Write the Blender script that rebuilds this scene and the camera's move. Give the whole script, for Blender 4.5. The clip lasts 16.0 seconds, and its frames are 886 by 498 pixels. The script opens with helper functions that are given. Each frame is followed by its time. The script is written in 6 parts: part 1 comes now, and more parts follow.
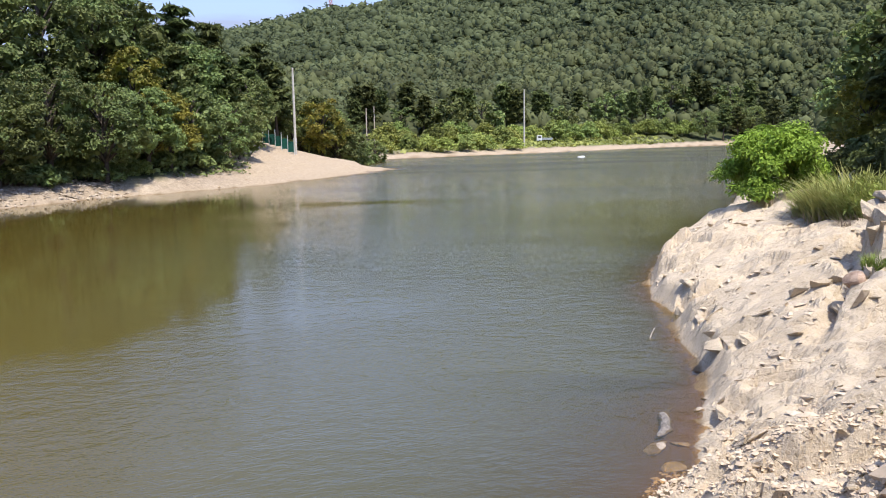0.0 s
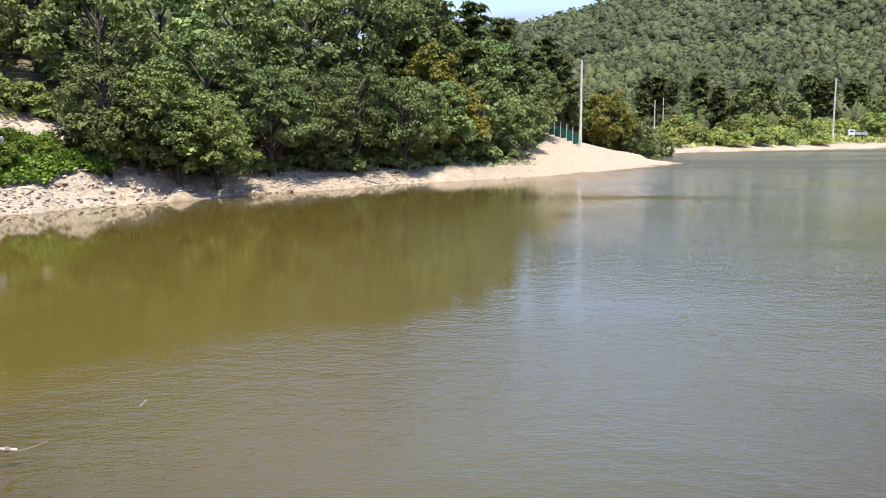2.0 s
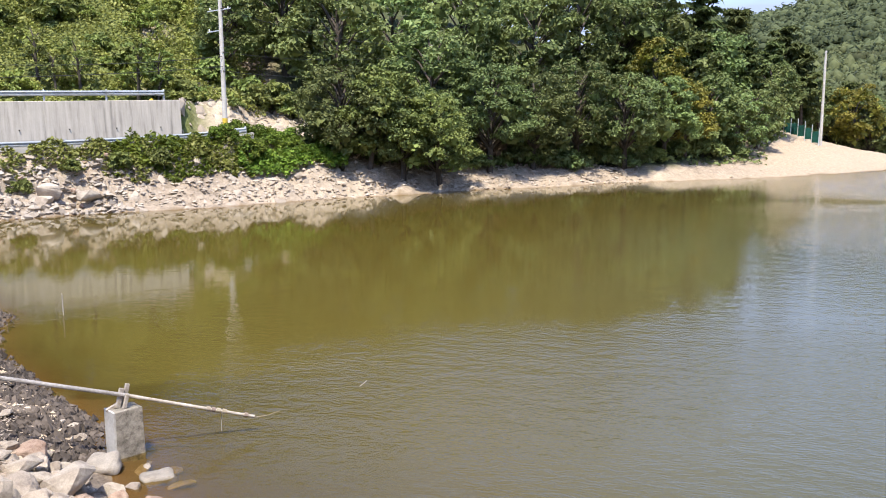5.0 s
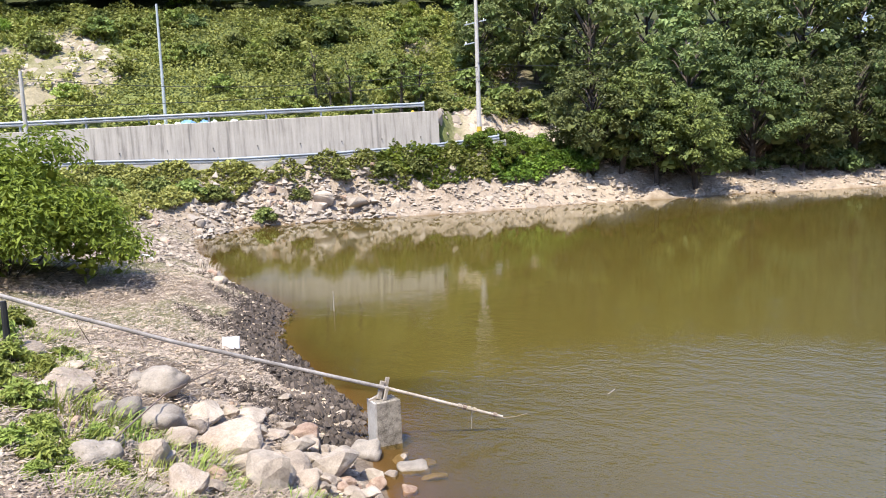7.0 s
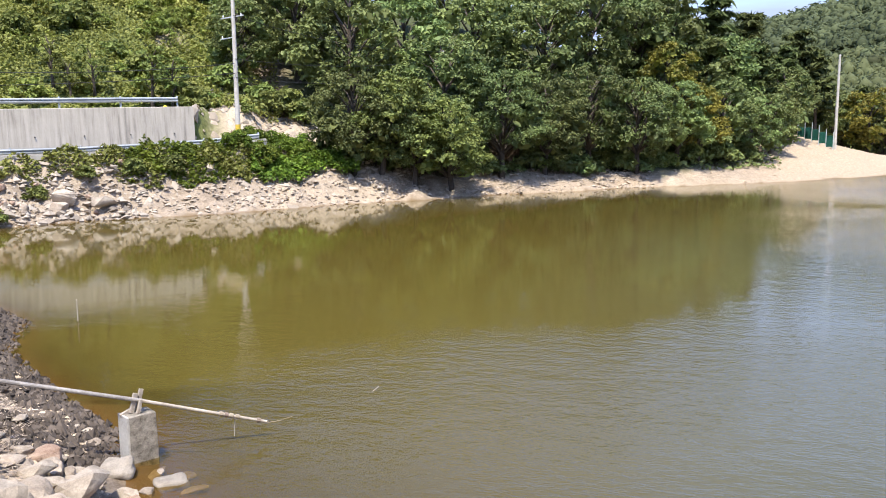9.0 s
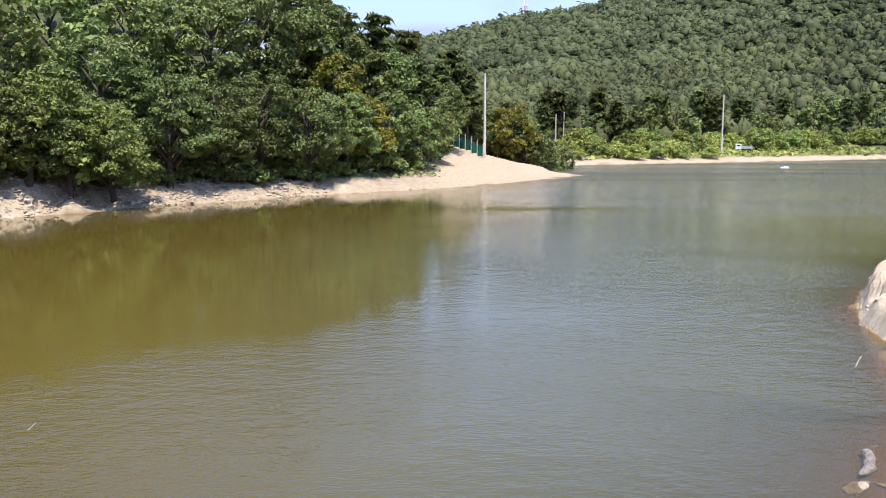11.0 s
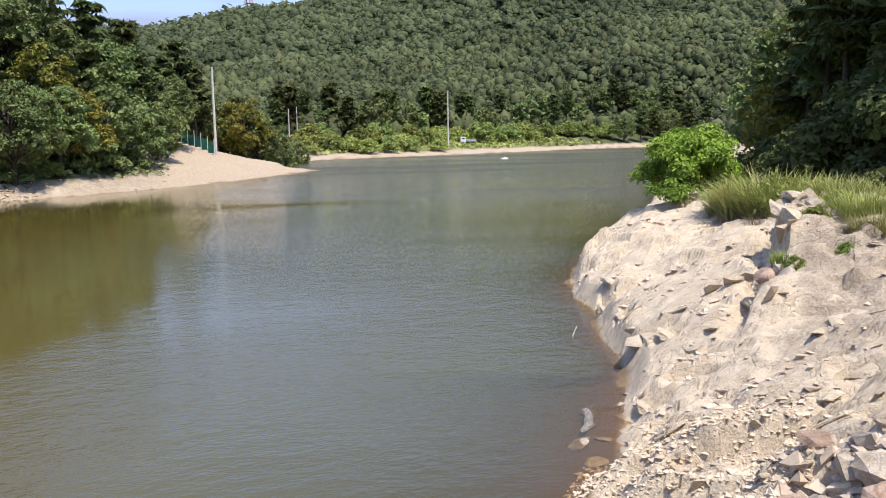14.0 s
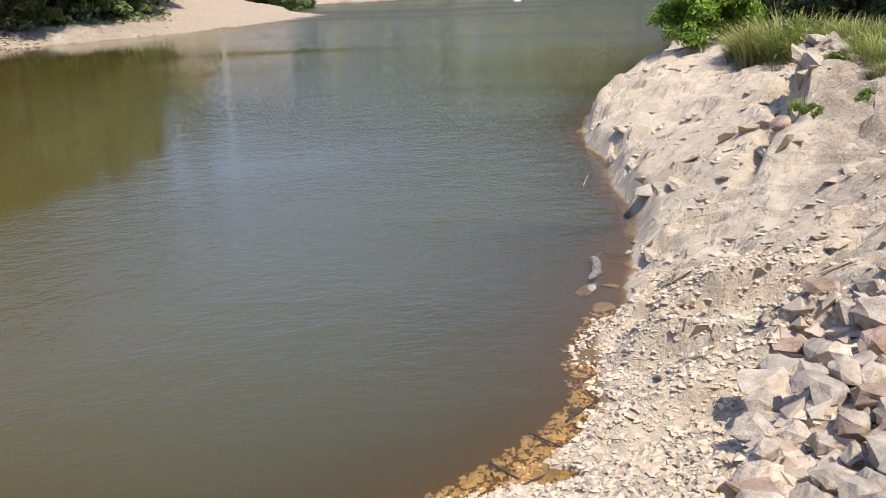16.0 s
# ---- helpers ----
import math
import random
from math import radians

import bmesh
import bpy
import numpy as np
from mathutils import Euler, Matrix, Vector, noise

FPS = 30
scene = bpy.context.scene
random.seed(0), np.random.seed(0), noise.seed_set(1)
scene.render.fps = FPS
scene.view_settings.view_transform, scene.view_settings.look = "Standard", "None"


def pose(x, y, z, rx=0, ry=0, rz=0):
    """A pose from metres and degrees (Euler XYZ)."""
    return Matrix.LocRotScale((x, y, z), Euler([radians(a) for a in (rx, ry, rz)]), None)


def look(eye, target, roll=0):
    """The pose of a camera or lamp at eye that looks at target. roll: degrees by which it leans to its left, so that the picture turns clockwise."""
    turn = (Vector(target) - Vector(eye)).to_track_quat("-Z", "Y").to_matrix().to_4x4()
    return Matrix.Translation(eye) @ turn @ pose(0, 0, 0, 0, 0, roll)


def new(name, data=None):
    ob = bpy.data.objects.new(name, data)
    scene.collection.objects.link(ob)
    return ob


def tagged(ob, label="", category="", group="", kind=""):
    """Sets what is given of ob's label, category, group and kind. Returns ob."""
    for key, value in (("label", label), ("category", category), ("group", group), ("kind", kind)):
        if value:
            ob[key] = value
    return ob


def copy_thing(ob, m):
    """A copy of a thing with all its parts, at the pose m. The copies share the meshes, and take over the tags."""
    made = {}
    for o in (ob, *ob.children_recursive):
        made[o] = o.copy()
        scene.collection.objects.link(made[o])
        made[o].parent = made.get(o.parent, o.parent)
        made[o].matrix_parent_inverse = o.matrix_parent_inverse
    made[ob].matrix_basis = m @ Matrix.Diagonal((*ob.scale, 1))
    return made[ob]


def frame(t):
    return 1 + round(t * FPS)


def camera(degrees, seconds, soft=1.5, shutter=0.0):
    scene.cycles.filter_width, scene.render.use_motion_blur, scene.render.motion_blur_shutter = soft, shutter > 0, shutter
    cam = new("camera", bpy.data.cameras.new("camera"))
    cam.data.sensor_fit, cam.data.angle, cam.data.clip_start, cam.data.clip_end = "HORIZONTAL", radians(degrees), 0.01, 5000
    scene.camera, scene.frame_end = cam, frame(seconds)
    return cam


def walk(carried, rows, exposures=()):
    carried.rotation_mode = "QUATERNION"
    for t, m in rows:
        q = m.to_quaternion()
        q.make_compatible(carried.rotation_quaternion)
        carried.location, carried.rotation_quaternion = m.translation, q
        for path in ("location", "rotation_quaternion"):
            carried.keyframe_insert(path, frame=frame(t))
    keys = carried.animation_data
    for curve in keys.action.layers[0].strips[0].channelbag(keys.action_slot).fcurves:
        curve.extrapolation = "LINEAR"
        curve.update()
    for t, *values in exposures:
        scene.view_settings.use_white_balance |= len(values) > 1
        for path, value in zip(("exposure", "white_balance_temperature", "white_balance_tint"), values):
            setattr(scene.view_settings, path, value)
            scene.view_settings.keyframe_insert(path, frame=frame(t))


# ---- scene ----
# A small reservoir seen from its bank: the camera stands at one spot and turns.
EYE = 4.9  # metres above the water, which lies at z = 0
cam = camera(57.6, 16.0, 1.0)


def polar(az, dist, z=0.0):
    """A place by its bearing from the camera (degrees to the right of +y) and its distance."""
    a = radians(az)
    return Vector((dist * math.sin(a), dist * math.cos(a), z))


def heading(az, up, roll):
    eye = Vector((0, 0, EYE))
    return look(eye, eye + polar(az, 100 * math.cos(radians(up)), 100 * math.sin(radians(up))), -roll)


# seconds, bearing, tilt, lean
TURNS = [
    (0, 17.28, -8.08, 0.87),
    (0.5, 12.28, -8.01, 0.89),
    (1, 7.01, -8.20, 0.56),
    (1.5, 2.42, -8.36, 0.47),
    (2, -2.54, -8.41, 0.39),
    (2.5, -5.98, -8.48, 0.38),
    (3, -8.40, -8.44, 0.05),
    (3.2, -10.13, -8.45, 0.14),
    (5.3, -21.10, -8.49, 0.70),
    (5.5, -23.98, -8.46, 1.08),
    (6, -30.21, -8.40, 1.88),
    (6.5, -34.72, -7.87, 2.11),
    (7, -35.60, -7.79, 2.04),
    (7.5, -34.99, -7.79, 1.99),
    (8, -30.30, -7.94, 1.48),
    (8.5, -24.18, -8.08, 1.18),
    (9, -18.71, -8.13, 0.51),
    (9.5, -12.28, -8.26, 0.06),
    (10, -6.03, -8.24, -0.22),
    (10.2, -4.17, -8.38, 0.05),
    (12.3, 16.49, -5.64, -0.68),
    (12.5, 17.72, -5.66, -0.47),
    (13, 21.28, -5.60, -0.27),
    (13.5, 22.80, -6.29, -0.02),
    (14, 22.65, -8.06, 0.66),
    (14.5, 22.41, -11.25, 1.05),
    (15, 22.18, -13.77, 1.20),
    (15.5, 21.94, -15.90, 1.13),
    (16, 21.71, -18.72, 1.00),
]
walk(cam, [(t, heading(a, u, r)) for t, a, u, r in TURNS], [(0.0, 0.22), (1.0, 0.33), (2.0, 0.55), (10.0, 0.56), (12.5, 0.25), (13.5, 0.22), (14.5, 0.18), (16.0, 0.03)])

# ---- light ----
SUN_AZ, SUN_EL = 168.0, 64.0
world = bpy.data.worlds.new("sky")
scene.world = world
world.use_nodes = True
wn, wl = world.node_tree.nodes, world.node_tree.links
wn.clear()
w_out = wn.new("ShaderNodeOutputWorld")
w_bg = wn.new("ShaderNodeBackground")
w_sky = wn.new("ShaderNodeTexSky")
w_sky.sky_type = "NISHITA"
w_sky.sun_disc = False
w_sky.sun_elevation = radians(SUN_EL)
w_sky.sun_rotation = radians(SUN_AZ)
w_sky.dust_density = 1.0
w_sky.ozone_density = 2.0
w_bg.inputs["Strength"].default_value = 0.25
w_co = wn.new("ShaderNodeTexCoord")
w_map = wn.new("ShaderNodeMapping")
w_map.inputs["Scale"].default_value = (1.6, 2.2, 7.0)
w_noise = wn.new("ShaderNodeTexNoise")
w_noise.inputs["Scale"].default_value = 1.7
w_noise.inputs["Detail"].default_value = 6
w_ramp = wn.new("ShaderNodeMapRange")
w_ramp.inputs["From Min"].default_value = 0.46
w_ramp.inputs["From Max"].default_value = 0.8
w_mix = wn.new("ShaderNodeMix")
w_mix.data_type = "RGBA"
w_mix.inputs["B"].default_value = (2.05, 2.28, 2.65, 1)
wl.new(w_co.outputs["Generated"], w_map.inputs["Vector"])
wl.new(w_map.outputs["Vector"], w_noise.inputs["Vector"])
wl.new(w_noise.outputs["Fac"], w_ramp.inputs["Value"])
w_sep = wn.new("ShaderNodeSeparateXYZ")
wl.new(w_co.outputs["Generated"], w_sep.inputs["Vector"])
w_haze = wn.new("ShaderNodeMapRange")
w_haze.interpolation_type = "SMOOTHSTEP"
w_haze.inputs["From Min"].default_value = 0.42
w_haze.inputs["From Max"].default_value = 0.0
w_haze.inputs["To Min"].default_value = 0.0
w_haze.inputs["To Max"].default_value = 0.95
wl.new(w_sep.outputs["Z"], w_haze.inputs["Value"])
w_sum = wn.new("ShaderNodeMath")
w_sum.operation, w_sum.use_clamp = "ADD", True
wl.new(w_ramp.outputs["Result"], w_sum.inputs[0])
wl.new(w_haze.outputs["Result"], w_sum.inputs[1])
wl.new(w_sum.outputs["Value"], w_mix.inputs["Factor"])
wl.new(w_sky.outputs["Color"], w_mix.inputs["A"])
w_tint = wn.new("ShaderNodeMix")
w_tint.data_type, w_tint.blend_type = "RGBA", "MULTIPLY"
w_tint.inputs["Factor"].default_value = 1.0
w_tint.inputs["B"].default_value = (0.86, 0.93, 1.18, 1)
wl.new(w_mix.outputs["Result"], w_tint.inputs["A"])
wl.new(w_tint.outputs["Result"], w_bg.inputs["Color"])
wl.new(w_bg.outputs["Background"], w_out.inputs["Surface"])

sun_data = bpy.data.lights.new("sun", "SUN")
sun_data.energy = 5.6
sun_data.angle = radians(0.6)
sun_data.color = (1.0, 0.94, 0.83)
sun = new("sun", sun_data)
sun.matrix_world = look(polar(SUN_AZ, 100 * math.cos(radians(SUN_EL)), 100 * math.sin(radians(SUN_EL))), (0, 0, 0))


# ---- materials ----
def material(name, rough=0.8, spec=0.3):
    m = bpy.data.materials.new(name)
    m.use_nodes = True
    b = m.node_tree.nodes["Principled BSDF"]
    b.inputs["Roughness"].default_value = rough
    b.inputs["Specular IOR Level"].default_value = spec
    return m, m.node_tree.nodes, m.node_tree.links, b


def noise_node(n, l, vec, scale, detail=5, rough=0.6):
    t = n.new("ShaderNodeTexNoise")
    t.inputs["Scale"].default_value = scale
    t.inputs["Detail"].default_value = detail
    t.inputs["Roughness"].default_value = rough
    l.new(vec, t.inputs["Vector"])
    return t.outputs["Fac"]


def ramp_node(n, l, fac, *stops):
    r = n.new("ShaderNodeValToRGB")
    while len(r.color_ramp.elements) < len(stops):
        r.color_ramp.elements.new(0.5)
    for e, (p, c) in zip(r.color_ramp.elements, stops):
        e.position, e.color = p, (*c, 1)
    l.new(fac, r.inputs["Fac"])
    return r.outputs["Color"]


def mix_node(n, l, fac, a, b, blend="MIX"):
    m = n.new("ShaderNodeMix")
    m.data_type, m.blend_type = "RGBA", blend
    for key, v in (("Factor", fac), ("A", a), ("B", b)):
        if isinstance(v, (int, float)):
            m.inputs[key].default_value = v
        elif isinstance(v, tuple):
            m.inputs[key].default_value = (*v, 1)
        else:
            l.new(v, m.inputs[key])
    return m.outputs["Result"]


def bump_node(n, l, b, height, strength, dist):
    k = n.new("ShaderNodeBump")
    k.inputs["Strength"].default_value = strength
    k.inputs["Distance"].default_value = dist
    l.new(height, k.inputs["Height"])
    l.new(k.outputs["Normal"], b.inputs["Normal"])
    return k


def world_pos(n):
    return n.new("ShaderNodeNewGeometry").outputs["Position"]


def leaf_material(name, dark, mid, light, gloss=0.2, through_light=0.24, stands=0.3):
    """Leaves: each its own shade, each plant its own tint, light passing through."""
    m, n, l, b = material(name, 0.55, gloss)
    g = n.new("ShaderNodeNewGeometry")
    o = n.new("ShaderNodeObjectInfo")
    col = ramp_node(n, l, g.outputs["Random Per Island"], (0.0, dark), (0.5, mid), (1.0, light))
    big = noise_node(n, l, g.outputs["Position"], 0.35, 3)
    col = mix_node(n, l, 0.35, col, ramp_node(n, l, big, (0.35, dark), (0.65, light)))
    stand = noise_node(n, l, g.outputs["Position"], 0.03, 4)
    col = mix_node(n, l, stands, col, ramp_node(n, l, stand, (0.4, dark), (0.6, light)))
    hsv = n.new("ShaderNodeHueSaturation")
    mr = n.new("ShaderNodeMapRange")
    mr.inputs["To Min"].default_value, mr.inputs["To Max"].default_value = 0.76, 1.26
    l.new(o.outputs["Random"], mr.inputs["Value"])
    l.new(mr.outputs["Result"], hsv.inputs["Value"])
    mh = n.new("ShaderNodeMapRange")
    mh.inputs["To Min"].default_value, mh.inputs["To Max"].default_value = 0.478, 0.52
    l.new(o.outputs["Random"], mh.inputs["Value"])
    l.new(mh.outputs["Result"], hsv.inputs["Hue"])
    l.new(col, hsv.inputs["Color"])
    col = hsv.outputs["Color"]
    l.new(col, b.inputs["Base Color"])
    t = n.new("ShaderNodeBsdfTranslucent")
    l.new(col, t.inputs["Color"])
    s = n.new("ShaderNodeMixShader")
    s.inputs["Fac"].default_value = through_light
    l.new(b.outputs["BSDF"], s.inputs[1])
    l.new(t.outputs["BSDF"], s.inputs[2])
    l.new(s.outputs["Shader"], n["Material Output"].inputs["Surface"])
    return m


def grained(name, dark, light, scale=3.0, rough=0.85, bump=0.4, dist=0.02, spec=0.25, metal=0.0, fine=14.0):
    """A plain weathered surface: stains at one scale, grain at another."""
    m, n, l, b = material(name, rough, spec)
    p = n.new("ShaderNodeTexCoord").outputs["Object"]
    o = n.new("ShaderNodeObjectInfo")
    col = ramp_node(n, l, noise_node(n, l, p, scale, 6, 0.65), (0.36, dark), (0.64, light))
    col = mix_node(n, l, 0.28, col, ramp_node(n, l, noise_node(n, l, p, scale * fine, 4), (0.42, dark), (0.58, light)))
    hsv = n.new("ShaderNodeHueSaturation")
    mr = n.new("ShaderNodeMapRange")
    mr.inputs["To Min"].default_value, mr.inputs["To Max"].default_value = 0.82, 1.15
    l.new(o.outputs["Random"], mr.inputs["Value"])
    l.new(mr.outputs["Result"], hsv.inputs["Value"])
    l.new(col, hsv.inputs["Color"])
    l.new(hsv.outputs["Color"], b.inputs["Base Color"])
    b.inputs["Metallic"].default_value = metal
    if bump:
        bump_node(n, l, b, noise_node(n, l, p, scale * 6, 8, 0.7), bump, dist)
    return m


LEAF = leaf_material("broad_leaves", (0.046, 0.066, 0.021), (0.143, 0.188, 0.06), (0.29, 0.34, 0.115))
LEAF_LIGHT = leaf_material("light_leaves", (0.062, 0.084, 0.02), (0.19, 0.235, 0.06), (0.35, 0.40, 0.115))
LEAF_YELLOW = leaf_material("yellowing_leaves", (0.08, 0.095, 0.018), (0.21, 0.215, 0.036), (0.38, 0.35, 0.06))
LEAF_BUSH = leaf_material("bush_leaves", (0.04, 0.068, 0.010), (0.14, 0.205, 0.024), (0.32, 0.40, 0.056), through_light=0.28)
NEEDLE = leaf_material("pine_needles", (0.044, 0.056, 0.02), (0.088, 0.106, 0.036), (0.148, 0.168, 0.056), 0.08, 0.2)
# distant foliage: the bluish haze of distance is mixed into these base colours
HAZED_FAR_LEAF = leaf_material("hazed_far_leaves", (0.053, 0.063, 0.032), (0.089, 0.104, 0.051), (0.142, 0.160, 0.076), 0.05, 0.3, 0.5)
HAZED_FOOT_LEAF = leaf_material("hazed_foothill_leaves", (0.050, 0.053, 0.026), (0.088, 0.094, 0.043), (0.138, 0.147, 0.064), 0.05, 0.25, 0.5)
VINE = leaf_material("vine_leaves", (0.07, 0.09, 0.018), (0.25, 0.30, 0.062), (0.48, 0.51, 0.145))
GRASS = leaf_material("grass_blades", (0.09, 0.125, 0.022), (0.215, 0.27, 0.05), (0.39, 0.42, 0.11))
STRAW = leaf_material("dry_straw", (0.12, 0.085, 0.062), (0.30, 0.23, 0.17), (0.56, 0.47, 0.36), 0.2, 0.12)
GRASS_DRY = leaf_material("yellow_grass", (0.12, 0.14, 0.032), (0.29, 0.31, 0.08), (0.50, 0.48, 0.18))
DRY = leaf_material("dry_twigs", (0.08, 0.055, 0.035), (0.16, 0.11, 0.07), (0.25, 0.18, 0.12), 0.2, 0.1)
BARK = grained("bark", (0.04, 0.032, 0.025), (0.10, 0.08, 0.062), 4.0, 0.9, 0.8, 0.03)
ROCK = grained("pale_rock", (0.27, 0.21, 0.155), (0.50, 0.415, 0.325), 2.2, 0.9, 0.9, 0.04)
ROCK_CREAM = grained("cream_rock", (0.40, 0.305, 0.215), (0.72, 0.60, 0.46), 2.2, 0.9, 0.9, 0.04)
ROCK_DULL = grained("dull_rock", (0.20, 0.17, 0.135), (0.37, 0.32, 0.26), 2.0, 0.9, 0.7, 0.03)
ROCK_BROWN = grained("brown_rock", (0.27, 0.165, 0.11), (0.52, 0.38, 0.28), 2.6, 0.9, 0.9, 0.04)
ROCK_GREY = grained("grey_rock", (0.26, 0.21, 0.16), (0.49, 0.415, 0.325), 2.0, 0.85, 0.7, 0.03)
CONCRETE_DARK = grained("weathered_concrete", (0.10, 0.085, 0.066), (0.44, 0.385, 0.31), 9.0, 0.9, 1.0, 0.03)
POLE = grained("pole_concrete", (0.34, 0.31, 0.27), (0.52, 0.49, 0.44), 1.5, 0.8, 0.2, 0.01)
STEEL = grained("galvanised_steel", (0.27, 0.29, 0.30), (0.42, 0.44, 0.46), 1.5, 0.5, 0.1, 0.005, 0.5, 0.4)
PIPE = grained("worn_pipe", (0.20, 0.175, 0.155), (0.42, 0.385, 0.35), 3.0, 0.6, 0.2, 0.005)
WOOD = grained("grey_wood", (0.28, 0.23, 0.18), (0.55, 0.48, 0.40), 6.0, 0.85, 0.4, 0.01)
WOOD_WET = grained("wet_wood", (0.10, 0.085, 0.07), (0.30, 0.26, 0.22), 6.0, 0.6, 0.4, 0.01)
WHITE = grained("white_board", (0.78, 0.78, 0.76), (0.88, 0.88, 0.87), 3.0, 0.6, 0.05, 0.002)
ASPHALT = grained("asphalt", (0.05, 0.05, 0.05), (0.09, 0.088, 0.085), 2.0, 0.9, 0.3, 0.01)
FENCE = grained("green_mesh", (0.01, 0.06, 0.045), (0.02, 0.11, 0.08), 3.0, 0.6, 0.0)
CABLE = grained("cable", (0.02, 0.02, 0.02), (0.04, 0.04, 0.04), 3.0, 0.6, 0.0)
BLUE = grained("blue_sheet", (0.10, 0.22, 0.45), (0.25, 0.42, 0.65), 3.0, 0.5, 0.2, 0.01)
PAINT_WHITE = grained("white_paint", (0.68, 0.69, 0.70), (0.8, 0.8, 0.8), 2.0, 0.35, 0.0, spec=0.5)
GLASS_DARK = grained("dark_glass", (0.01, 0.012, 0.015), (0.03, 0.035, 0.04), 2.0, 0.08, 0.0, spec=0.6)
RUBBER = grained("rubber", (0.015, 0.015, 0.015), (0.03, 0.03, 0.03), 4.0, 0.8, 0.0)


def wall_material():
    """Board-marked concrete with dark runs of damp down its face."""
    m, n, l, b = material("wall_concrete", 0.88, 0.2)
    p = world_pos(n)
    mp = n.new("ShaderNodeMapping")
    mp.inputs["Scale"].default_value = (3.4, 3.4, 0.16)
    l.new(p, mp.inputs["Vector"])
    runs = noise_node(n, l, mp.outputs["Vector"], 1.0, 5, 0.6)
    base = ramp_node(n, l, noise_node(n, l, p, 0.8, 6), (0.35, (0.31, 0.27, 0.215)), (0.62, (0.52, 0.462, 0.375)))
    col = mix_node(n, l, 0.75, base, ramp_node(n, l, runs, (0.34, (0.17, 0.145, 0.118)), (0.46, (0.41, 0.362, 0.295)), (0.7, (0.58, 0.52, 0.43))))
    col = mix_node(n, l, 0.2, col, ramp_node(n, l, noise_node(n, l, p, 25, 4), (0.3, (0.2, 0.19, 0.17)), (0.7, (0.6, 0.57, 0.52))))
    l.new(col, b.inputs["Base Color"])
    bump_node(n, l, b, noise_node(n, l, p, 18, 6), 0.3, 0.01)
    return m


def ground_material():
    """Bare rock and sand, dry soil, grassy ground, dark mud and forest floor with tree shade in its colour, blended by
    the zones of the sheet.
    """
    m, n, l, b = material("ground", 0.92, 0.2)
    p = world_pos(n)
    za, zb = n.new("ShaderNodeAttribute"), n.new("ShaderNodeAttribute")
    za.attribute_name, zb.attribute_name = "zone", "zone_wet"
    sa, sb = n.new("ShaderNodeSeparateColor"), n.new("ShaderNodeSeparateColor")
    l.new(za.outputs["Color"], sa.inputs["Color"])
    l.new(zb.outputs["Color"], sb.inputs["Color"])
    coarse, mid, fine = noise_node(n, l, p, 0.6, 8, 0.62), noise_node(n, l, p, 3.5, 8, 0.65), noise_node(n, l, p, 19, 6, 0.7)
    rock = ramp_node(n, l, coarse, (0.28, (0.46, 0.36, 0.24)), (0.5, (0.56, 0.455, 0.32)), (0.72, (0.64, 0.53, 0.39)))
    rock = mix_node(n, l, 0.4, rock, ramp_node(n, l, mid, (0.40, (0.36, 0.27, 0.18)), (0.6, (0.65, 0.535, 0.40))))
    rock = mix_node(n, l, 0.3, rock, ramp_node(n, l, fine, (0.36, (0.29, 0.225, 0.15)), (0.54, (0.59, 0.49, 0.365))))
    tilt = n.new("ShaderNodeMapping")
    tilt.inputs["Rotation"].default_value = (0.25, 0.2, 0.95)
    tilt.inputs["Scale"].default_value = (0.62, 1.5, 1.6)
    wob = n.new("ShaderNodeVectorMath")
    wob.operation = "MULTIPLY_ADD"
    jitter = n.new("ShaderNodeTexNoise")
    jitter.inputs["Scale"].default_value = 1.8
    l.new(p, jitter.inputs["Vector"])
    l.new(jitter.outputs["Color"], wob.inputs[0])
    wob.inputs[1].default_value = (0.1, 0.1, 0.1)
    l.new(p, wob.inputs[2])
    l.new(wob.outputs["Vector"], tilt.inputs["Vector"])
    cell = []
    for scale in (0.6, 2.6):
        v = n.new("ShaderNodeTexVoronoi")
        v.inputs["Scale"].default_value = scale
        l.new(tilt.outputs["Vector"], v.inputs["Vector"])
        cell.append(v)
    cracks = []
    for scale, width in ((0.7, 0.015), (1.9, 0.02)):
        edge = n.new("ShaderNodeTexVoronoi")
        edge.feature = "DISTANCE_TO_EDGE"
        edge.inputs["Scale"].default_value = scale
        l.new(tilt.outputs["Vector"], edge.inputs["Vector"])
        cracks.append(ramp_node(n, l, edge.outputs["Distance"], (0.0, (1.0, 1.0, 1.0)), (width, (0.0, 0.0, 0.0))))
    rock = mix_node(n, l, 0.18, rock, ramp_node(n, l, cell[0].outputs["Color"], (0.0, (0.42, 0.33, 0.24)), (1.0, (0.66, 0.56, 0.44))))
    seam = mix_node(n, l, ramp_node(n, l, coarse, (0.49, (0.0, 0.0, 0.0)), (0.6, (0.24, 0.24, 0.24))), (0.0, 0.0, 0.0), mix_node(n, l, 1.0, cracks[0], cracks[1], "LIGHTEN"))
    rock = mix_node(n, l, seam, rock, (0.15, 0.115, 0.08))
    rock = mix_node(n, l, ramp_node(n, l, mid, (0.62, (0.0, 0.0, 0.0)), (0.75, (0.45, 0.45, 0.45))), rock, (0.36, 0.30, 0.24))
    # dark flecks put the small shadows of rough rock into its colour
    shade_fleck = n.new("ShaderNodeTexVoronoi")
    shade_fleck.inputs["Scale"].default_value = 7.0
    l.new(tilt.outputs["Vector"], shade_fleck.inputs["Vector"])
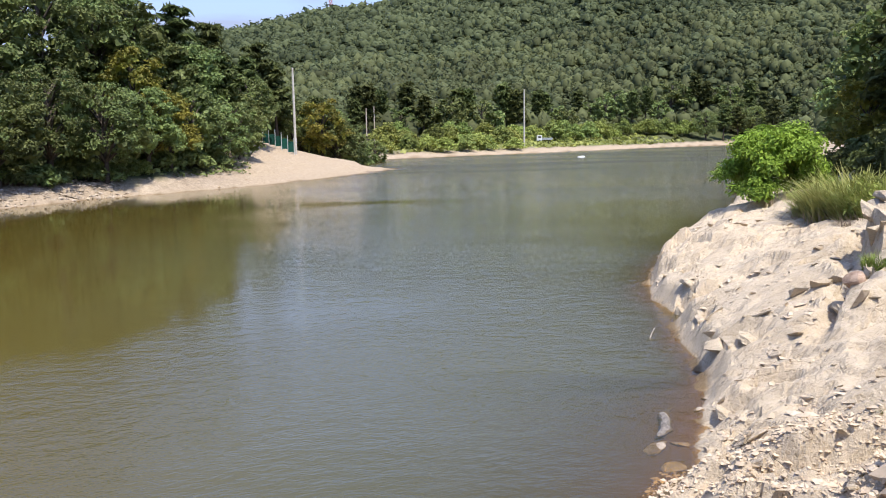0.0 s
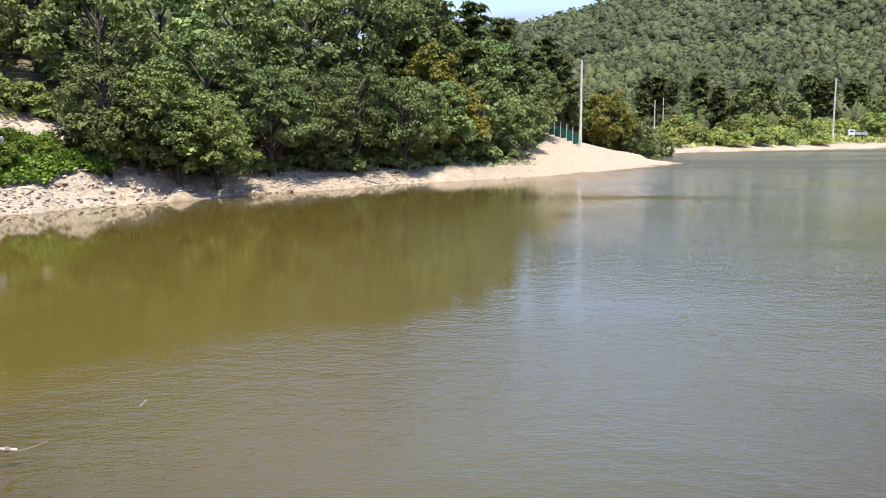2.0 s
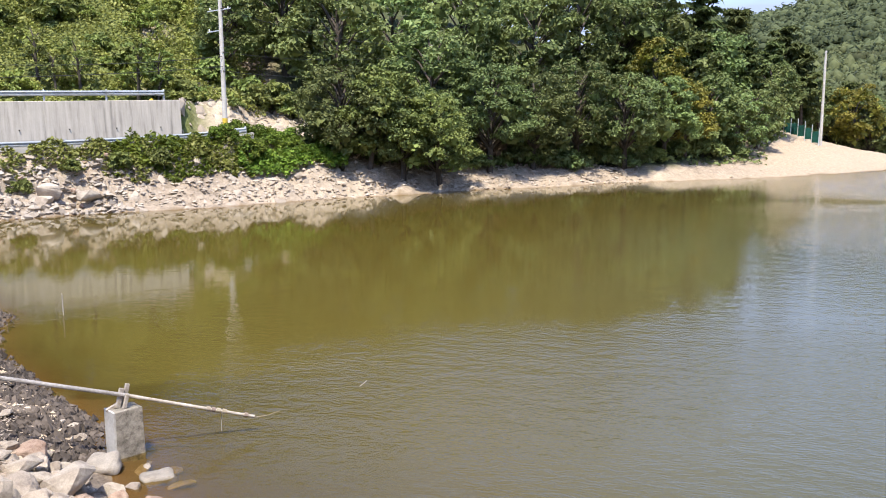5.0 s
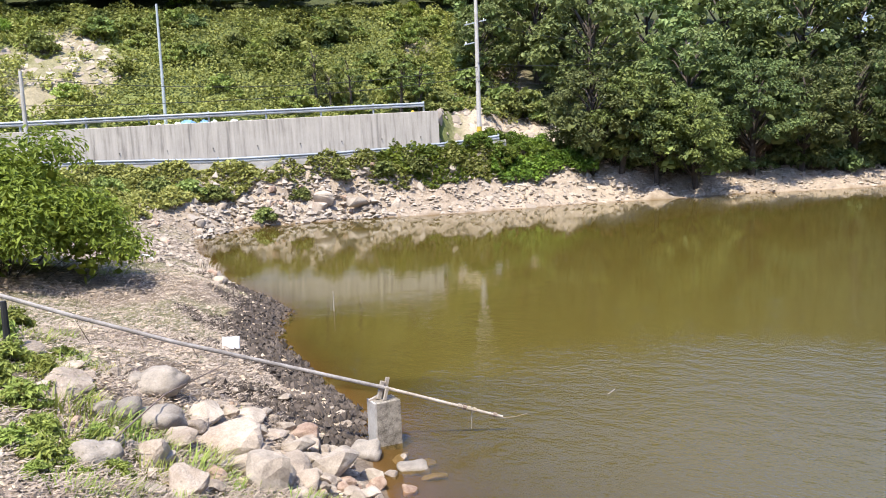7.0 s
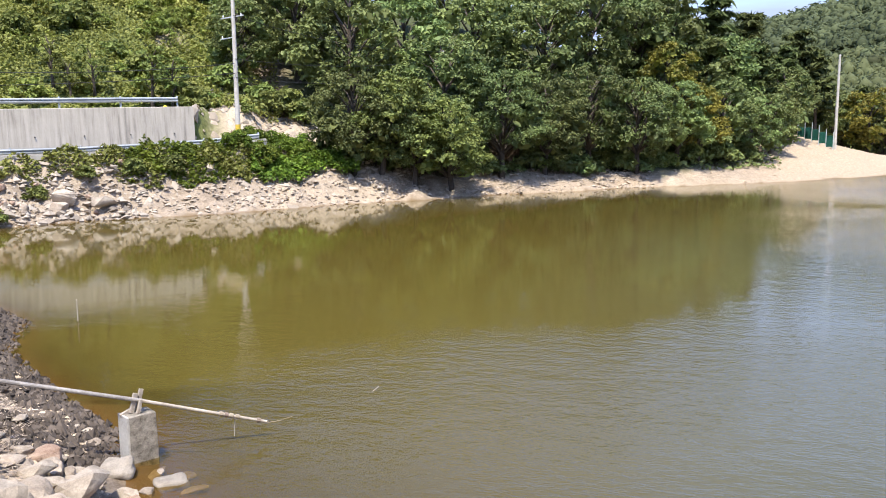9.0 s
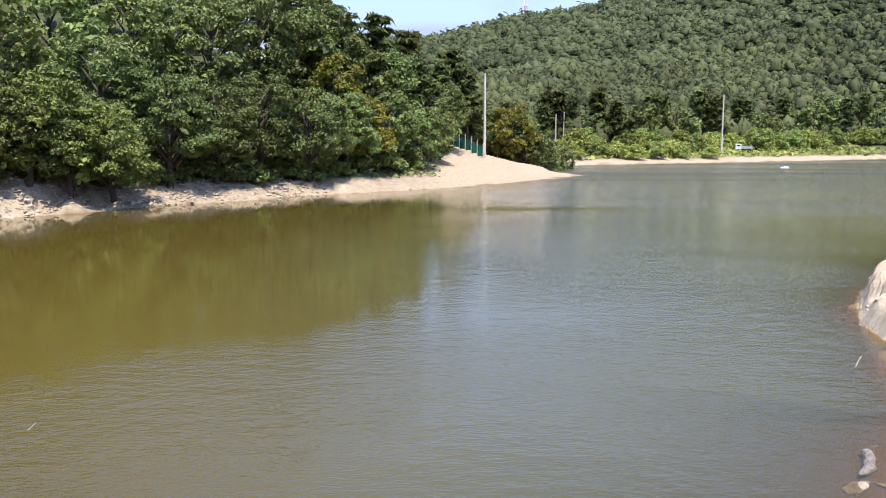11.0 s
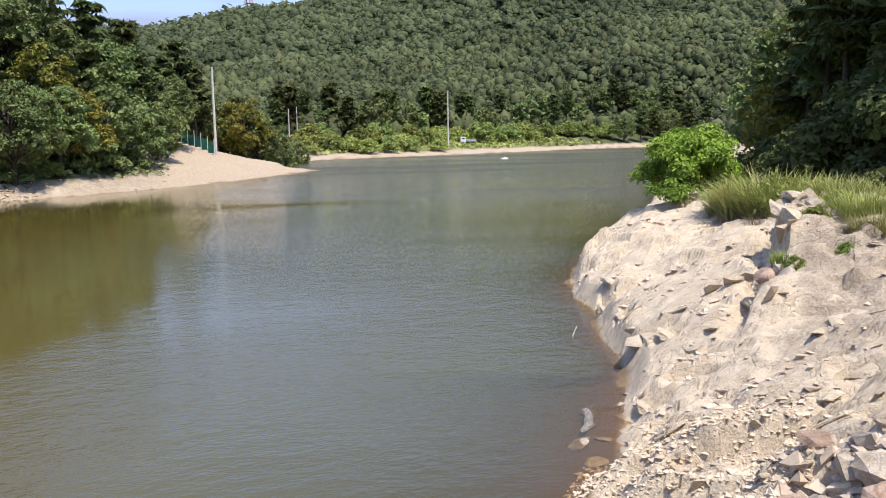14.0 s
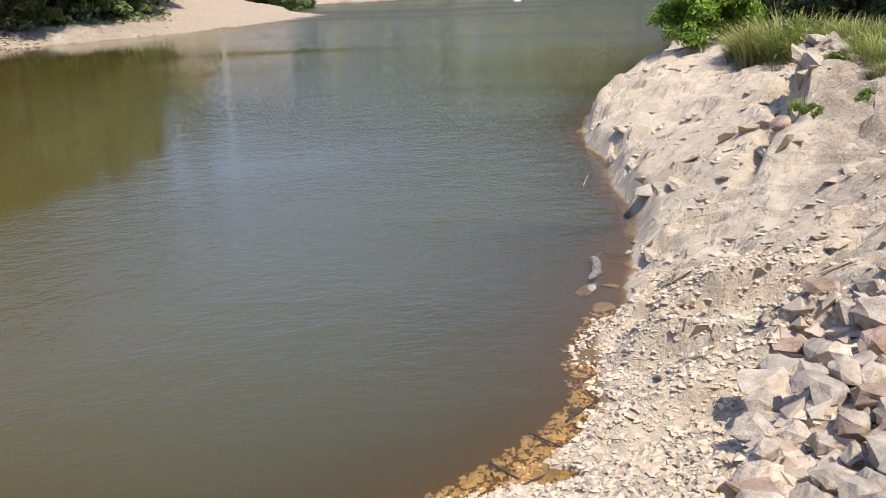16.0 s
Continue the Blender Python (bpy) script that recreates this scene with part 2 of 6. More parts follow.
    spot = mix_node(n, l, ramp_node(n, l, coarse, (0.42, (0.0, 0.0, 0.0)), (0.6, (0.8, 0.8, 0.8))), (0.0, 0.0, 0.0), ramp_node(n, l, shade_fleck.outputs["Distance"], (0.13, (0.8, 0.8, 0.8)), (0.24, (0.0, 0.0, 0.0))))
    rock = mix_node(n, l, spot, rock, (0.20, 0.15, 0.105))
    soil = ramp_node(n, l, mid, (0.38, (0.17, 0.128, 0.09)), (0.62, (0.39, 0.305, 0.225)))
    soil = mix_node(n, l, 0.4, soil, ramp_node(n, l, fine, (0.42, (0.09, 0.066, 0.045)), (0.58, (0.47, 0.38, 0.285))))
    soil = mix_node(n, l, ramp_node(n, l, noise_node(n, l, p, 1.3, 5, 0.6), (0.46, (0.0, 0.0, 0.0)), (0.6, (0.55, 0.55, 0.55))), soil, (0.11, 0.08, 0.056))
    grass = ramp_node(n, l, mid, (0.3, (0.09, 0.11, 0.03)), (0.7, (0.21, 0.23, 0.07)))
    # forest floor, its green darkened to carry the shade under the crowns
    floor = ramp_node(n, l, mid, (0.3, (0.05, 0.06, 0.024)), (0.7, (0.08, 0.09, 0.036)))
    mud = ramp_node(n, l, fine, (0.3, (0.035, 0.028, 0.023)), (0.7, (0.14, 0.11, 0.088)))
    sand = ramp_node(n, l, mid, (0.3, (0.30, 0.228, 0.155)), (0.7, (0.46, 0.365, 0.258)))
    col = mix_node(n, l, sa.outputs["Red"], soil, rock)
    col = mix_node(n, l, sa.outputs["Green"], col, grass)
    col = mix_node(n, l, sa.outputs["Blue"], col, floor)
    col = mix_node(n, l, sb.outputs["Red"], col, mud)
    col = mix_node(n, l, sb.outputs["Green"], col, sand)
    col = mix_node(n, l, sb.outputs["Blue"], col, (0.19, 0.132, 0.074))
    l.new(col, b.inputs["Base Color"])
    add = n.new("ShaderNodeMath")
    add.operation = "ADD"
    l.new(mid, add.inputs[0])
    l.new(fine, add.inputs[1])
    more = n.new("ShaderNodeMath")
    more.operation = "MULTIPLY_ADD"
    l.new(cell[1].outputs["Color"], more.inputs[0])
    more.inputs[1].default_value = 0.45
    l.new(add.outputs["Value"], more.inputs[2])
    cut = n.new("ShaderNodeMath")
    cut.operation = "MULTIPLY_ADD"
    l.new(seam, cut.inputs[0])
    cut.inputs[1].default_value = -1.2
    l.new(more.outputs["Value"], cut.inputs[2])
    bump_node(n, l, b, cut.outputs["Value"], 1.0, 0.05)
    return m


def water_material():
    """Murky olive water: clear where it is shallow, opaque and murky where it is deep, under a rippled skin. Reflected
    sky is also tinted into the body colour.
    """
    m, n, l, b = material("water", 0.018, 0.5)
    p = world_pos(n)
    b.inputs["IOR"].default_value = 1.33
    # sky reflection painted as a greyer body colour to the right, golden to the left
    reflection_tone = n.new("ShaderNodeAttribute")
    reflection_tone.attribute_name = "reflection_tone"
    l.new(mix_node(n, l, reflection_tone.outputs["Fac"], (0.080, 0.074, 0.034), (0.086, 0.064, 0.013)), b.inputs["Base Color"])
    a = n.new("ShaderNodeAttribute")
    a.attribute_name = "depth"
    clear = n.new("ShaderNodeBsdfTransparent")
    clear.inputs["Color"].default_value = (0.85, 0.72, 0.48, 1)
    gloss = n.new("ShaderNodeBsdfGlossy")
    gloss.inputs["Roughness"].default_value = 0.018
    fres = n.new("ShaderNodeFresnel")
    fres.inputs["IOR"].default_value = 1.33
    thin = n.new("ShaderNodeMixShader")
    l.new(fres.outputs["Fac"], thin.inputs["Fac"])
    l.new(clear.outputs["BSDF"], thin.inputs[1])
    l.new(gloss.outputs["BSDF"], thin.inputs[2])
    s = n.new("ShaderNodeMixShader")
    l.new(a.outputs["Fac"], s.inputs["Fac"])
    l.new(thin.outputs["Shader"], s.inputs[1])
    l.new(b.outputs["BSDF"], s.inputs[2])
    l.new(s.outputs["Shader"], n["Material Output"].inputs["Surface"])
    mp = n.new("ShaderNodeMapping")
    mp.inputs["Rotation"].default_value = (0, 0, radians(25))
    mp.inputs["Scale"].default_value = (1.0, 1.5, 1.0)
    l.new(p, mp.inputs["Vector"])
    wave = noise_node(n, l, mp.outputs["Vector"], 3.2, 3, 0.55)
    swell = noise_node(n, l, mp.outputs["Vector"], 1.0, 3, 0.5)
    calm = n.new("ShaderNodeAttribute")
    calm.attribute_name = "ripple"
    add = n.new("ShaderNodeMath")
    add.operation = "MULTIPLY_ADD"
    l.new(swell, add.inputs[0])
    add.inputs[1].default_value = 1.6
    l.new(wave, add.inputs[2])
    mf = n.new("ShaderNodeMapping")
    mf.inputs["Rotation"].default_value = (0, 0, radians(-32))
    mf.inputs["Scale"].default_value = (0.55, 1.5, 1.0)
    l.new(p, mf.inputs["Vector"])
    tiny = n.new("ShaderNodeMath")
    tiny.operation = "MULTIPLY_ADD"
    l.new(noise_node(n, l, mf.outputs["Vector"], 11.0, 2, 0.5), tiny.inputs[0])
    tiny.inputs[1].default_value = 0.5
    l.new(add.outputs["Value"], tiny.inputs[2])
    k = bump_node(n, l, b, tiny.outputs["Value"], 0.3, 0.25)
    chop = n.new("ShaderNodeMath")
    chop.operation = "MULTIPLY_ADD"
    l.new(calm.outputs["Fac"], chop.inputs[0])
    chop.inputs[1].default_value, chop.inputs[2].default_value = 0.36, 0.012
    l.new(chop.outputs["Value"], b.inputs["Roughness"])
    l.new(calm.outputs["Fac"], k.inputs["Strength"])
    l.new(k.outputs["Normal"], gloss.inputs["Normal"])
    l.new(k.outputs["Normal"], fres.inputs["Normal"])
    return m


CONCRETE = wall_material()
GROUND, WATER = ground_material(), water_material()
# ---- tools ----
rng = np.random.default_rng(7)


def lattice(ix, iy, seed):
    h = (ix.astype(np.int64) * 374761393 + iy.astype(np.int64) * 668265263 + seed * 982451653) & 0x7FFFFFFF
    h = ((h ^ (h >> 13)) * 1274126177) & 0x7FFFFFFF
    return ((h ^ (h >> 16)) & 0xFFFF) / 65535.0


def value_noise(x, y, seed=0):
    ix, iy = np.floor(x), np.floor(y)
    fx, fy = x - ix, y - iy
    fx, fy = fx * fx * (3 - 2 * fx), fy * fy * (3 - 2 * fy)
    a, b = lattice(ix, iy, seed), lattice(ix + 1, iy, seed)
    c, d = lattice(ix, iy + 1, seed), lattice(ix + 1, iy + 1, seed)
    return (a * (1 - fx) + b * fx) * (1 - fy) + (c * (1 - fx) + d * fx) * fy - 0.5


def fbm(x, y, octaves=4, seed=0, gain=0.5):
    out, amp = np.zeros_like(x), 1.0
    for k in range(octaves):
        out += amp * value_noise(x, y, seed + k)
        x, y, amp = x * 2.03 + 3.1, y * 2.03 - 1.7, amp * gain
    return out


def step(x, a, b):
    t = np.clip((x - a) / (b - a), 0, 1)
    return t * t * (3 - 2 * t)


def mesh_of(name, verts, faces, smooth=False):
    """A mesh from arrays, all faces with the same number of corners."""
    verts, faces = np.asarray(verts, np.float32), np.asarray(faces, np.int32)
    me = bpy.data.meshes.new(name)
    me.vertices.add(len(verts))
    me.vertices.foreach_set("co", verts.ravel())
    me.loops.add(faces.size)
    me.loops.foreach_set("vertex_index", faces.ravel())
    me.polygons.add(len(faces))
    me.polygons.foreach_set("loop_start", np.arange(len(faces), dtype=np.int32) * faces.shape[1])
    me.polygons.foreach_set("use_smooth", np.full(len(faces), smooth, dtype=bool))
    me.update(calc_edges=True)
    return me


def place(ob, parent):
    ob.parent = parent
    return ob


def part(name, bm, mat, parent=None, label=""):
    me = bpy.data.meshes.new(name)
    bm.to_mesh(me)
    bm.free()
    me.materials.append(mat)
    ob = new(name, me)
    if parent is not None:
        ob.parent = parent
    return tagged(ob, label)


def part_mesh(name, me, mat, parent=None, label=""):
    me.materials.append(mat)
    ob = new(name, me)
    if parent is not None:
        ob.parent = parent
    return tagged(ob, label)


def box(bm, size, m=Matrix(), bevel=0.0):
    made = bmesh.ops.create_cube(bm, size=1.0, matrix=m @ Matrix.Diagonal((*size, 1)))
    if bevel:
        edges = list({e for v in made["verts"] for e in v.link_edges})
        bmesh.ops.bevel(bm, geom=edges, offset=bevel, segments=2, affect="EDGES", profile=0.6)
    return bm


def rod(bm, a, b, r1, r2=None, sides=10):
    a, b = Vector(a), Vector(b)
    d = b - a
    m = Matrix.Translation((a + b) / 2) @ d.to_track_quat("Z", "Y").to_matrix().to_4x4()
    bmesh.ops.create_cone(bm, cap_ends=True, segments=sides, radius1=r1, radius2=r1 if r2 is None else r2, depth=d.length, matrix=m)
    return bm


# ---- the plan of the lake ----
NEAR_SHORE = [(-8.6, 9.5), (-6.9, 8.1), (-3.5, 6.4), (0.0, 5.6), (2.9, 6.2), (4.0, 6.7), (4.9, 7.2), (5.6, 8.6), (6.6, 9.5), (7.8, 11.0), (9.5, 13.1), (10.6, 15.6)]
RIGHT_SHORE = [(12.2, 18.2), (12.6, 20.4), (15.8, 25.4), (20.7, 30.5), (33.0, 43.0), (60, 76), (120, 151), (183, 228)]
FAR_SHORE = [(180.5, 235), (121, 208.6), (78.5, 184), (42.4, 166), (32, 152), (22, 141), (21, 128)]
LEFT_SHORE = [(29, 117), (17.9, 98.8), (4.5, 82.4), (-6.4, 74.2), (-17.9, 61), (-25.5, 51.5), (-29.7, 44), (-34.8, 38.5), (-37.8, 32.3), (-35.2, 26.6)]
MUD_SHORE = [(-27.4, 21.4), (-21.6, 18.2), (-17.4, 16.6), (-15.4, 14.0), (-11.4, 11.5), (-9.3, 10.4)]
SHORE = np.array(NEAR_SHORE + RIGHT_SHORE + FAR_SHORE + LEFT_SHORE + MUD_SHORE)

# the road's retaining wall: a straight line, its foot from the camera at bearing -55, 58 m off
WALL_AZ, WALL_DIST = -55.0, 58.0


def shore_distance(x, y):
    """Metres to the shore line, positive on land."""
    best = np.full(x.shape, 1e9)
    inside = np.zeros(x.shape, bool)
    n = len(SHORE)
    for i in range(n):
        (ax, ay), (bx, by) = SHORE[i], SHORE[(i + 1) % n]
        dx, dy = bx - ax, by - ay
        t = np.clip(((x - ax) * dx + (y - ay) * dy) / (dx * dx + dy * dy), 0, 1)
        best = np.minimum(best, (x - ax - t * dx) ** 2 + (y - ay - t * dy) ** 2)
        cross = ((ay > y) != (by > y)) & (x < (bx - ax) * (y - ay) / (by - ay + 1e-12) + ax)
        inside ^= cross
    return np.where(inside, -1, 1) * np.sqrt(best)


def bearing(x, y):
    return np.degrees(np.arctan2(x, y))


def behind_wall(x, y):
    """Metres behind the retaining wall's line."""
    a = math.radians(WALL_AZ)
    return x * math.sin(a) + y * math.cos(a) - WALL_DIST


def wall_top(az):
    return 6.28 + 0.027 * (np.clip(az, -66, -30) + 58)


def lower_rail(az):
    """Height of the lower guardrail's top edge."""
    return np.interp(az, [-57.5, -50.3, -42.6, -35.7, -30.9, -26], [4.32, 4.14, 4.29, 4.58, 5.1, 5.5])


def ground_parts(x, y):
    """Height of the land and the weights of its zones at arrays of places."""
    az, r = bearing(x, y), np.hypot(x, y)
    wob = fbm(x * 0.35, y * 0.35, 4, 3)
    d = shore_distance(x, y)
    far = step(r, 30, 120)
    d = d + np.where(d > -3, (0.35 + 1.6 * far) * wob * step(r, 5, 16), 0)
    dl = np.maximum(d, 0)
    depth = -np.minimum(np.maximum(-d, 0) * np.where(r < 16, 0.16, 0.33), 2.5)
    # near bank, under and beside the camera
    near_z = np.minimum(0.46 * dl, 1.6) + np.clip(dl - 3.4, 0, 6) * 0.36
    near_z = np.minimum(near_z, 3.3)
    # rocky headland on the right
    right_z = 0.45 * step(dl, 0.0, 0.45) + 1.9 * (1 - np.exp(-dl / 3.4)) + 0.035 * np.minimum(dl, 30)
    # left bank: a low broken scarp, then rising ground
    high = np.interp(az, [-34, -26, -14, -4, 2], [2.4, 2.3, 1.3, 1.0, 1.0])
    left_z = high * step(dl, -0.3, 4.2) + 0.32 * np.clip(dl - 3.6, 0, 40)
    # bank before the road, then the road shelf
    wb = behind_wall(x, y)
    kerb = lower_rail(az) - 0.78
    lower = 2.0 * step(dl, -0.4, 4.0) + (kerb - 2.0) * step(wb, -6.0, -3.4)
    upper = wall_top(az) + 0.6 * np.clip(wb - 6.0, 0, 17) + 0.3 * np.clip(wb - 23, 0, 60)
    road_z = lower + (upper - lower) * step(wb, 0.25, 0.25 + np.interp(az, [-35.5, -34.6], [0.7, 4.0]))
    # wooded slope on the right
    right_z = right_z + 0.75 * np.clip(dl - 8.5, 0, 26) * step(az, 44.5, 49) * step(r, 27, 33)
    # sand spit
    sand_z = 0.16 * np.minimum(dl, 5) + 0.30 * np.clip(dl - 4, 0, 16)
    # far shore and mountain
    shelf = np.minimum(dl * 0.16, 2.6)
    top = np.interp(az, [-60, -20, 2.8, 6.6, 9.8, 14.3, 20.2, 24, 35, 50, 80], [60, 70, 95, 108, 118, 126, 145, 158, 190, 200, 150])
    rise = np.interp(az, [-20, 5, 30, 45], [330, 260, 290, 300])
    mountain = top * step(r, rise - 60, 900) ** 0.8
    far_z = shelf + mountain * step(dl, 6, 70)
    w_near = 1 - step(r, 11, 20)
    w_road = step(-az, 31.0, 32.2) * step(r, 28, 34)
    w_right = step(az, 15, 25) * (1 - step(r, 90, 140))
    w_sand = step(az, 0.0, 5.0) * step(r, 60, 75) * (1 - step(r, 135, 150))
    w_far = step(r, 138, 160) * step(az, 3, 8) + step(r, 320, 500) * (1 - step(az, 3, 8))
    z = left_z
    hill = 15.0 * np.exp(-(((az + 24) / 17.0) ** 2 + ((r - 135) / 45.0) ** 2))
    z = np.minimum(z, 9.0 + 0.02 * dl) + hill * step(dl, 2, 20)
    z = z * (1 - w_sand) + np.minimum(sand_z, 4.75) * w_sand
    z = z * (1 - w_right) + right_z * w_right
    z = z * (1 - w_road) + road_z * w_road
    dam = 1 - step(r, 36, 52)
    dam = dam * step(-az, 20, 40) * (1 - step(behind_wall(x, y), -12, -7)) * (d > -1)
    dam_z = np.minimum(0.42 * dl, 1.0) + 0.16 * np.clip(dl - 2.2, 0, 12)
    z = z * (1 - dam) + dam_z * dam
    z = z * (1 - w_near) + near_z * w_near
    w_far = np.clip(w_far, 0, 1)
    z = z * (1 - w_far) + far_z * w_far
    # a cut rock face beside the wall's end
    z = z + (0.2 + facets(x + 0.4 * wob, y, 1.5, 131, 0.5, 0.6) + facets(x, y + 0.3 * wob, 0.6, 141, 0.22, 0.5)) * step(wb, 0.5, 2.5) * (1 - step(np.abs(az + 31), 3.5, 5.5)) * (1 - w_near) * (1 - step(r, 66, 76))
    z = np.where(d > 0, z, depth)
    return z, d, az, r, wb, w_near, w_right, w_sand, w_far, dam


def bare_patch(x, y):
    """Where the roadside slope shows its bare rock."""
    e = ((bearing(x, y) + 60.0) / 3.4) ** 2 + ((behind_wall(x, y) - 16.0) / 3.6) ** 2 + 1.5 * fbm(x * 0.35, y * 0.35, 4, 53)
    return 1 - step(e, 0.6, 1.1)


def facets(x, y, cell, seed, lift, tilt):
    """Broken rock: every cell is a tilted plane of its own height, with a short worn face between neighbours."""
    cx, cy = np.floor(x / cell), np.floor(y / cell)
    first, second = np.full(x.shape, 1e9), np.full(x.shape, 1e9)
    out, other = np.zeros(x.shape), np.zeros(x.shape)
    for i in (-1, 0, 1):
        for j in (-1, 0, 1):
            gx, gy = cx + i, cy + j
            px, py = (gx + lattice(gx, gy, seed)) * cell, (gy + lattice(gx, gy, seed + 1)) * cell
            dist = np.hypot(x - px, y - py)
            z = lift * (lattice(gx, gy, seed + 2) - 0.5) + tilt * ((lattice(gx, gy, seed + 3) - 0.5) * (x - px) + (lattice(gx, gy, seed + 4) - 0.5) * (y - py))
            near, mid = dist < first, (dist >= first) & (dist < second)
            other = np.where(near, out, np.where(mid, z, other))
            second = np.where(near, first, np.where(mid, dist, second))
            out = np.where(near, z, out)
            first = np.minimum(first, dist)
    return other + (out - other) * (0.5 + 0.5 * step(second - first, 0.0, 0.16 + 0.06 * cell))


def strata(x, y, az, r, d):
    """The broken slabs and ledges of the right bank."""
    u, v = x * 0.92 - y * 0.39, x * 0.39 + y * 0.92
    u, v = u + 0.4 * fbm(x, y, 3, 61), v + 0.4 * fbm(x, y, 3, 67)
    big = facets(u * 0.75, v, 2.4, 101, 0.42, 0.5)
    mid = facets(u * 0.7, v, 0.9, 111, 0.30, 0.7)
    small = facets(u * 0.6, v, 0.36, 121, 0.10, 0.7)
    patch = step(fbm(x * 0.45, y * 0.45, 3, 71), -0.1, 0.25)
    # a broken step in the bedrock, its drop facing the water
    edge = np.interp(r, [15, 15.8, 16.6, 18.2, 18.8, 19.5, 21.2, 23.4, 25], [43.0, 43.8, 44.6, 45.9, 45.6, 45.1, 45.1, 45.7, 46.5]) + 0.5 * fbm(x * 2.5, y * 2.5, 3, 81)
    ends = step(r, 15, 16.5) * (1 - step(r, 22, 25))
    ledge = 0.75 * step(az, edge, edge + 0.4) * (1 - 0.5 * step(az, edge + 2, edge + 8)) - 0.5 * np.exp(-(((az - edge + 0.6) / 0.9) ** 2))
    # a gully between the headland and the slab before it
    gx, gy = x - 10.3, y - 14.2
    gully = -0.3 * np.exp(-(((gx * 0.79 + gy * 0.61 + 0.5 * fbm(x, y, 2, 87)) / 0.35) ** 2)) * step(gx * 0.61 - gy * 0.79, -0.5, 0.6) * (1 - step(gx * 0.61 - gy * 0.79, 4.5, 6.5))
    # beds of rock breaking off in low steps
    bed = (u * 0.55 + v * 0.8 + 0.5 * fbm(x * 0.7, y * 0.7, 3, 93)) / 0.62
    fine = (u * 0.5 + v * 0.87 + 0.3 * fbm(x * 1.3, y * 1.3, 3, 95)) / 0.23
    beds = 0.15 * (step(bed - np.floor(bed), 0.0, 0.16) - (bed - np.floor(bed))) * step(fbm(x * 0.5, y * 0.5, 2, 97), -0.25, 0.1) + 0.05 * (step(fine - np.floor(fine), 0.0, 0.3) - (fine - np.floor(fine))) * patch
    hollow = np.zeros_like(r)
    for haz, hr, wide, deep, low in HOLLOWS:
        side = (az - haz) * r * 0.01745 + 0.25 * fbm(x * 2, y * 2, 2, 83)
        hollow -= low * (1 - step(np.hypot(side / wide, (r - hr) / deep), 0.55, 1.0))
    return 0.9 * big + mid * (0.3 + 0.8 * patch) + small * (0.3 + 0.8 * patch) + 0.05 * fbm(x * 3, y * 3, 3, 9) + ends * ledge + hollow + gully + beds


# hollows in the headland: bearing, distance, half width, half depth, drop
HOLLOWS = [(34.1, 22.2, 0.28, 0.8, 0.6), (36.9, 16.7, 0.75, 0.3, 0.45), (38.6, 16.3, 0.5, 0.25, 0.3), (34.5, 24.7, 0.25, 0.5, 0.35), (36.2, 28.4, 0.5, 0.45, 0.3),
           (35.6, 19.3, 0.2, 0.5, 0.3), (40.4, 14.2, 0.4, 0.2, 0.25), (38.2, 21.0, 0.2, 0.35, 0.2), (42.0, 24.0, 0.35, 0.3, 0.2), (37.4, 13.6, 0.5, 0.2, 0.25)]


def ground_height(x, y):
    x, y = np.asarray(x, float), np.asarray(y, float)
    z, d, az, r, wb, w_near, w_right, w_sand, w_far, dam = ground_parts(x, y)
    land = step(d, -0.5, 1.0)
    rocky = np.maximum(w_right * (1 - w_near), w_near * step(az, 22, 34) * step(r, 4, 8)) * (1 - step(r, 60, 90))
    z = z + rocky * strata(x, y, az, r, d) * step(d, -0.6, 0.8)
    rough = (0.10 + 0.35 * (1 - w_near) * (1 - w_sand * 0.8) * (1 - rocky) * (1 - dam * 0.8))
    scarp = step(az, -58, -50) * (1 - step(az, -20, -12)) * step(r, 40, 46) * step(d, 0.0, 0.8) * (1 - step(d, 4.5, 6.5))
    z = z + scarp * (facets(x, y, 1.5, 151, 0.45, 0.5) + facets(x + 0.3 * fbm(x, y, 2, 5), y, 0.75, 161, 0.2, 0.5))
    on_road = step(wb, -4.0, -2.5) * step(-az, 31, 33) * (1 - step(wb, 5, 8))
    z = z + land * rough * (1 - on_road) * fbm(x * 0.8, y * 0.8, 5, 5, 0.55) * step(r, 3, 7)
    z = z + w_far * step(r, 240, 420) * 9.0 * fbm(x * 0.012, y * 0.012, 4, 41)
    return z


def height(x, y):
    return float(ground_height(np.array([x]), np.array([y]))[0])


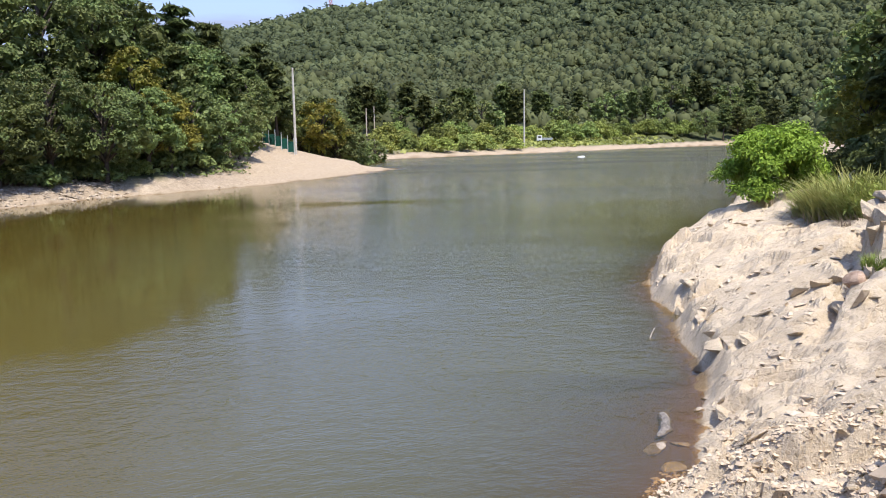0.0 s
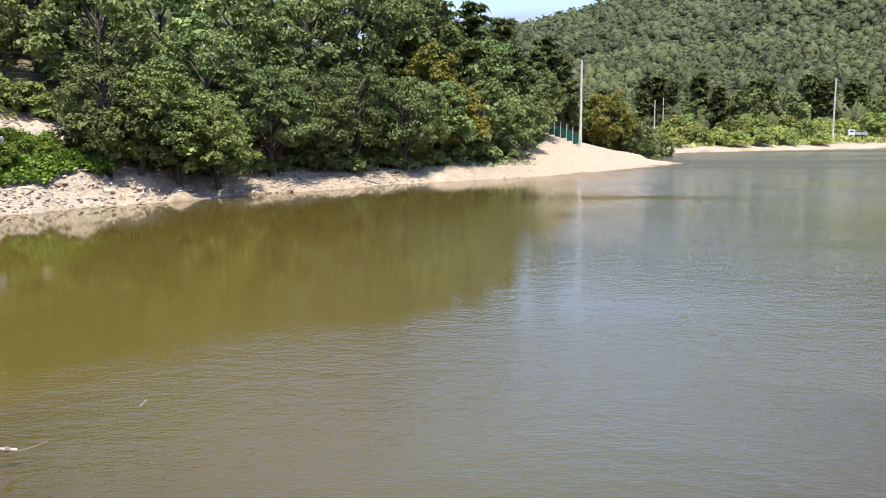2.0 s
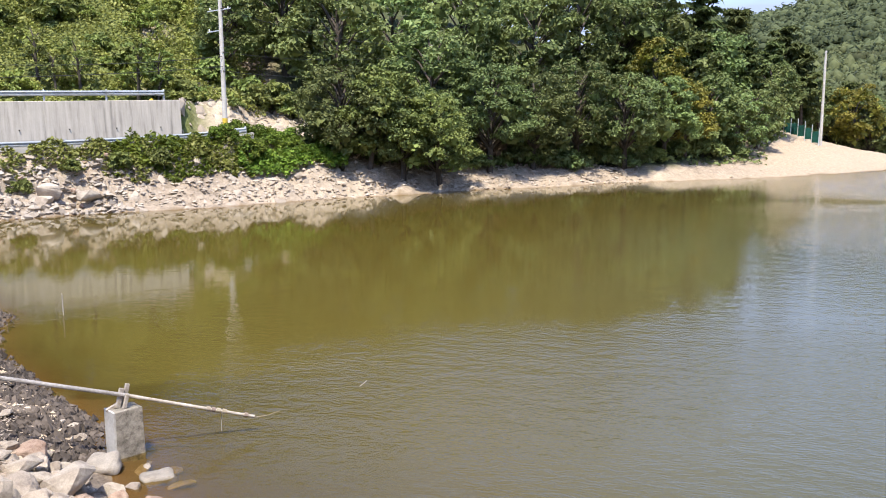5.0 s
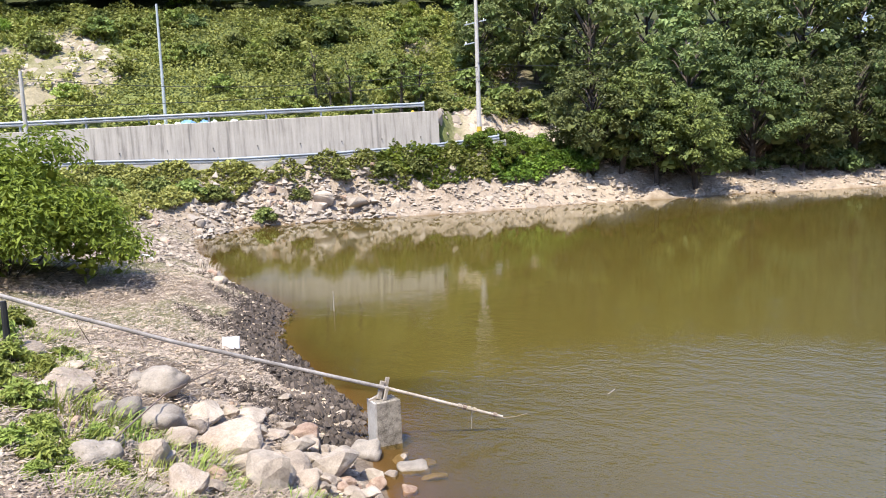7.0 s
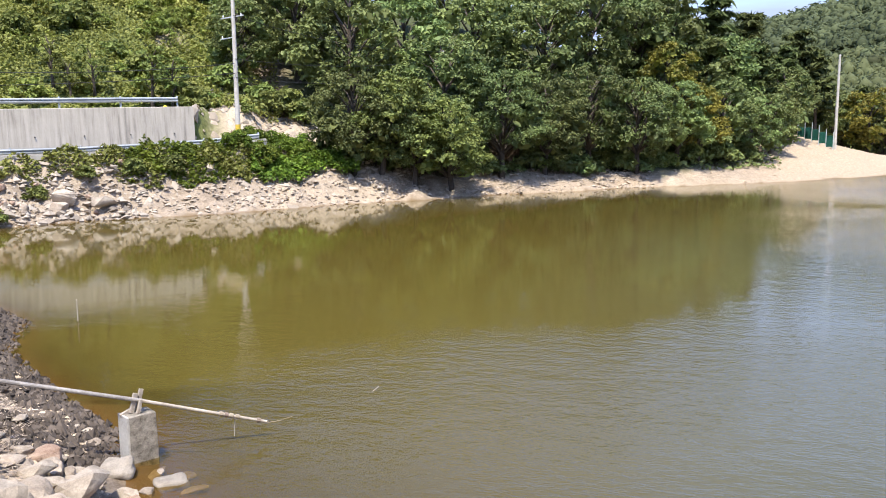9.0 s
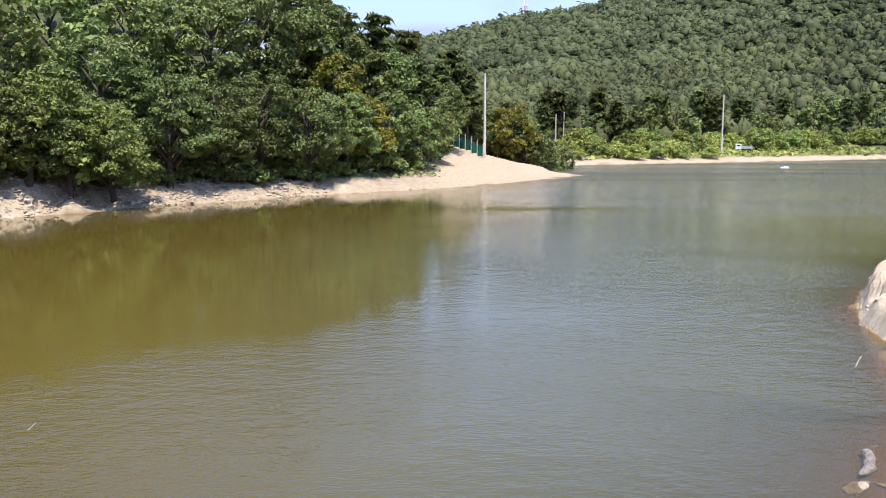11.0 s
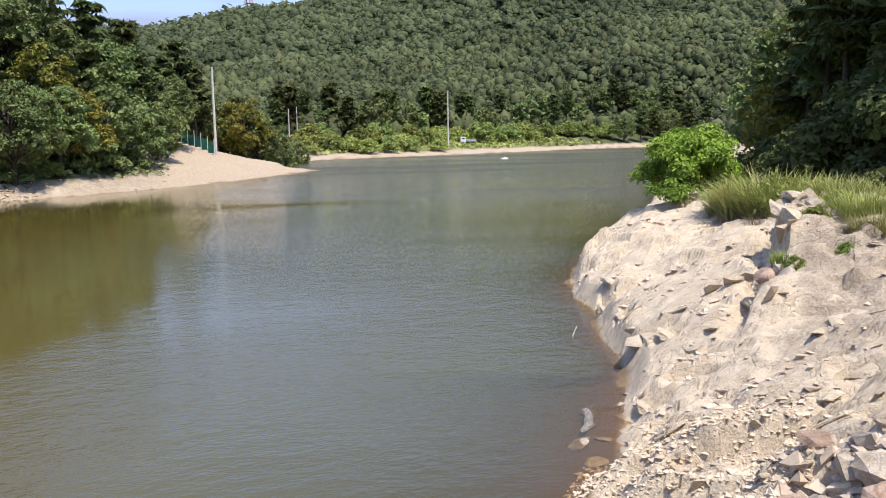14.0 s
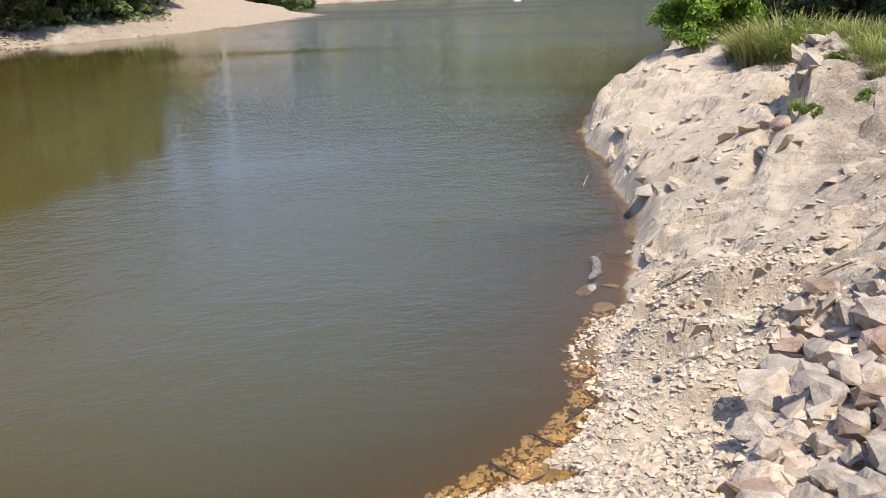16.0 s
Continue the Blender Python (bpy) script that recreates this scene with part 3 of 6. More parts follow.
def build_ground():
    fine = np.concatenate([np.arange(-68, 29.9, 0.44), np.arange(30, 50, 0.19), np.arange(50, 56.01, 0.33)])
    rest = np.concatenate([np.arange(58, 180, 4.0), np.arange(-180, -68.5, 4.0)])
    azs = np.concatenate([fine, rest])
    rs = [0.0, 0.6]
    while rs[-1] < 3000:
        rs.append(rs[-1] * (1.03 if rs[-1] < 2.5 else 1.009 if rs[-1] < 9.5 else 1.0055 if rs[-1] < 27 else 1.009 if rs[-1] < 62 else 1.0115 if rs[-1] < 170 else 1.022 if rs[-1] < 300 else 1.05))
    rs = np.array(rs)
    na, nr = len(azs), len(rs)
    A, R = np.meshgrid(np.radians(azs), rs)
    x, y = R * np.sin(A), R * np.cos(A)
    z = ground_height(x.ravel(), y.ravel()).reshape(x.shape)
    i, j = np.meshgrid(np.arange(nr - 1), np.arange(na), indexing="ij")
    k = (j + 1) % na
    faces = np.stack([i * na + j, i * na + k, (i + 1) * na + k, (i + 1) * na + j], -1).reshape(-1, 4)
    verts = np.stack([x, y, z], -1).reshape(-1, 3)
    me = mesh_of("ground", verts, faces, True)
    first = verts[faces[:, 0]]
    span, turn = np.hypot(first[:, 0], first[:, 1]), bearing(first[:, 0], first[:, 1])
    me.polygons.foreach_set("use_smooth", ~((turn > 24) & (span < 60) & (span > 4)))
    x, y = x.ravel(), y.ravel()
    zz, d, az, r, wb, w_near, w_right, w_sand, w_far, dam = ground_parts(x, y)
    patch = fbm(x * 0.25, y * 0.25, 4, 51)
    # bare rock
    rock = np.maximum(w_right * (1 - step(d, 5.5, 9) * step(az, 40, 47)) * (1 - 0.6 * step(az + 3 * patch, 44.8, 46.6) * step(r, 13, 15) * (1 - step(r, 28, 34))), w_near * step(az, 10, 30))
    scarp = (1 - step(d + 1.5 * patch, 4.2, 6.0)) * (1 - w_right) * (1 - dam)
    rock = np.maximum(rock, scarp * (r > 25) * (0.2 + 0.45 * np.clip(patch + 0.3, 0, 1)))
    grass = step(-az, 31, 33) * step(d + 2 * patch, 4.5, 6.5) * (1 - dam) * step(r, 30, 40)
    grass = np.maximum(grass, step(az, 10, 16) * step(d, 5, 9) * step(r, 140, 160) * (1 - step(r, 260, 300)))
    grass = np.maximum(grass, dam * step(patch, 0.05, 0.3) * 0.5)
    cut = step(-az, 31, 35) * step(wb, 7, 9) * step(patch, 0.06, 0.2) * (1 - step(wb, 26, 30)) * np.maximum(1 - step(np.abs(az + 60.5), 2, 4), 1 - step(np.abs(az + 37.0), 0.6, 1.6)) * 0.35
    cut = np.maximum(cut, 0.25 * bare_patch(x, y))
    cliff = (1 - step(np.abs(az + 30.5) , 2.5, 5.0)) * step(d, 5, 8) * (1 - step(r, 66, 72))
    # dark floor colour under the woods, tree shade included
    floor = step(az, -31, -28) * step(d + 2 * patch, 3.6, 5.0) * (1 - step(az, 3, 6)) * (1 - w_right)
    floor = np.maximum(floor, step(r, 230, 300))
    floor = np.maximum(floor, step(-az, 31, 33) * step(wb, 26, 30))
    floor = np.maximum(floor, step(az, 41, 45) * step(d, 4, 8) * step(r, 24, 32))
    mud = (1 - step(d + 2.2 * fbm(x * 0.8, y * 0.8, 4, 57), 0.9, 2.2)) * step(-az, 40.5, 41.5) * (d > -1) * step(r, 12.2, 13) * (1 - step(r, 27, 31))
    sand = np.maximum(w_sand, step(az, 3, 8) * (1 - step(d, 4, 7)) * step(r, 130, 150)) * (1 - step(d, 20, 24))
    sand = np.maximum(sand, 0.5 * (1 - step(d + 1.5 * patch, 0.7, 2.0)) * step(az, -18, -6) * (1 - step(az, 8, 12)) * step(r, 50, 60))
    wet = step(-d, -0.12, 0.05)
    one = np.ones_like(d)
    rock = np.maximum(rock * (1 - 2 * cut), np.maximum(cut, 0.75 * cliff))
    grass, floor = grass * (1 - 2 * cut) * (1 - cliff), floor * (1 - cliff) * (1 - sand)
    for name, cols in (("zone", (rock, grass, floor, one)), ("zone_wet", (mud, sand, wet, one))):
        at = me.color_attributes.new(name, "FLOAT_COLOR", "POINT")
        at.data.foreach_set("color", np.clip(np.stack(cols, -1), 0, 1).astype(np.float32).ravel())
    me.materials.append(GROUND)
    tagged(new("ground", me), "pale rock, sand and soil banks rising to wooded hills", "ground", kind="structure")


def build_water():
    azs = np.arange(-75, 75.01, 0.5)
    rs = np.concatenate([np.arange(2, 60, 0.4), np.geomspace(60, 420, 120)])
    A, R = np.meshgrid(np.radians(azs), rs)
    x, y = (R * np.sin(A)).ravel(), (R * np.cos(A)).ravel()
    na, nr = len(azs), len(rs)
    i, j = np.meshgrid(np.arange(nr - 1), np.arange(na - 1), indexing="ij")
    faces = np.stack([i * na + j, i * na + j + 1, (i + 1) * na + j + 1, (i + 1) * na + j], -1).reshape(-1, 4)
    d = shore_distance(x, y)
    near = d[faces].min(1) < 2.5
    faces = faces[near]
    me = mesh_of("water", np.stack([x, y, 0 * x], -1), faces, True)
    deep = 1 - np.exp(-np.maximum(-ground_height(x, y), 0) / 0.26)
    az, r = bearing(x, y), np.hypot(x, y)
    calm = 0.045 + 0.42 * step(az + 0.10 * (r - 30) - 9 * step(r, 38, 75) + 6 * fbm(x * 0.08, y * 0.08, 3, 8), -8, 22) * (1 - 0.7 * (1 - step(r, 16, 30)) * step(az, 0, 12))
    calm = 0.15 * calm + 0.42 * step(r, 45, 120) * step(az, 2, 12) + 0.05 * (1 - step(r, 13, 28)) * step(az, -44, -32)
    calm = calm * (0.7 + 0.7 * step(fbm(x * 0.03, y * 0.10, 3, 77), -0.15, 0.3))
    # body tint by bearing: 1 golden, towards 0 the grey of reflected sky
    reflection_tone = 1 - 0.95 * step(az + 10 * fbm(x * 0.05, y * 0.05, 3, 31) + 0.14 * (20 - np.minimum(r, 110)), -18, 17)
    for name, v in (("depth", deep), ("ripple", calm), ("reflection_tone", reflection_tone)):
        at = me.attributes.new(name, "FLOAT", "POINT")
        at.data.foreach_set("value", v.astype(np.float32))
    me.materials.append(WATER)
    tagged(new("water", me), "murky olive lake water with fine wind ripples", "water", kind="structure")


build_ground()
build_water()


# ---- foliage ----
def leaf_cloud(r, centres, radii, count, size, up=0.35, flat=0.75, aspect=1.7, shell=0.55, ruffle=0.42):
    """Corners of many small leaf sprays round the given lobes."""
    centres, radii = np.asarray(centres, float), np.asarray(radii, float)
    pick = r.choice(len(centres), count, p=(radii ** 2) / (radii ** 2).sum())
    v = r.normal(size=(count, 3))
    v /= np.linalg.norm(v, axis=1, keepdims=True)
    v[:, 2] = np.where(v[:, 2] < -0.35, -v[:, 2], v[:, 2])
    v *= (0.8 + 0.4 * r.random((count, 1)))
    rad = radii[pick] * (shell + (1.08 - shell) * r.random(count) ** 0.6)
    p = centres[pick] + v * rad[:, None] * np.array([1, 1, flat])
    nrm = v + np.array([0, 0, up]) + r.normal(size=(count, 3)) * ruffle
    nrm /= np.linalg.norm(nrm, axis=1, keepdims=True)
    t = np.cross(nrm, r.normal(size=(count, 3)))
    t /= np.linalg.norm(t, axis=1, keepdims=True) + 1e-9
    b = np.cross(nrm, t)
    s = size * (0.55 + 0.9 * r.random(count))[:, None]
    t, b = t * s * aspect * 0.5, b * s * 0.5
    droop = nrm * s * 0.25
    q = np.stack([p - t - droop, p - b * (0.6 + 0.6 * r.random((count, 1))) , p + t - droop, p + b * (0.6 + 0.6 * r.random((count, 1)))], 1)
    return q.reshape(-1, 3)


def quads(n):
    return np.arange(n * 4, dtype=np.int32).reshape(-1, 4)


def limb_mesh(paths, sides=7):
    """Tapered tubes along lists of (point, radius)."""
    verts, faces = [], []
    for path in paths:
        base = len(verts)
        for k, (p, rad) in enumerate(path):
            for s in range(sides):
                a = 2 * math.pi * s / sides
                verts.append((p[0] + rad * math.cos(a), p[1] + rad * math.sin(a), p[2]))
        for k in range(len(path) - 1):
            for s in range(sides):
                a, b = base + k * sides + s, base + k * sides + (s + 1) % sides
                faces.append((a, b, b + sides, a + sides))
    return mesh_of("trunk", verts, faces, True)


def sprigs(r, centres, radii, each=8):
    """Break each lobe into flat sprigs on its upper and outer side, with gaps between."""
    cs, rs = [], []
    for c, rad in zip(centres, radii):
        v = r.normal(size=(each, 3))
        v /= np.linalg.norm(v, axis=1, keepdims=True)
        v[:, 2] = np.abs(v[:, 2]) * 0.9 - 0.25
        cs.append(np.asarray(c) + v * rad * 0.66)
        rs.append(rad * (0.38 + 0.2 * r.random(each)))
    return np.concatenate(cs), np.concatenate(rs)


def hearts(r, centres, radii, each=22, k=0.58, cap=2.0):
    """The close mass of larger sprays inside the lobes of a crown."""
    n = len(radii) * each
    c, rad = np.repeat(np.asarray(centres, float), each, 0), np.repeat(np.asarray(radii, float), each)[:, None]
    v, nrm = r.normal(size=(n, 3)), r.normal(size=(n, 3)) + np.array([0, 0, 0.6])
    p = c + v / np.linalg.norm(v, axis=1, keepdims=True) * rad * 0.5 * r.random((n, 1)) ** 0.5
    nrm /= np.linalg.norm(nrm, axis=1, keepdims=True)
    t = np.cross(nrm, r.normal(size=(n, 3)))
    t /= np.linalg.norm(t, axis=1, keepdims=True)
    rad = np.minimum(rad, cap / k)
    b = np.cross(nrm, t) * rad * k * (0.2 + 0.2 * r.random((n, 1)))
    t = t * rad * k * (0.35 + 0.25 * r.random((n, 1)))
    return mesh_of("inner_foliage", np.stack([p - t, p - b, p + t, p + b], 1).reshape(-1, 3), quads(n))


def tree(seed, high, wide, leaf, count, size, label, category="tree", low=0.22, lobes=16, name="tree", puff=1.0):
    """A broadleaved tree: tapered trunk, forking limbs, an uneven crown of leaf sprays. The base is at the origin."""
    r = np.random.default_rng(seed)
    root = tagged(new(name), label, category)
    lean = r.normal(size=2) * 0.04 * high
    fork = high * (low + 0.08)
    trunk = [((lean[0] * t, lean[1] * t, high * 0.8 * t - 0.3 * (t == 0)), 0.03 * high * (1 - 0.85 * t) + 0.01) for t in np.linspace(0, 1, 6)]
    paths, centres, radii = [trunk], [], []
    for k in range(lobes):
        a = 2.399 * k + r.random()
        h = high * (low + (1 - low) * (0.12 + 0.76 * (k + 0.5) / lobes))
        t = (h / high - low) / (1 - low)
        reach = wide * 0.5 * math.sin(math.pi * (0.18 + 0.74 * t)) * (0.55 + 0.45 * r.random())
        c = np.array([lean[0] + reach * math.cos(a), lean[1] + reach * math.sin(a), h])
        centres.append(c)
        radii.append(puff * wide * (0.17 + 0.09 * r.random()) * (1.15 - 0.4 * t))
        s = np.array([lean[0] * h / high, lean[1] * h / high, max(fork * 0.8, h - reach * 0.9)])
        paths.append([(s, 0.012 * high), ((s + c) / 2 + np.array([0, 0, 0.06 * high]), 0.007 * high), (c, 0.003 * high)])
    part_mesh("trunk", limb_mesh(paths), BARK, root)
    part_mesh("inner_foliage", hearts(r, centres, radii), leaf, root)
    cs, rs = sprigs(r, centres, radii)
    part_mesh("crown", mesh_of("crown", leaf_cloud(r, cs, rs, count, size, 0.5, 0.6, 1.7, 0.3), quads(count)), leaf, root)
    return root


def pine(seed, high, wide, count, size, label):
    """A pine: bare lower trunk, tiers of level boughs with needle sprays."""
    r = np.random.default_rng(seed)
    root = tagged(new("pine_tree"), label, "tree")
    lean = r.normal(size=2) * 0.05 * high
    paths = [[((lean[0] * t * t, lean[1] * t * t, high * t - 0.3 * (t == 0)), 0.022 * high * (1 - 0.9 * t) + 0.01) for t in np.linspace(0, 1, 7)]]
    centres, radii = [], []
    for k in range(26):
        t = 0.38 + 0.6 * (k + r.random()) / 26
        a = 2.399 * k
        reach = wide * 0.5 * (1.15 - t) ** 0.7 * (0.6 + 0.5 * r.random())
        s = np.array([lean[0] * t * t, lean[1] * t * t, high * t])
        c = s + np.array([reach * math.cos(a), reach * math.sin(a), 0.05 * high * r.random()])
        paths.append([(s, 0.006 * high), (c, 0.002 * high)])
        for f in (0.55, 1.0):
            centres.append(s + (c - s) * f)
            radii.append(wide * (0.09 + 0.05 * r.random()))
    part_mesh("trunk", limb_mesh(paths, 6), BARK, root)
    part_mesh("crown", mesh_of("crown", leaf_cloud(r, centres, radii, count, size, 0.8, 0.4, 2.6, 0.2), quads(count)), NEEDLE, root)
    return root


def lump(r):
    """The solid heart of one crown, as unit verts and triangles."""
    bm = bmesh.new()
    bmesh.ops.create_icosphere(bm, subdivisions=1, radius=0.8)
    off = Vector(r.random(3) * 40)
    for v in bm.verts:
        v.co *= 1 + 0.5 * noise.noise(v.co * 2.5 + off)
    bm.verts.index_update()
    faces = np.array([[v.index for v in f.verts] for f in bm.faces if f.calc_center_median().z > -0.3])
    verts = np.array([v.co[:] for v in bm.verts])
    bm.free()
    keep, idx = np.unique(faces, return_inverse=True)
    return verts[keep], idx.reshape(-1, 3)


def bush(seed, high, wide, leaf, count, size, label, aspect=2.2, lobes=14, name="bush"):
    """A bush: a spray of thin stems and a low uneven crown."""
    r = np.random.default_rng(seed)
    root = tagged(new(name), label, "bush")
    centres, radii, paths = [], [], []
    for k in range(lobes):
        a, q = 2.399 * k, math.sqrt((k + 0.5) / lobes)
        c = np.array([wide * 0.36 * q * math.cos(a), wide * 0.36 * q * math.sin(a), high * (0.15 + 0.56 * (1 - q * q) * (0.65 + 0.5 * r.random()))])
        centres.append(c)
        radii.append(0.24 * min(wide, high * 1.3) * (0.7 + 0.5 * r.random()))
        paths.append([(c * 0.1 - np.array([0, 0, 0.2]), 0.02), (c * np.array([0.6, 0.6, 0.55]), 0.014), (c + np.array([0, 0, 0.1]), 0.005)])
    part_mesh("stem", limb_mesh(paths, 5), BARK, root)
    part_mesh("inner_foliage", hearts(r, centres, radii, 30, 0.5, 0.33), leaf, root)
    cs, rs = sprigs(r, centres, radii, 7)
    part_mesh("crown", mesh_of("crown", leaf_cloud(r, cs, rs, count, size, 0.3, 0.85, aspect, 0.3), quads(count)), leaf, root)
    return root


def spin(x, y, z, r, s=1.0):
    return Matrix.Translation((x, y, z)) @ Matrix.Rotation(r, 4, "Z") @ Matrix.Diagonal((s, s, s, 1))


def put(ob, az, dist, turn=0.0, s=1.0, sink=0.15):
    p = polar(az, dist)
    ob.matrix_basis = spin(p.x, p.y, height(p.x, p.y) - sink, turn, s)
    return ob


def again(ob, az, dist, turn=0.0, s=1.0, sink=0.15):
    p = polar(az, dist)
    c = copy_thing(ob, Matrix())
    c.matrix_basis = spin(p.x, p.y, height(p.x, p.y) - sink, turn, s)
    return c
# ---- far woods: crowns past counting ----
def woods(name, label, seed, wanted, az_range, r_range, keep, crown, leaves, size, leaf, grow=0.0):
    """Crowns by the thousand: each a dark heart inside a skin of small leaf sprays. grow: the crowns widen by so much a metre of distance."""
    r = np.random.default_rng(seed)
    shapes = [lump(r) for _ in range(8)]
    az = az_range[0] + (az_range[1] - az_range[0]) * r.random(wanted)
    u = r.random(wanted)
    rr = r_range[0] * (r_range[1] / r_range[0]) ** u if grow else np.sqrt(r_range[0] ** 2 + (r_range[1] ** 2 - r_range[0] ** 2) * u)
    x, y = rr * np.sin(np.radians(az)), rr * np.cos(np.radians(az))
    ok = keep(x, y, az, rr)
    x, y, rr = x[ok], y[ok], rr[ok]
    z = ground_height(x, y)
    vs, fs, n = [], [], 0
    for k in range(len(x)):
        w = (crown + grow * rr[k]) * (0.55 + 1.1 * r.random() ** 1.8)
        h = w * ((0.5 if grow else 0.85) + 0.5 * r.random())
        at = np.array([x[k], y[k], z[k]])
        v, f = shapes[k % 8]
        vs.append(v * np.array([w * 0.42, w * 0.42, h * 0.42]) + at + np.array([0, 0, h * 0.45]))
        fs.append(f + n)
        n += len(v)
        c = at + np.array([[0, 0, h * 0.62], [w * 0.2, w * 0.1, h * 0.45], [-w * 0.2, w * 0.12, h * 0.5], [0, -w * 0.22, h * 0.42]]) + r.normal(size=(4, 3)) * 0.07 * w
        q = leaf_cloud(r, c, [w * 0.28, w * 0.3, w * 0.28, w * 0.28], leaves, size * w, 0.5, 0.9, 1.4, 0.75, 0.45).reshape(-1, 4, 3)[:, :3].reshape(-1, 3)
        vs.append(q)
        fs.append(np.arange(leaves * 3).reshape(-1, 3) + n)
        n += leaves * 3
    me = mesh_of(name, np.concatenate(vs), np.concatenate(fs), True)
    return tagged(part_mesh(name, me, leaf), label, "forest", kind="stuff")


def shore_at(az, back, start=20.0):
    """The distance along a bearing at which the land lies so far behind the far shore."""
    dist = np.arange(start, 330, 0.5)
    x, y = dist * math.sin(radians(az)), dist * math.cos(radians(az))
    d = shore_distance(x, y)
    wet = np.where(d < 0)[0]
    last = wet[-1] if len(wet) else 0
    return float(dist[last + int(np.argmax(d[last:] > back))])


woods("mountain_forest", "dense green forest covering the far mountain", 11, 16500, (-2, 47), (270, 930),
      lambda x, y, az, r: (shore_distance(x, y) > 25) & ((r > 420) | (az > 2)), 0.0, 13, 0.2, HAZED_FAR_LEAF, 0.0142)
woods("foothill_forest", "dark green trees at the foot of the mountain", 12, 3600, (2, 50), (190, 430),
      lambda x, y, az, r: shore_distance(x, y) > np.interp(az, [5, 30, 40], [34, 26, 8]), 5.2, 26, 0.17, HAZED_FOOT_LEAF)
woods("hilltop_forest", "dark forest above the green roadside slope", 13, 520, (-72, -28), (84, 140),
      lambda x, y, az, r: behind_wall(x, y) > 24, 7.5, 150, 0.085, LEAF)

# ---- trees of the left bank ----
tree_a = tree(1, 12.0, 9.5, LEAF, 11000, 0.172, "dense green broadleaf tree at the edge of the bank", low=0.17, lobes=44, puff=0.76)
tree_b = tree(2, 10.5, 9.0, LEAF, 10200, 0.172, "dense green broadleaf tree at the edge of the bank", low=0.17, lobes=40, puff=0.76)
tree_c = tree(3, 9.0, 8.0, LEAF_LIGHT, 9200, 0.168, "light green broadleaf tree at the edge of the wood", low=0.12, lobes=36, puff=0.76)
back_a = tree(7, 12.0, 9.5, LEAF, 4300, 0.26, "dense green broadleaf tree on the wooded bank", low=0.10, lobes=30, puff=0.88)
back_b = tree(8, 10.5, 9.0, LEAF, 4000, 0.26, "dense green broadleaf tree on the wooded bank", low=0.08, lobes=28, puff=0.88)
tree_y = tree(4, 11.0, 7.5, LEAF_YELLOW, 4600, 0.24, "tree with yellowing leaves among green ones", low=0.12, lobes=20)
pine_a = pine(5, 13.0, 7.0, 2900, 0.40, "dark green pine with bare lower trunk")
bank_trees = [
    (tree_b, -24.9, 62.5, 0.8), (tree_c, -23.0, 62.5, 0.92), (tree_b, -20.6, 63, 0.72), (tree_c, -18.0, 64, 0.88), (tree_a, -14.5, 69, 0.82),
    (tree_b, -11.5, 72, 0.85), (tree_a, -8.5, 77, 0.86), (tree_b, -5.2, 79, 0.9), (tree_b, -2.6, 83, 0.82), (tree_y, -3.4, 90, 0.95),
    (back_b, 0.4, 89, 0.82), (back_b, 2.2, 93, 0.68), (back_a, -28.6, 77, 0.95), (back_a, -25.0, 73, 1.0), (back_b, -21.0, 78, 1.05),
    (back_a, -16.5, 82, 1.0), (back_b, -12.0, 86, 1.15), (back_a, -8.5, 91, 1.15), (back_a, -5.5, 94, 1.05), (pine_a, -0.6, 99, 1.1),
    (pine_a, 1.2, 103, 1.02), (pine_a, 2.6, 101, 0.85), (back_b, 3.3, 98, 0.7), (tree_y, -1.2, 85, 0.75), (back_a, -3.2, 97, 1.15), (back_b, -1.6, 95, 1.12), (back_a, 0.2, 98, 0.95), (back_b, -5.0, 100, 1.2), (back_b, 9.4, 128, 0.8), (pine_a, -3.0, 103, 1.0), (back_a, -31.5, 82, 0.9), (back_a, -27.0, 88, 1.0), (back_a, -22.5, 95, 1.0),
    (back_b, -18.0, 100, 1.0), (back_a, -14.0, 102, 1.0), (back_b, -10.0, 104, 1.25), (pine_a, -6.0, 108, 1.15), (pine_a, -4.4, 106, 1.05), (back_b, 3.4, 106, 0.55),
    (tree_y, 8.9, 124, 0.9), (back_b, 10.1, 126, 0.78), (back_b, 7.9, 136, 1.0), (back_a, 9.6, 150, 0.9), (back_b, 11.0, 140, 0.72),
    (back_b, 4.0, 124, 0.8), (back_a, 5.6, 140, 0.8), (pine_a, 6.6, 150, 0.8), (pine_a, 3.0, 118, 0.75), (back_a, -32.6, 74, 0.62),
    (back_a, -18.5, 70.5, 0.86), (pine_a, 3.9, 112, 0.85), (back_b, 5.0, 128, 0.95), (back_a, 6.3, 133, 0.85), (back_b, 7.3, 137, 0.95), (back_a, 10.6, 136, 0.72), (back_b, 11.7, 142, 0.62), (pine_a, 8.4, 146, 0.85), (back_a, 12.6, 150, 0.5),
    (pine_a, 5.0, 119, 1.1), (pine_a, 5.9, 122, 1.0), (back_a, 4.1, 108, 0.8), (back_b, 6.8, 125, 0.8), (back_b, 3.4, 103, 0.72),
]
placed = set()


def plant_tree(src, az, dist, k, s):
    if src in placed:
        return again(src, az, dist, 1.7 * k, s)
    placed.add(src)
    return put(src, az, dist, 1.7 * k, s)


for k, (src, az, dist, s) in enumerate(bank_trees):
    plant_tree(src, az, dist, k, s)

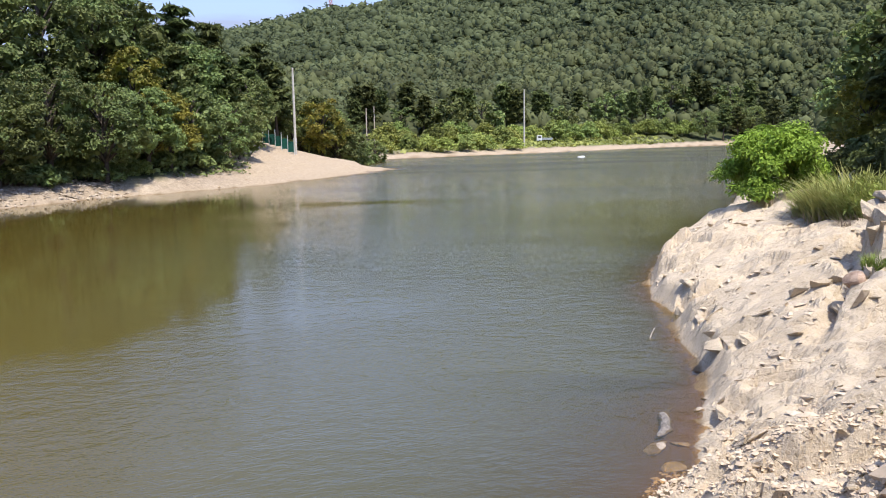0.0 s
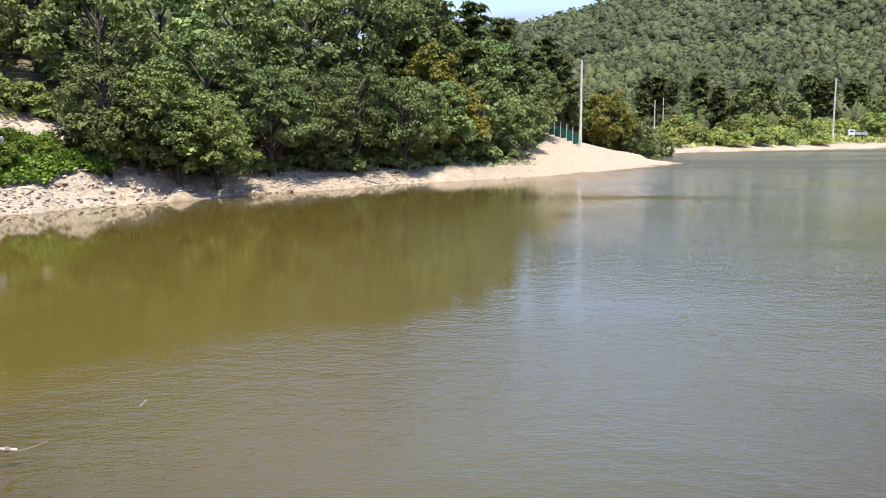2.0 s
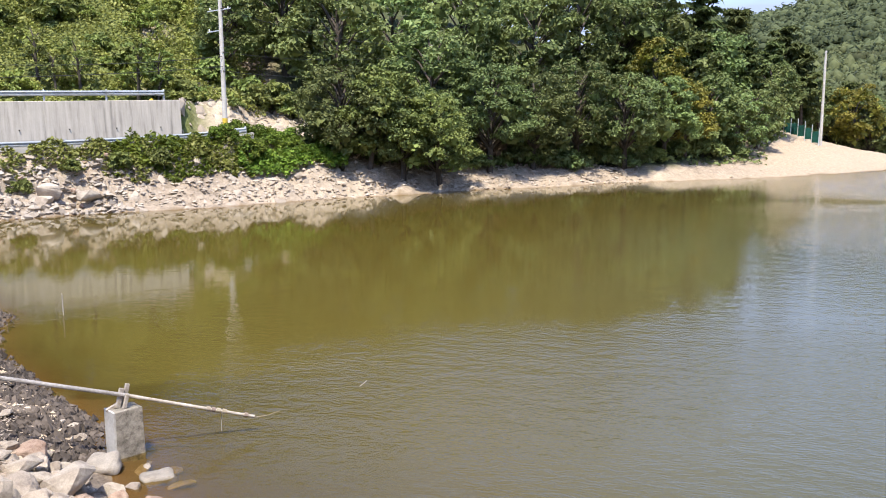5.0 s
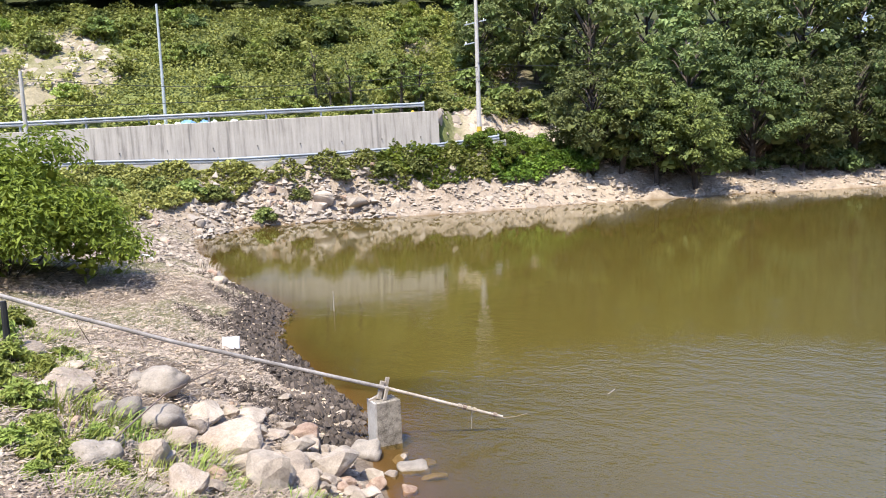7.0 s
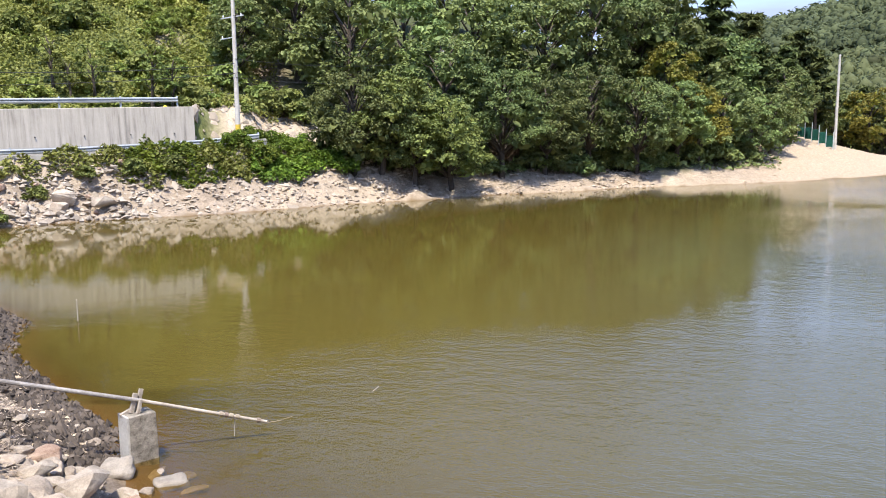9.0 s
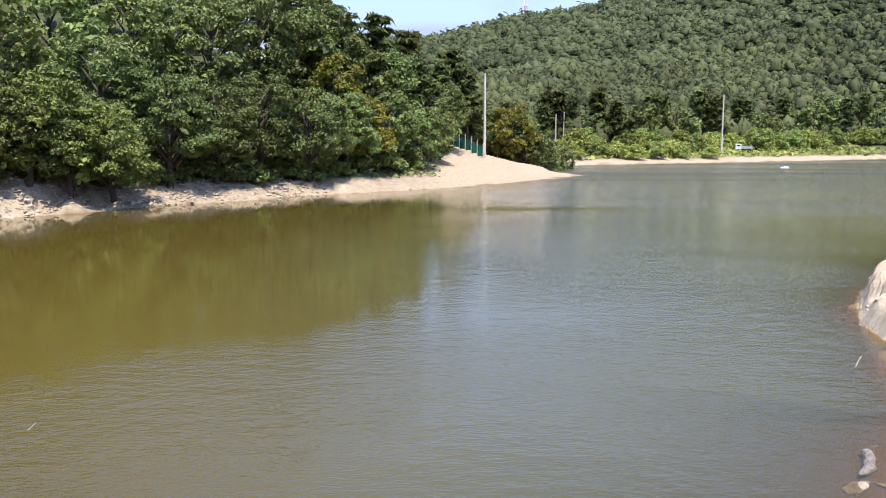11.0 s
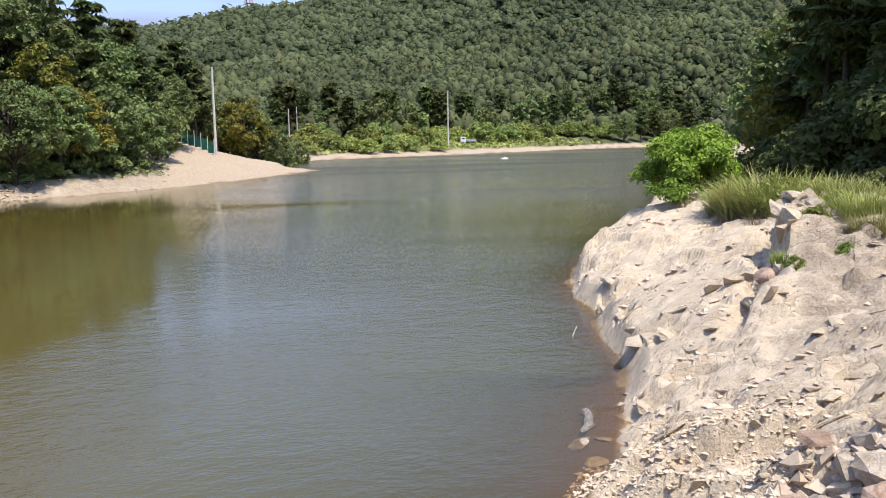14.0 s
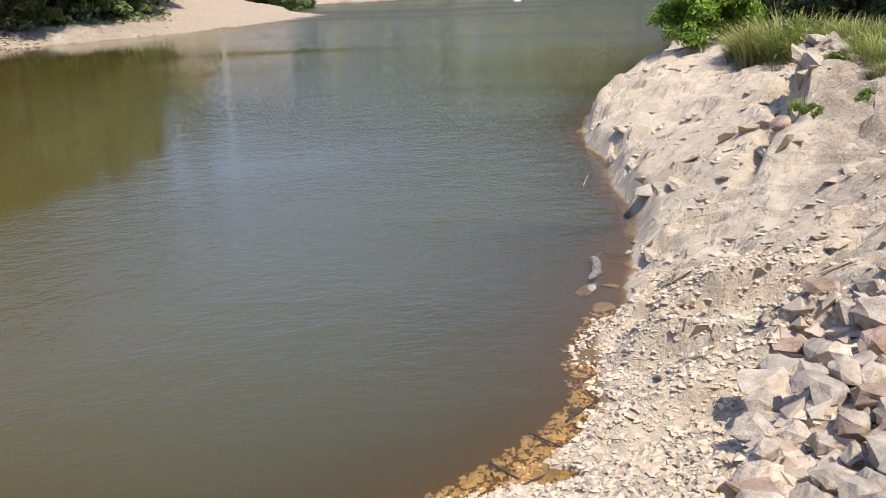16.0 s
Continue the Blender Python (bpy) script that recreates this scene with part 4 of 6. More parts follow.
# undergrowth along the foot of the wood
shrub = bush(23, 2.6, 4.2, LEAF, 1000, 0.28, "dark green shrub in the undergrowth of the bank", 1.8, 12, "shrub")
shrub_light = bush(24, 2.4, 3.6, LEAF_LIGHT, 1000, 0.28, "light green shrub on the bank", 1.8, 12, "shrub")
shrub_dry = bush(25, 2.6, 3.2, DRY, 900, 0.26, "dry brown shrub among green trees", 2.4, 10, "shrub")
for k in range(44):
    az = -25.8 + 28.0 * (k + 0.5) / 44
    back = 3.7 + 1.8 * rng.random() + (2.2 if az > -3 else 0)
    plant_tree(shrub if k % 7 else shrub_light, az, shore_at(az, back), k, 0.65 + 0.5 * rng.random())
for az, back, s in ((-14.8, 5.0, 1.1), (-13.6, 6.5, 1.2), (-33.2, 6.0, 0.6)):
    plant_tree(shrub_dry, az, shore_at(az, back), int(az), s)

# bushes of the far shore
far_bush = bush(26, 5.6, 7.5, VINE, 1500, 0.38, "round bright green bush on the far beach", 1.5, 14)
far_shrub = bush(28, 5.2, 7.0, LEAF_LIGHT, 1300, 0.38, "round dark green shrub on the far beach", 1.5, 12, "shrub")
far_tree = tree(42, 11.0, 8.0, LEAF, 1000, 0.55, "broadleaf tree at the foot of the mountain", low=0.25, lobes=16)
far_pine = pine(43, 13.0, 6.5, 900, 0.66, "tall pine at the foot of the mountain")
far_list = [(13.2, 7, 0.7), (15.0, 9, 0.75), (16.4, 8, 0.8), (17.6, 5, 0.72), (19.0, 5, 0.78), (19.9, 8, 0.85), (20.6, 6, 0.7), (22.4, 5, 0.68),
            (18.3, 16, 0.95), (21.6, 15, 0.9), (23.8, 18, 0.9), (25.6, 16, 1.1), (27.0, 22, 0.95), (28.4, 20, 1.1), (29.8, 22, 1.05), (31.3, 20, 1.15),
            (32.8, 19, 1.1), (34.2, 14, 1.2), (26.2, 12, 0.4), (33.4, 10, 0.45), (30.0, 13, 0.35)]
for k, (az, back, s) in enumerate(far_list):
    plant_tree(far_shrub if k % 5 in (1, 4) else far_bush, az, shore_at(az, back, 60), k, 1.05 * s)
for k in range(24):
    az = 13.0 + 22.5 * (k + rng.random()) / 24
    plant_tree(far_bush if rng.random() < 0.45 else far_shrub, az, shore_at(az, 15 + 11 * rng.random(), 60), k, 0.75 + 0.45 * rng.random())
for k in range(34):
    az = 10.5 + 27.5 * (k + rng.random()) / 34
    plant_tree(far_pine if rng.random() < 0.6 else far_tree, az, shore_at(az, 27 + 12 * rng.random(), 60), k, 0.85 + 0.4 * rng.random())
for k, (az, back, s) in enumerate([(35.3, 8, 0.9), (36.4, 6, 0.95), (37.3, 7, 0.9), (38.2, 9, 1.0), (39.4, 9, 1.05), (40.6, 12, 1.0), (36.9, 18, 1.1), (38.9, 20, 1.1)]):
    plant_tree(pine_a if k % 3 else back_a, az, shore_at(az, back, 60), k, s)

# ---- the right bank's trees and bushes ----
# broadleaf trees at bearings 61 and 66 are unseen, added to shade this slope
for k, (src, az, dist, s) in enumerate([(pine_a, 47.8, 50, 0.8), (pine_a, 50.5, 43, 0.85), (pine_a, 55, 40, 0.9), (pine_a, 49.0, 47, 0.9), (pine_a, 52.5, 44, 0.9), (pine_a, 46.8, 56, 0.85), (back_a, 46.6, 62, 0.9), (back_b, 61, 33, 1.1), (back_a, 66, 34, 1.1), (back_b, 49.5, 56, 1.0),
                                        (back_a, 53, 52, 1.1), (back_a, 58, 45, 1.2), (back_b, 44.6, 74, 0.9), (tree_y, 45.0, 58, 0.55)]):
    plant_tree(src, az, dist, k, s)
# the dark needle colour stands in for the shadow lying on this slope
shade_shrub = bush(29, 2.6, 4.2, NEEDLE, 3400, 0.15, "shrub on the wooded slope, shade put into its dark leaves", 1.8, 14, "shrub")
for k, (az, dist, s) in enumerate([(46.2, 40, 1.0), (47.6, 36, 1.1), (49.3, 34, 1.2), (51.0, 33, 1.2), (52.6, 31, 1.2), (48.4, 41, 1.3), (50.4, 38, 1.4), (52.2, 36, 1.4), (54.5, 34, 1.5), (45.2, 46, 1.2), (46.8, 46, 1.5)]):
    plant_tree(shade_shrub, az, dist, k, s)
put(bush(21, 3.7, 4.3, LEAF_BUSH, 20000, 0.085, "bright green leafy bush on the rock edge"), 39.6, 38.5, 0.0, 1.16, 0.5)
put(bush(22, 4.4, 7.4, LEAF_BUSH, 34000, 0.066, "large feathery green bush on the bank", 2.6, 34), -65.0, 24.3, 0.0, 1.1, 0.75)

creeper = bush(27, 2.6, 4.4, LEAF_BUSH, 2600, 0.15, "thick green creeper mound hanging over the scarp", 1.5, 16, "creeper")
for k, (az, back, s) in enumerate([(-34.6, 5.0, 0.5), (-33.0, 4.6, 0.6), (-31.4, 4.4, 0.85), (-29.8, 4.2, 0.8), (-28.2, 4.3, 0.8), (-26.8, 4.6, 0.85), (-31.9, 6.2, 0.75), (-30.2, 6.4, 0.8), (-28.6, 6.4, 0.8), (-36.4, 5.4, 0.42)]):
    plant_tree(creeper, az, shore_at(az, back), k, s)

# ---- wall, road and rails ----
def wall_frame(s, off=0.0, z=0.0):
    """A place along the retaining wall: s metres to the right of its foot, off metres behind it."""
    a = radians(WALL_AZ)
    f = Vector((math.sin(a), math.cos(a), 0))
    t = Vector((math.cos(a), -math.sin(a), 0))
    return f * (WALL_DIST + off) + t * s + Vector((0, 0, z))


def az_of(p):
    return float(bearing(np.array([p.x]), np.array([p.y]))[0])


def crest(s):
    return float(wall_top(az_of(wall_frame(s)))) + 0.12


def build_wall():
    wall = tagged(new("retaining_wall"), "stained grey concrete retaining wall beside the road", "wall", kind="structure")
    cuts = np.linspace(-15.6, 20.4, 13)
    for s0, s1 in zip(cuts, cuts[1:]):
        bm = bmesh.new()
        rows = []
        for s in (s0 + 0.004, s1 - 0.004):
            t = crest(s)
            rows.append([bm.verts.new(wall_frame(s, o, z)) for o, z in ((-0.28, 2.6), (-0.05, t - 0.03), (-0.02, t), (1.0, t), (1.0, 2.6))])
        a, b = rows
        for k in range(5):
            bm.faces.new((a[k], b[k], b[(k + 1) % 5], a[(k + 1) % 5]))
        bm.faces.new(a)
        bm.faces.new(b[::-1])
        bmesh.ops.recalc_face_normals(bm, faces=bm.faces)
        part("panel", bm, CONCRETE, wall)
        bm = bmesh.new()
        p = wall_frame((s0 + s1) / 2, 0, 4.75 + 0.02 * s0)
        q = wall_frame((s0 + s1) / 2, -0.26, 4.75 + 0.02 * s0)
        rod(bm, p, q, 0.035, sides=8)
        part("weep_pipe", bm, RUBBER, wall, "dark drain pipe end")


def beam(bm, a, b, high=0.34):
    """One length of corrugated guardrail beam between two places at its top edge."""
    a, b = Vector(a), Vector(b)
    side = (b - a).cross(Vector((0, 0, 1))).normalized()
    prof = [(0.0, 0.0), (0.05, -0.03), (0.085, -0.07), (0.085, -0.11), (0.02, -0.155), (0.02, -0.185), (0.085, -0.23), (0.085, -0.27), (0.05, -0.31), (0.0, -high)]
    rows = []
    for p in (a, b):
        front = [bm.verts.new(p + side * o + Vector((0, 0, z))) for o, z in prof]
        back = [bm.verts.new(p + side * (o - 0.012) + Vector((0, 0, z))) for o, z in reversed(prof)]
        rows.append(front + back)
    n = len(rows[0])
    for k in range(n):
        bm.faces.new((rows[0][k], rows[1][k], rows[1][(k + 1) % n], rows[0][(k + 1) % n]))
    bm.faces.new(rows[0])
    bm.faces.new(rows[1][::-1])
    bmesh.ops.recalc_face_normals(bm, faces=bm.faces)


def guardrail(places, base, label):
    """Posts on the ground at each place, beams from post to post along their tops."""
    root = tagged(new("guardrail"), label, "guardrail")
    for p, foot in zip(places, base):
        bm = bmesh.new()
        rod(bm, (p.x, p.y, foot), (p.x, p.y, p.z + 0.02), 0.07, sides=12)
        bmesh.ops.create_uvsphere(bm, u_segments=12, v_segments=6, radius=0.07, matrix=Matrix.Translation((p.x, p.y, p.z + 0.02)))
        part("post", bm, STEEL, root)
    for a, b in zip(places, places[1:]):
        d = (b - a).normalized() * 0.005
        off = (b - a).cross(Vector((0, 0, 1))).normalized() * 0.075
        bm = bmesh.new()
        beam(bm, a + d + off, b - d + off)
        part("beam", bm, STEEL, root)
    return root


build_wall()
ups = [-15.7 + 3.9 * k for k in range(10)]
guardrail([wall_frame(s, 0.35, crest(s) + 0.68) for s in ups], [crest(s) - 0.1 for s in ups], "galvanised steel guardrail on top of the concrete wall")
lows = [-8.0 + 4.0 * k for k in range(9)]
low_p = [wall_frame(s, -3.0) for s in lows]
for p in low_p:
    p.z = float(lower_rail(az_of(p)))
guardrail(low_p, [height(p.x, p.y) - 0.2 for p in low_p], "galvanised steel guardrail along the lower road edge")
bm = bmesh.new()
rows = []
for s in np.linspace(-8, 24.5, 22):
    p, q = wall_frame(s, -3.25), wall_frame(s, -2.95)
    zt = float(lower_rail(az_of(p))) - 0.42
    rows.append([bm.verts.new(v) for v in ((p.x, p.y, zt - 1.0), (p.x, p.y, zt), (q.x, q.y, zt), (q.x, q.y, zt - 1.0))])
for a, b in zip(rows, rows[1:]):
    for k in range(4):
        bm.faces.new((a[k], b[k], b[(k + 1) % 4], a[(k + 1) % 4]))
bm.faces.new(rows[0])
bm.faces.new(rows[-1][::-1])
bmesh.ops.recalc_face_normals(bm, faces=bm.faces)
tagged(part("kerb", bm, POLE), "pale concrete kerb under the lower guardrail", "kerb", kind="structure")
bm = bmesh.new()
lo, hi = [], []
for s in np.linspace(-10, 24.8, 22):
    p, q = wall_frame(s, -2.95), wall_frame(s, -0.28)
    zr = float(lower_rail(az_of(p))) - 0.6
    lo.append(bm.verts.new((p.x, p.y, zr)))
    hi.append(bm.verts.new((q.x, q.y, zr + 0.04)))
for k in range(21):
    bm.faces.new((lo[k], lo[k + 1], hi[k + 1], hi[k]))
tagged(part("road", bm, ASPHALT), "narrow grey asphalt road below the wall", "road", kind="structure")


# ---- poles and cables ----
def utility_pole(az, dist, top, r, label, arms=(), base=None, band=False, name="utility_pole", mat=POLE, lean=(0, 0)):
    p = polar(az, dist)
    z = height(p.x, p.y) - 0.3 if base is None else base
    root = tagged(new(name), label, "pole")
    root.location = (p.x, p.y, z)
    bm = bmesh.new()
    rod(bm, (0, 0, 0), (lean[0], lean[1], top - z), r, r * 0.62, 14)
    part("shaft", bm, mat, root)
    side = Vector((math.cos(radians(az + 12)), -math.sin(radians(az + 12)), 0))
    for h, a, b in arms:
        bm = bmesh.new()
        c = Vector((0, 0, h - z))
        box(bm, (abs(b - a), 0.075, 0.075), Matrix.Translation(c + side * (a + b) / 2 + Vector((0, 0, 0.0))) @ Matrix.Rotation(radians(-az - 12), 4, "Z") @ Matrix.Rotation(radians(-9), 4, "Y"), 0.01)
        arm = part("crossarm", bm, STEEL, root)
        for f in (0.12, 0.88):
            bm = bmesh.new()
            q = c + side * (a + (b - a) * f) + Vector((0, 0, 0.04 + 0.16 * (f - 0.5)))
            rod(bm, q, q + Vector((0, 0, 0.16)), 0.05, 0.03, 8)
            part("insulator", bm, WHITE, arm, "white insulator")
    if band:
        bm = bmesh.new()
        rod(bm, (0, 0, 0.9), (0, 0, 1.5), r * 0.985, r * 0.96, 14)
        part("warning_band", bm, YELLOW, root, "yellow warning band")
    return root


YELLOW = grained("yellow_paint", (0.45, 0.30, 0.03), (0.62, 0.44, 0.06), 4.0, 0.6, 0.0)
SILVER = grained("silver_pole", (0.40, 0.43, 0.42), (0.55, 0.58, 0.57), 3.0, 0.5, 0.1, 0.002, 0.5, 0.2)
utility_pole(-32.75, 60.5, 16.0, 0.19, "tall concrete utility pole with two crossarms", [(13.2, -0.9, 0.75), (11.75, -0.95, 0.15)], 4.2, True)
utility_pole(-54.05, 63.0, 15.2, 0.13, "slim grey steel pole behind the guardrail", (), mat=SILVER)
utility_pole(-62.4, 54.5, 9.75, 0.16, "short grey concrete pole beside the wall")
utility_pole(-18.55, 74, 12.3, 0.12, "concrete utility pole half hidden by trees")
utility_pole(7.1, 113, 14.15, 0.2, "pale concrete pole on top of the sand bank", (), name="pale_pole")
utility_pole(23.1, 214, 16.3, 0.24, "slender concrete pole on the far shore")
utility_pole(12.05, shore_at(12.05, 14, 60), 11.0, 0.17, "short wooden pole among far bushes", mat=WOOD)
utility_pole(12.6, shore_at(12.6, 26, 60), 12.0, 0.16, "short wooden pole among far bushes", mat=WOOD)


def cable(a, b, sag, r=0.012, label="thin dark overhead cable"):
    a, b = Vector(a), Vector(b)
    side = (b - a).cross(Vector((0, 0, 1))).normalized()
    verts, n = [], 25
    for t in np.linspace(0, 1, n):
        p = a.lerp(b, t) - Vector((0, 0, 4 * sag * t * (1 - t)))
        verts += [p + side * r * math.cos(k * math.pi / 3) + Vector((0, 0, r * math.sin(k * math.pi / 3))) for k in range(6)]
    faces = [(6 * i + k, 6 * i + (k + 1) % 6, 6 * i + 6 + (k + 1) % 6, 6 * i + 6 + k) for i in range(n - 1) for k in range(6)]
    tagged(part_mesh("overhead_cable", mesh_of("overhead_cable", [v[:] for v in verts], faces, True), CABLE), label, "cable")


pole_c, pole_e, pole_f, pole_d = polar(-32.75, 60.3), polar(-54.05, 63), polar(-62.4, 54.5), polar(-18.55, 74)
for za, zb, sag in ((9.3, 7.7, 0.5), (10.0, 9.3, 0.9)):
    cable((pole_c.x, pole_c.y, za), (pole_f.x, pole_f.y, zb), sag, 0.022)
for za, zb, sag in ((10.3, 11.6, 0.6), (9.0, 10.2, 0.6), (13.3, 12.2, 0.7)):
    cable((pole_c.x, pole_c.y, za), (pole_d.x, pole_d.y, zb), sag, 0.018)
cable((pole_f.x, pole_f.y, 9.5), (pole_f.x - 30, pole_f.y - 14, 9.0), 0.4, 0.02)
cable((pole_f.x, pole_f.y, 7.8), (pole_f.x - 30, pole_f.y - 14, 7.6), 0.4, 0.02)


# ---- far tower ----
def lattice_tower(az, dist, base, high):
    root = tagged(new("lattice_tower"), "red and white lattice mast on the mountain ridge", "tower")
    p = polar(az, dist, base)
    root.location = p
    red = grained("red_paint", (0.45, 0.10, 0.07), (0.6, 0.18, 0.13), 1.0, 0.6, 0.0)
    n = 10
    for k in range(n):
        z0, z1 = high * k / n, high * (k + 1) / n
        w0, w1 = 2.6 * (1 - 0.6 * k / n), 2.6 * (1 - 0.6 * (k + 1) / n)
        bm = bmesh.new()
        for i in range(4):
            a0, a1 = math.pi / 2 * i + 0.6, math.pi / 2 * (i + 1) + 0.6
            c = [Vector((w * math.cos(a), w * math.sin(a), z)) for w, a, z in ((w0, a0, z0), (w1, a0, z1), (w0, a1, z0), (w1, a1, z1))]
            rod(bm, c[0], c[1], 0.22, sides=5)
            rod(bm, c[0], c[3], 0.14, sides=4)
            rod(bm, c[2], c[1], 0.14, sides=4)
            rod(bm, c[1], c[3], 0.14, sides=4)
        part("mast_section", bm, red if k % 2 else PAINT_WHITE, root)


lattice_tower(9.85, 850, height(*polar(9.85, 850).xy), 62)
# ---- stones ----
def stone_mesh(seed, angular=True, squash=0.7, worn=0):
    """One stone about a metre across: a hull with broken facets, or a water-worn lump."""
    r = np.random.default_rng(seed)
    bm = bmesh.new()
    if angular:
        for v in r.normal(size=(17, 3)):
            v = v / np.linalg.norm(v) * (0.42 + 0.14 * r.random())
            bm.verts.new((v[0] * 1.15, v[1] * 0.9, v[2] * squash))
        made = bmesh.ops.convex_hull(bm, input=bm.verts)
        bmesh.ops.delete(bm, geom=[g for g in made["geom_interior"] if isinstance(g, bmesh.types.BMVert)], context="VERTS")
        bmesh.ops.subdivide_edges(bm, edges=list(bm.edges), cuts=2, use_grid_fill=True)
        bmesh.ops.triangulate(bm, faces=list(bm.faces))
        for _ in range(worn):
            bmesh.ops.smooth_vert(bm, verts=list(bm.verts), factor=0.5, use_axis_x=True, use_axis_y=True, use_axis_z=True)
        for v in bm.verts:
            v.co *= 1 + 0.18 * noise.noise(v.co * 2.6 + Vector((seed, 0, 0))) + 0.10 * noise.noise(v.co * 6 + Vector((0, seed, 0)))
    else:
        bmesh.ops.create_icosphere(bm, subdivisions=3, radius=0.5)
        for v in bm.verts:
            n = noise.noise(v.co * 2.0 + Vector((seed * 3.1, 0, 0))) * 0.42 + noise.noise(v.co * 5 + Vector((0, seed, 0))) * 0.15
            v.co = Vector([math.copysign(abs(c * 2) ** 0.72 * 0.5, c) for c in v.co])
            v.co *= 1 + n
            v.co.z *= squash
        for f in bm.faces:
            f.smooth = True
    me = bpy.data.meshes.new("stone")
    bm.to_mesh(me)
    bm.free()
    return me


def stone_set(first, count, mats, angular, squash, worn=0):
    out = []
    for k in range(count):
        me = stone_mesh(first + k, angular, squash, worn)
        me.materials.append(mats[k % len(mats)])
        out.append(me)
    return out


ANGULAR = stone_set(100, 9, (ROCK, ROCK_GREY, ROCK_BROWN, ROCK, ROCK_GREY), True, 0.72, 1)
ROUND = stone_set(140, 5, (ROCK_DULL,), False, 0.6)
PILE = stone_set(180, 9, (ROCK_CREAM, ROCK_GREY, ROCK_CREAM, ROCK_BROWN, ROCK_CREAM), True, 0.66)
SLAB = stone_set(200, 6, (GROUND,), True, 0.55)
for me in SLAB:
    at = me.color_attributes.new("zone", "FLOAT_COLOR", "POINT")
    at.data.foreach_set("color", np.tile(np.array([1, 0, 0, 1], np.float32), len(me.vertices)))
FLAT = stone_set(160, 5, (ROCK, ROCK_GREY), True, 0.42, 1)


def boulder(me, az, dist, size, label, group, turn=None, sink=0.28, squash=1.0, tip=None):
    p = polar(az, dist)
    ob = tagged(new("boulder", me), label, "boulder", group)
    turn = rng.random() * 6.28 if turn is None else turn
    tip = (rng.random() - 0.5) * 0.7 if tip is None else tip
    z = max(height(p.x, p.y), -0.3)
    ob.matrix_basis = Matrix.Translation((p.x, p.y, z + size * (0.36 - sink))) @ Matrix.Rotation(turn, 4, "Z") @ Matrix.Rotation(tip, 4, "X") @ Matrix.Diagonal((size, size * (0.8 + 0.4 * rng.random()), size * squash, 1))
    return ob


# big stones on the near left bank
for me, az, dist, size in [(ROUND[0], -55.87, 10.8, 0.62), (ROUND[1], -58.3, 10.7, 0.48), (ROUND[2], -55.9, 12.1, 0.72), (ANGULAR[0], -51.2, 10.4, 1.0), (FLAT[0], -61.6, 11.4, 0.75),
                           (ANGULAR[1], -44.2, 10.8, 0.82), (ANGULAR[4], -48.8, 9.4, 0.85), (FLAT[1], -52.8, 11.5, 0.7), (ROUND[3], -41.75, 12.2, 0.48), (ROUND[1], -57.2, 12.2, 0.3),
                           (ROUND[4], -59.6, 10.6, 0.32), (FLAT[2], -54.9, 10.2, 0.55), (ANGULAR[5], -56.8, 9.3, 0.6), (ANGULAR[7], -52.3, 9.3, 0.45), (ROUND[0], -60.6, 8.9, 0.5),
                           (ANGULAR[2], -46.3, 12.2, 0.55), (FLAT[3], -49.8, 12.0, 0.6), (ANGULAR[3], -55.0, 8.6, 0.6), (FLAT[4], -63.9, 12.8, 0.6), (ANGULAR[0], -47.0, 10.4, 0.6)]:
    boulder(me, az, dist, size, "large pale weathered boulder on the grassy bank", "stones of the near bank", None, 0.2)
for k, (az, dist, size) in enumerate([(-52.6, 10.9, 0.42), (-50.2, 11.2, 0.5), (-49.6, 10.2, 0.55), (-48.2, 11.6, 0.4), (-47.6, 12.2, 0.36), (-46.8, 11.2, 0.5), (-45.6, 11.6, 0.42), (-45.2, 10.4, 0.45), (-46.2, 9.8, 0.5), (-47.8, 9.6, 0.45),
                                       (-50.8, 9.7, 0.5), (-43.4, 11.4, 0.3), (-53.9, 10.9, 0.45), (-49.0, 12.6, 0.3), (-51.4, 11.9, 0.35), (-53.2, 8.9, 0.4)]):
    boulder((ANGULAR[0], ANGULAR[1], ANGULAR[3], FLAT[0])[k % 4], az, dist, size, "pale angular boulder between grass tufts", "stones of the near bank", None, 0.2)
for k in range(110):
    az = -63 + 20.5 * rng.random() ** 0.7
    dist = 8.2 + 5.2 * rng.random() ** 1.1 + max(0, (az + 52)) * 0.12
    boulder((ANGULAR + FLAT)[k % 14], az, dist, 0.1 + 0.28 * rng.random() ** 2.0, "pale angular stone on the bank", "stones of the near bank", None, 0.22)
for k in range(46):
    az = -46.5 + 5.6 * rng.random()
    dist = 8.6 + 3.3 * rng.random()
    if float(shore_distance(*(np.array([c]) for c in polar(az, dist).xy))[0]) > 0.05:
        boulder((ANGULAR + FLAT)[k % 14], az, dist, 0.12 + 0.3 * rng.random() ** 1.6, "pale angular stone at the water's edge", "stones of the near bank", None, 0.22)
# rubble under the road
boulder(ANGULAR[4], -44.1, 52.9, 1.6, "big pale boulder on the rubble slope", "rubble of the far bank", 0.5, 0.0)
boulder(ANGULAR[3], -44.3, 52.2, 1.3, "big grey boulder on the rubble slope", "rubble of the far bank", 1.5, 0.1)
boulder(ANGULAR[1], -41.6, 53.0, 1.5, "big brown boulder on the rubble slope", "rubble of the far bank", 0.9, 0.1)
for k in range(64):
    az = -52.5 + 12.5 * rng.random() ** 0.9
    dist = shore_at(az, 0.2 + 4.2 * rng.random() ** 1.3)
    boulder((ANGULAR + FLAT[:2])[k % 11], az, dist, 0.35 + 0.5 * rng.random() ** 1.6, "pale broken rock on the rubble slope", "rubble of the far bank", None, 0.1)
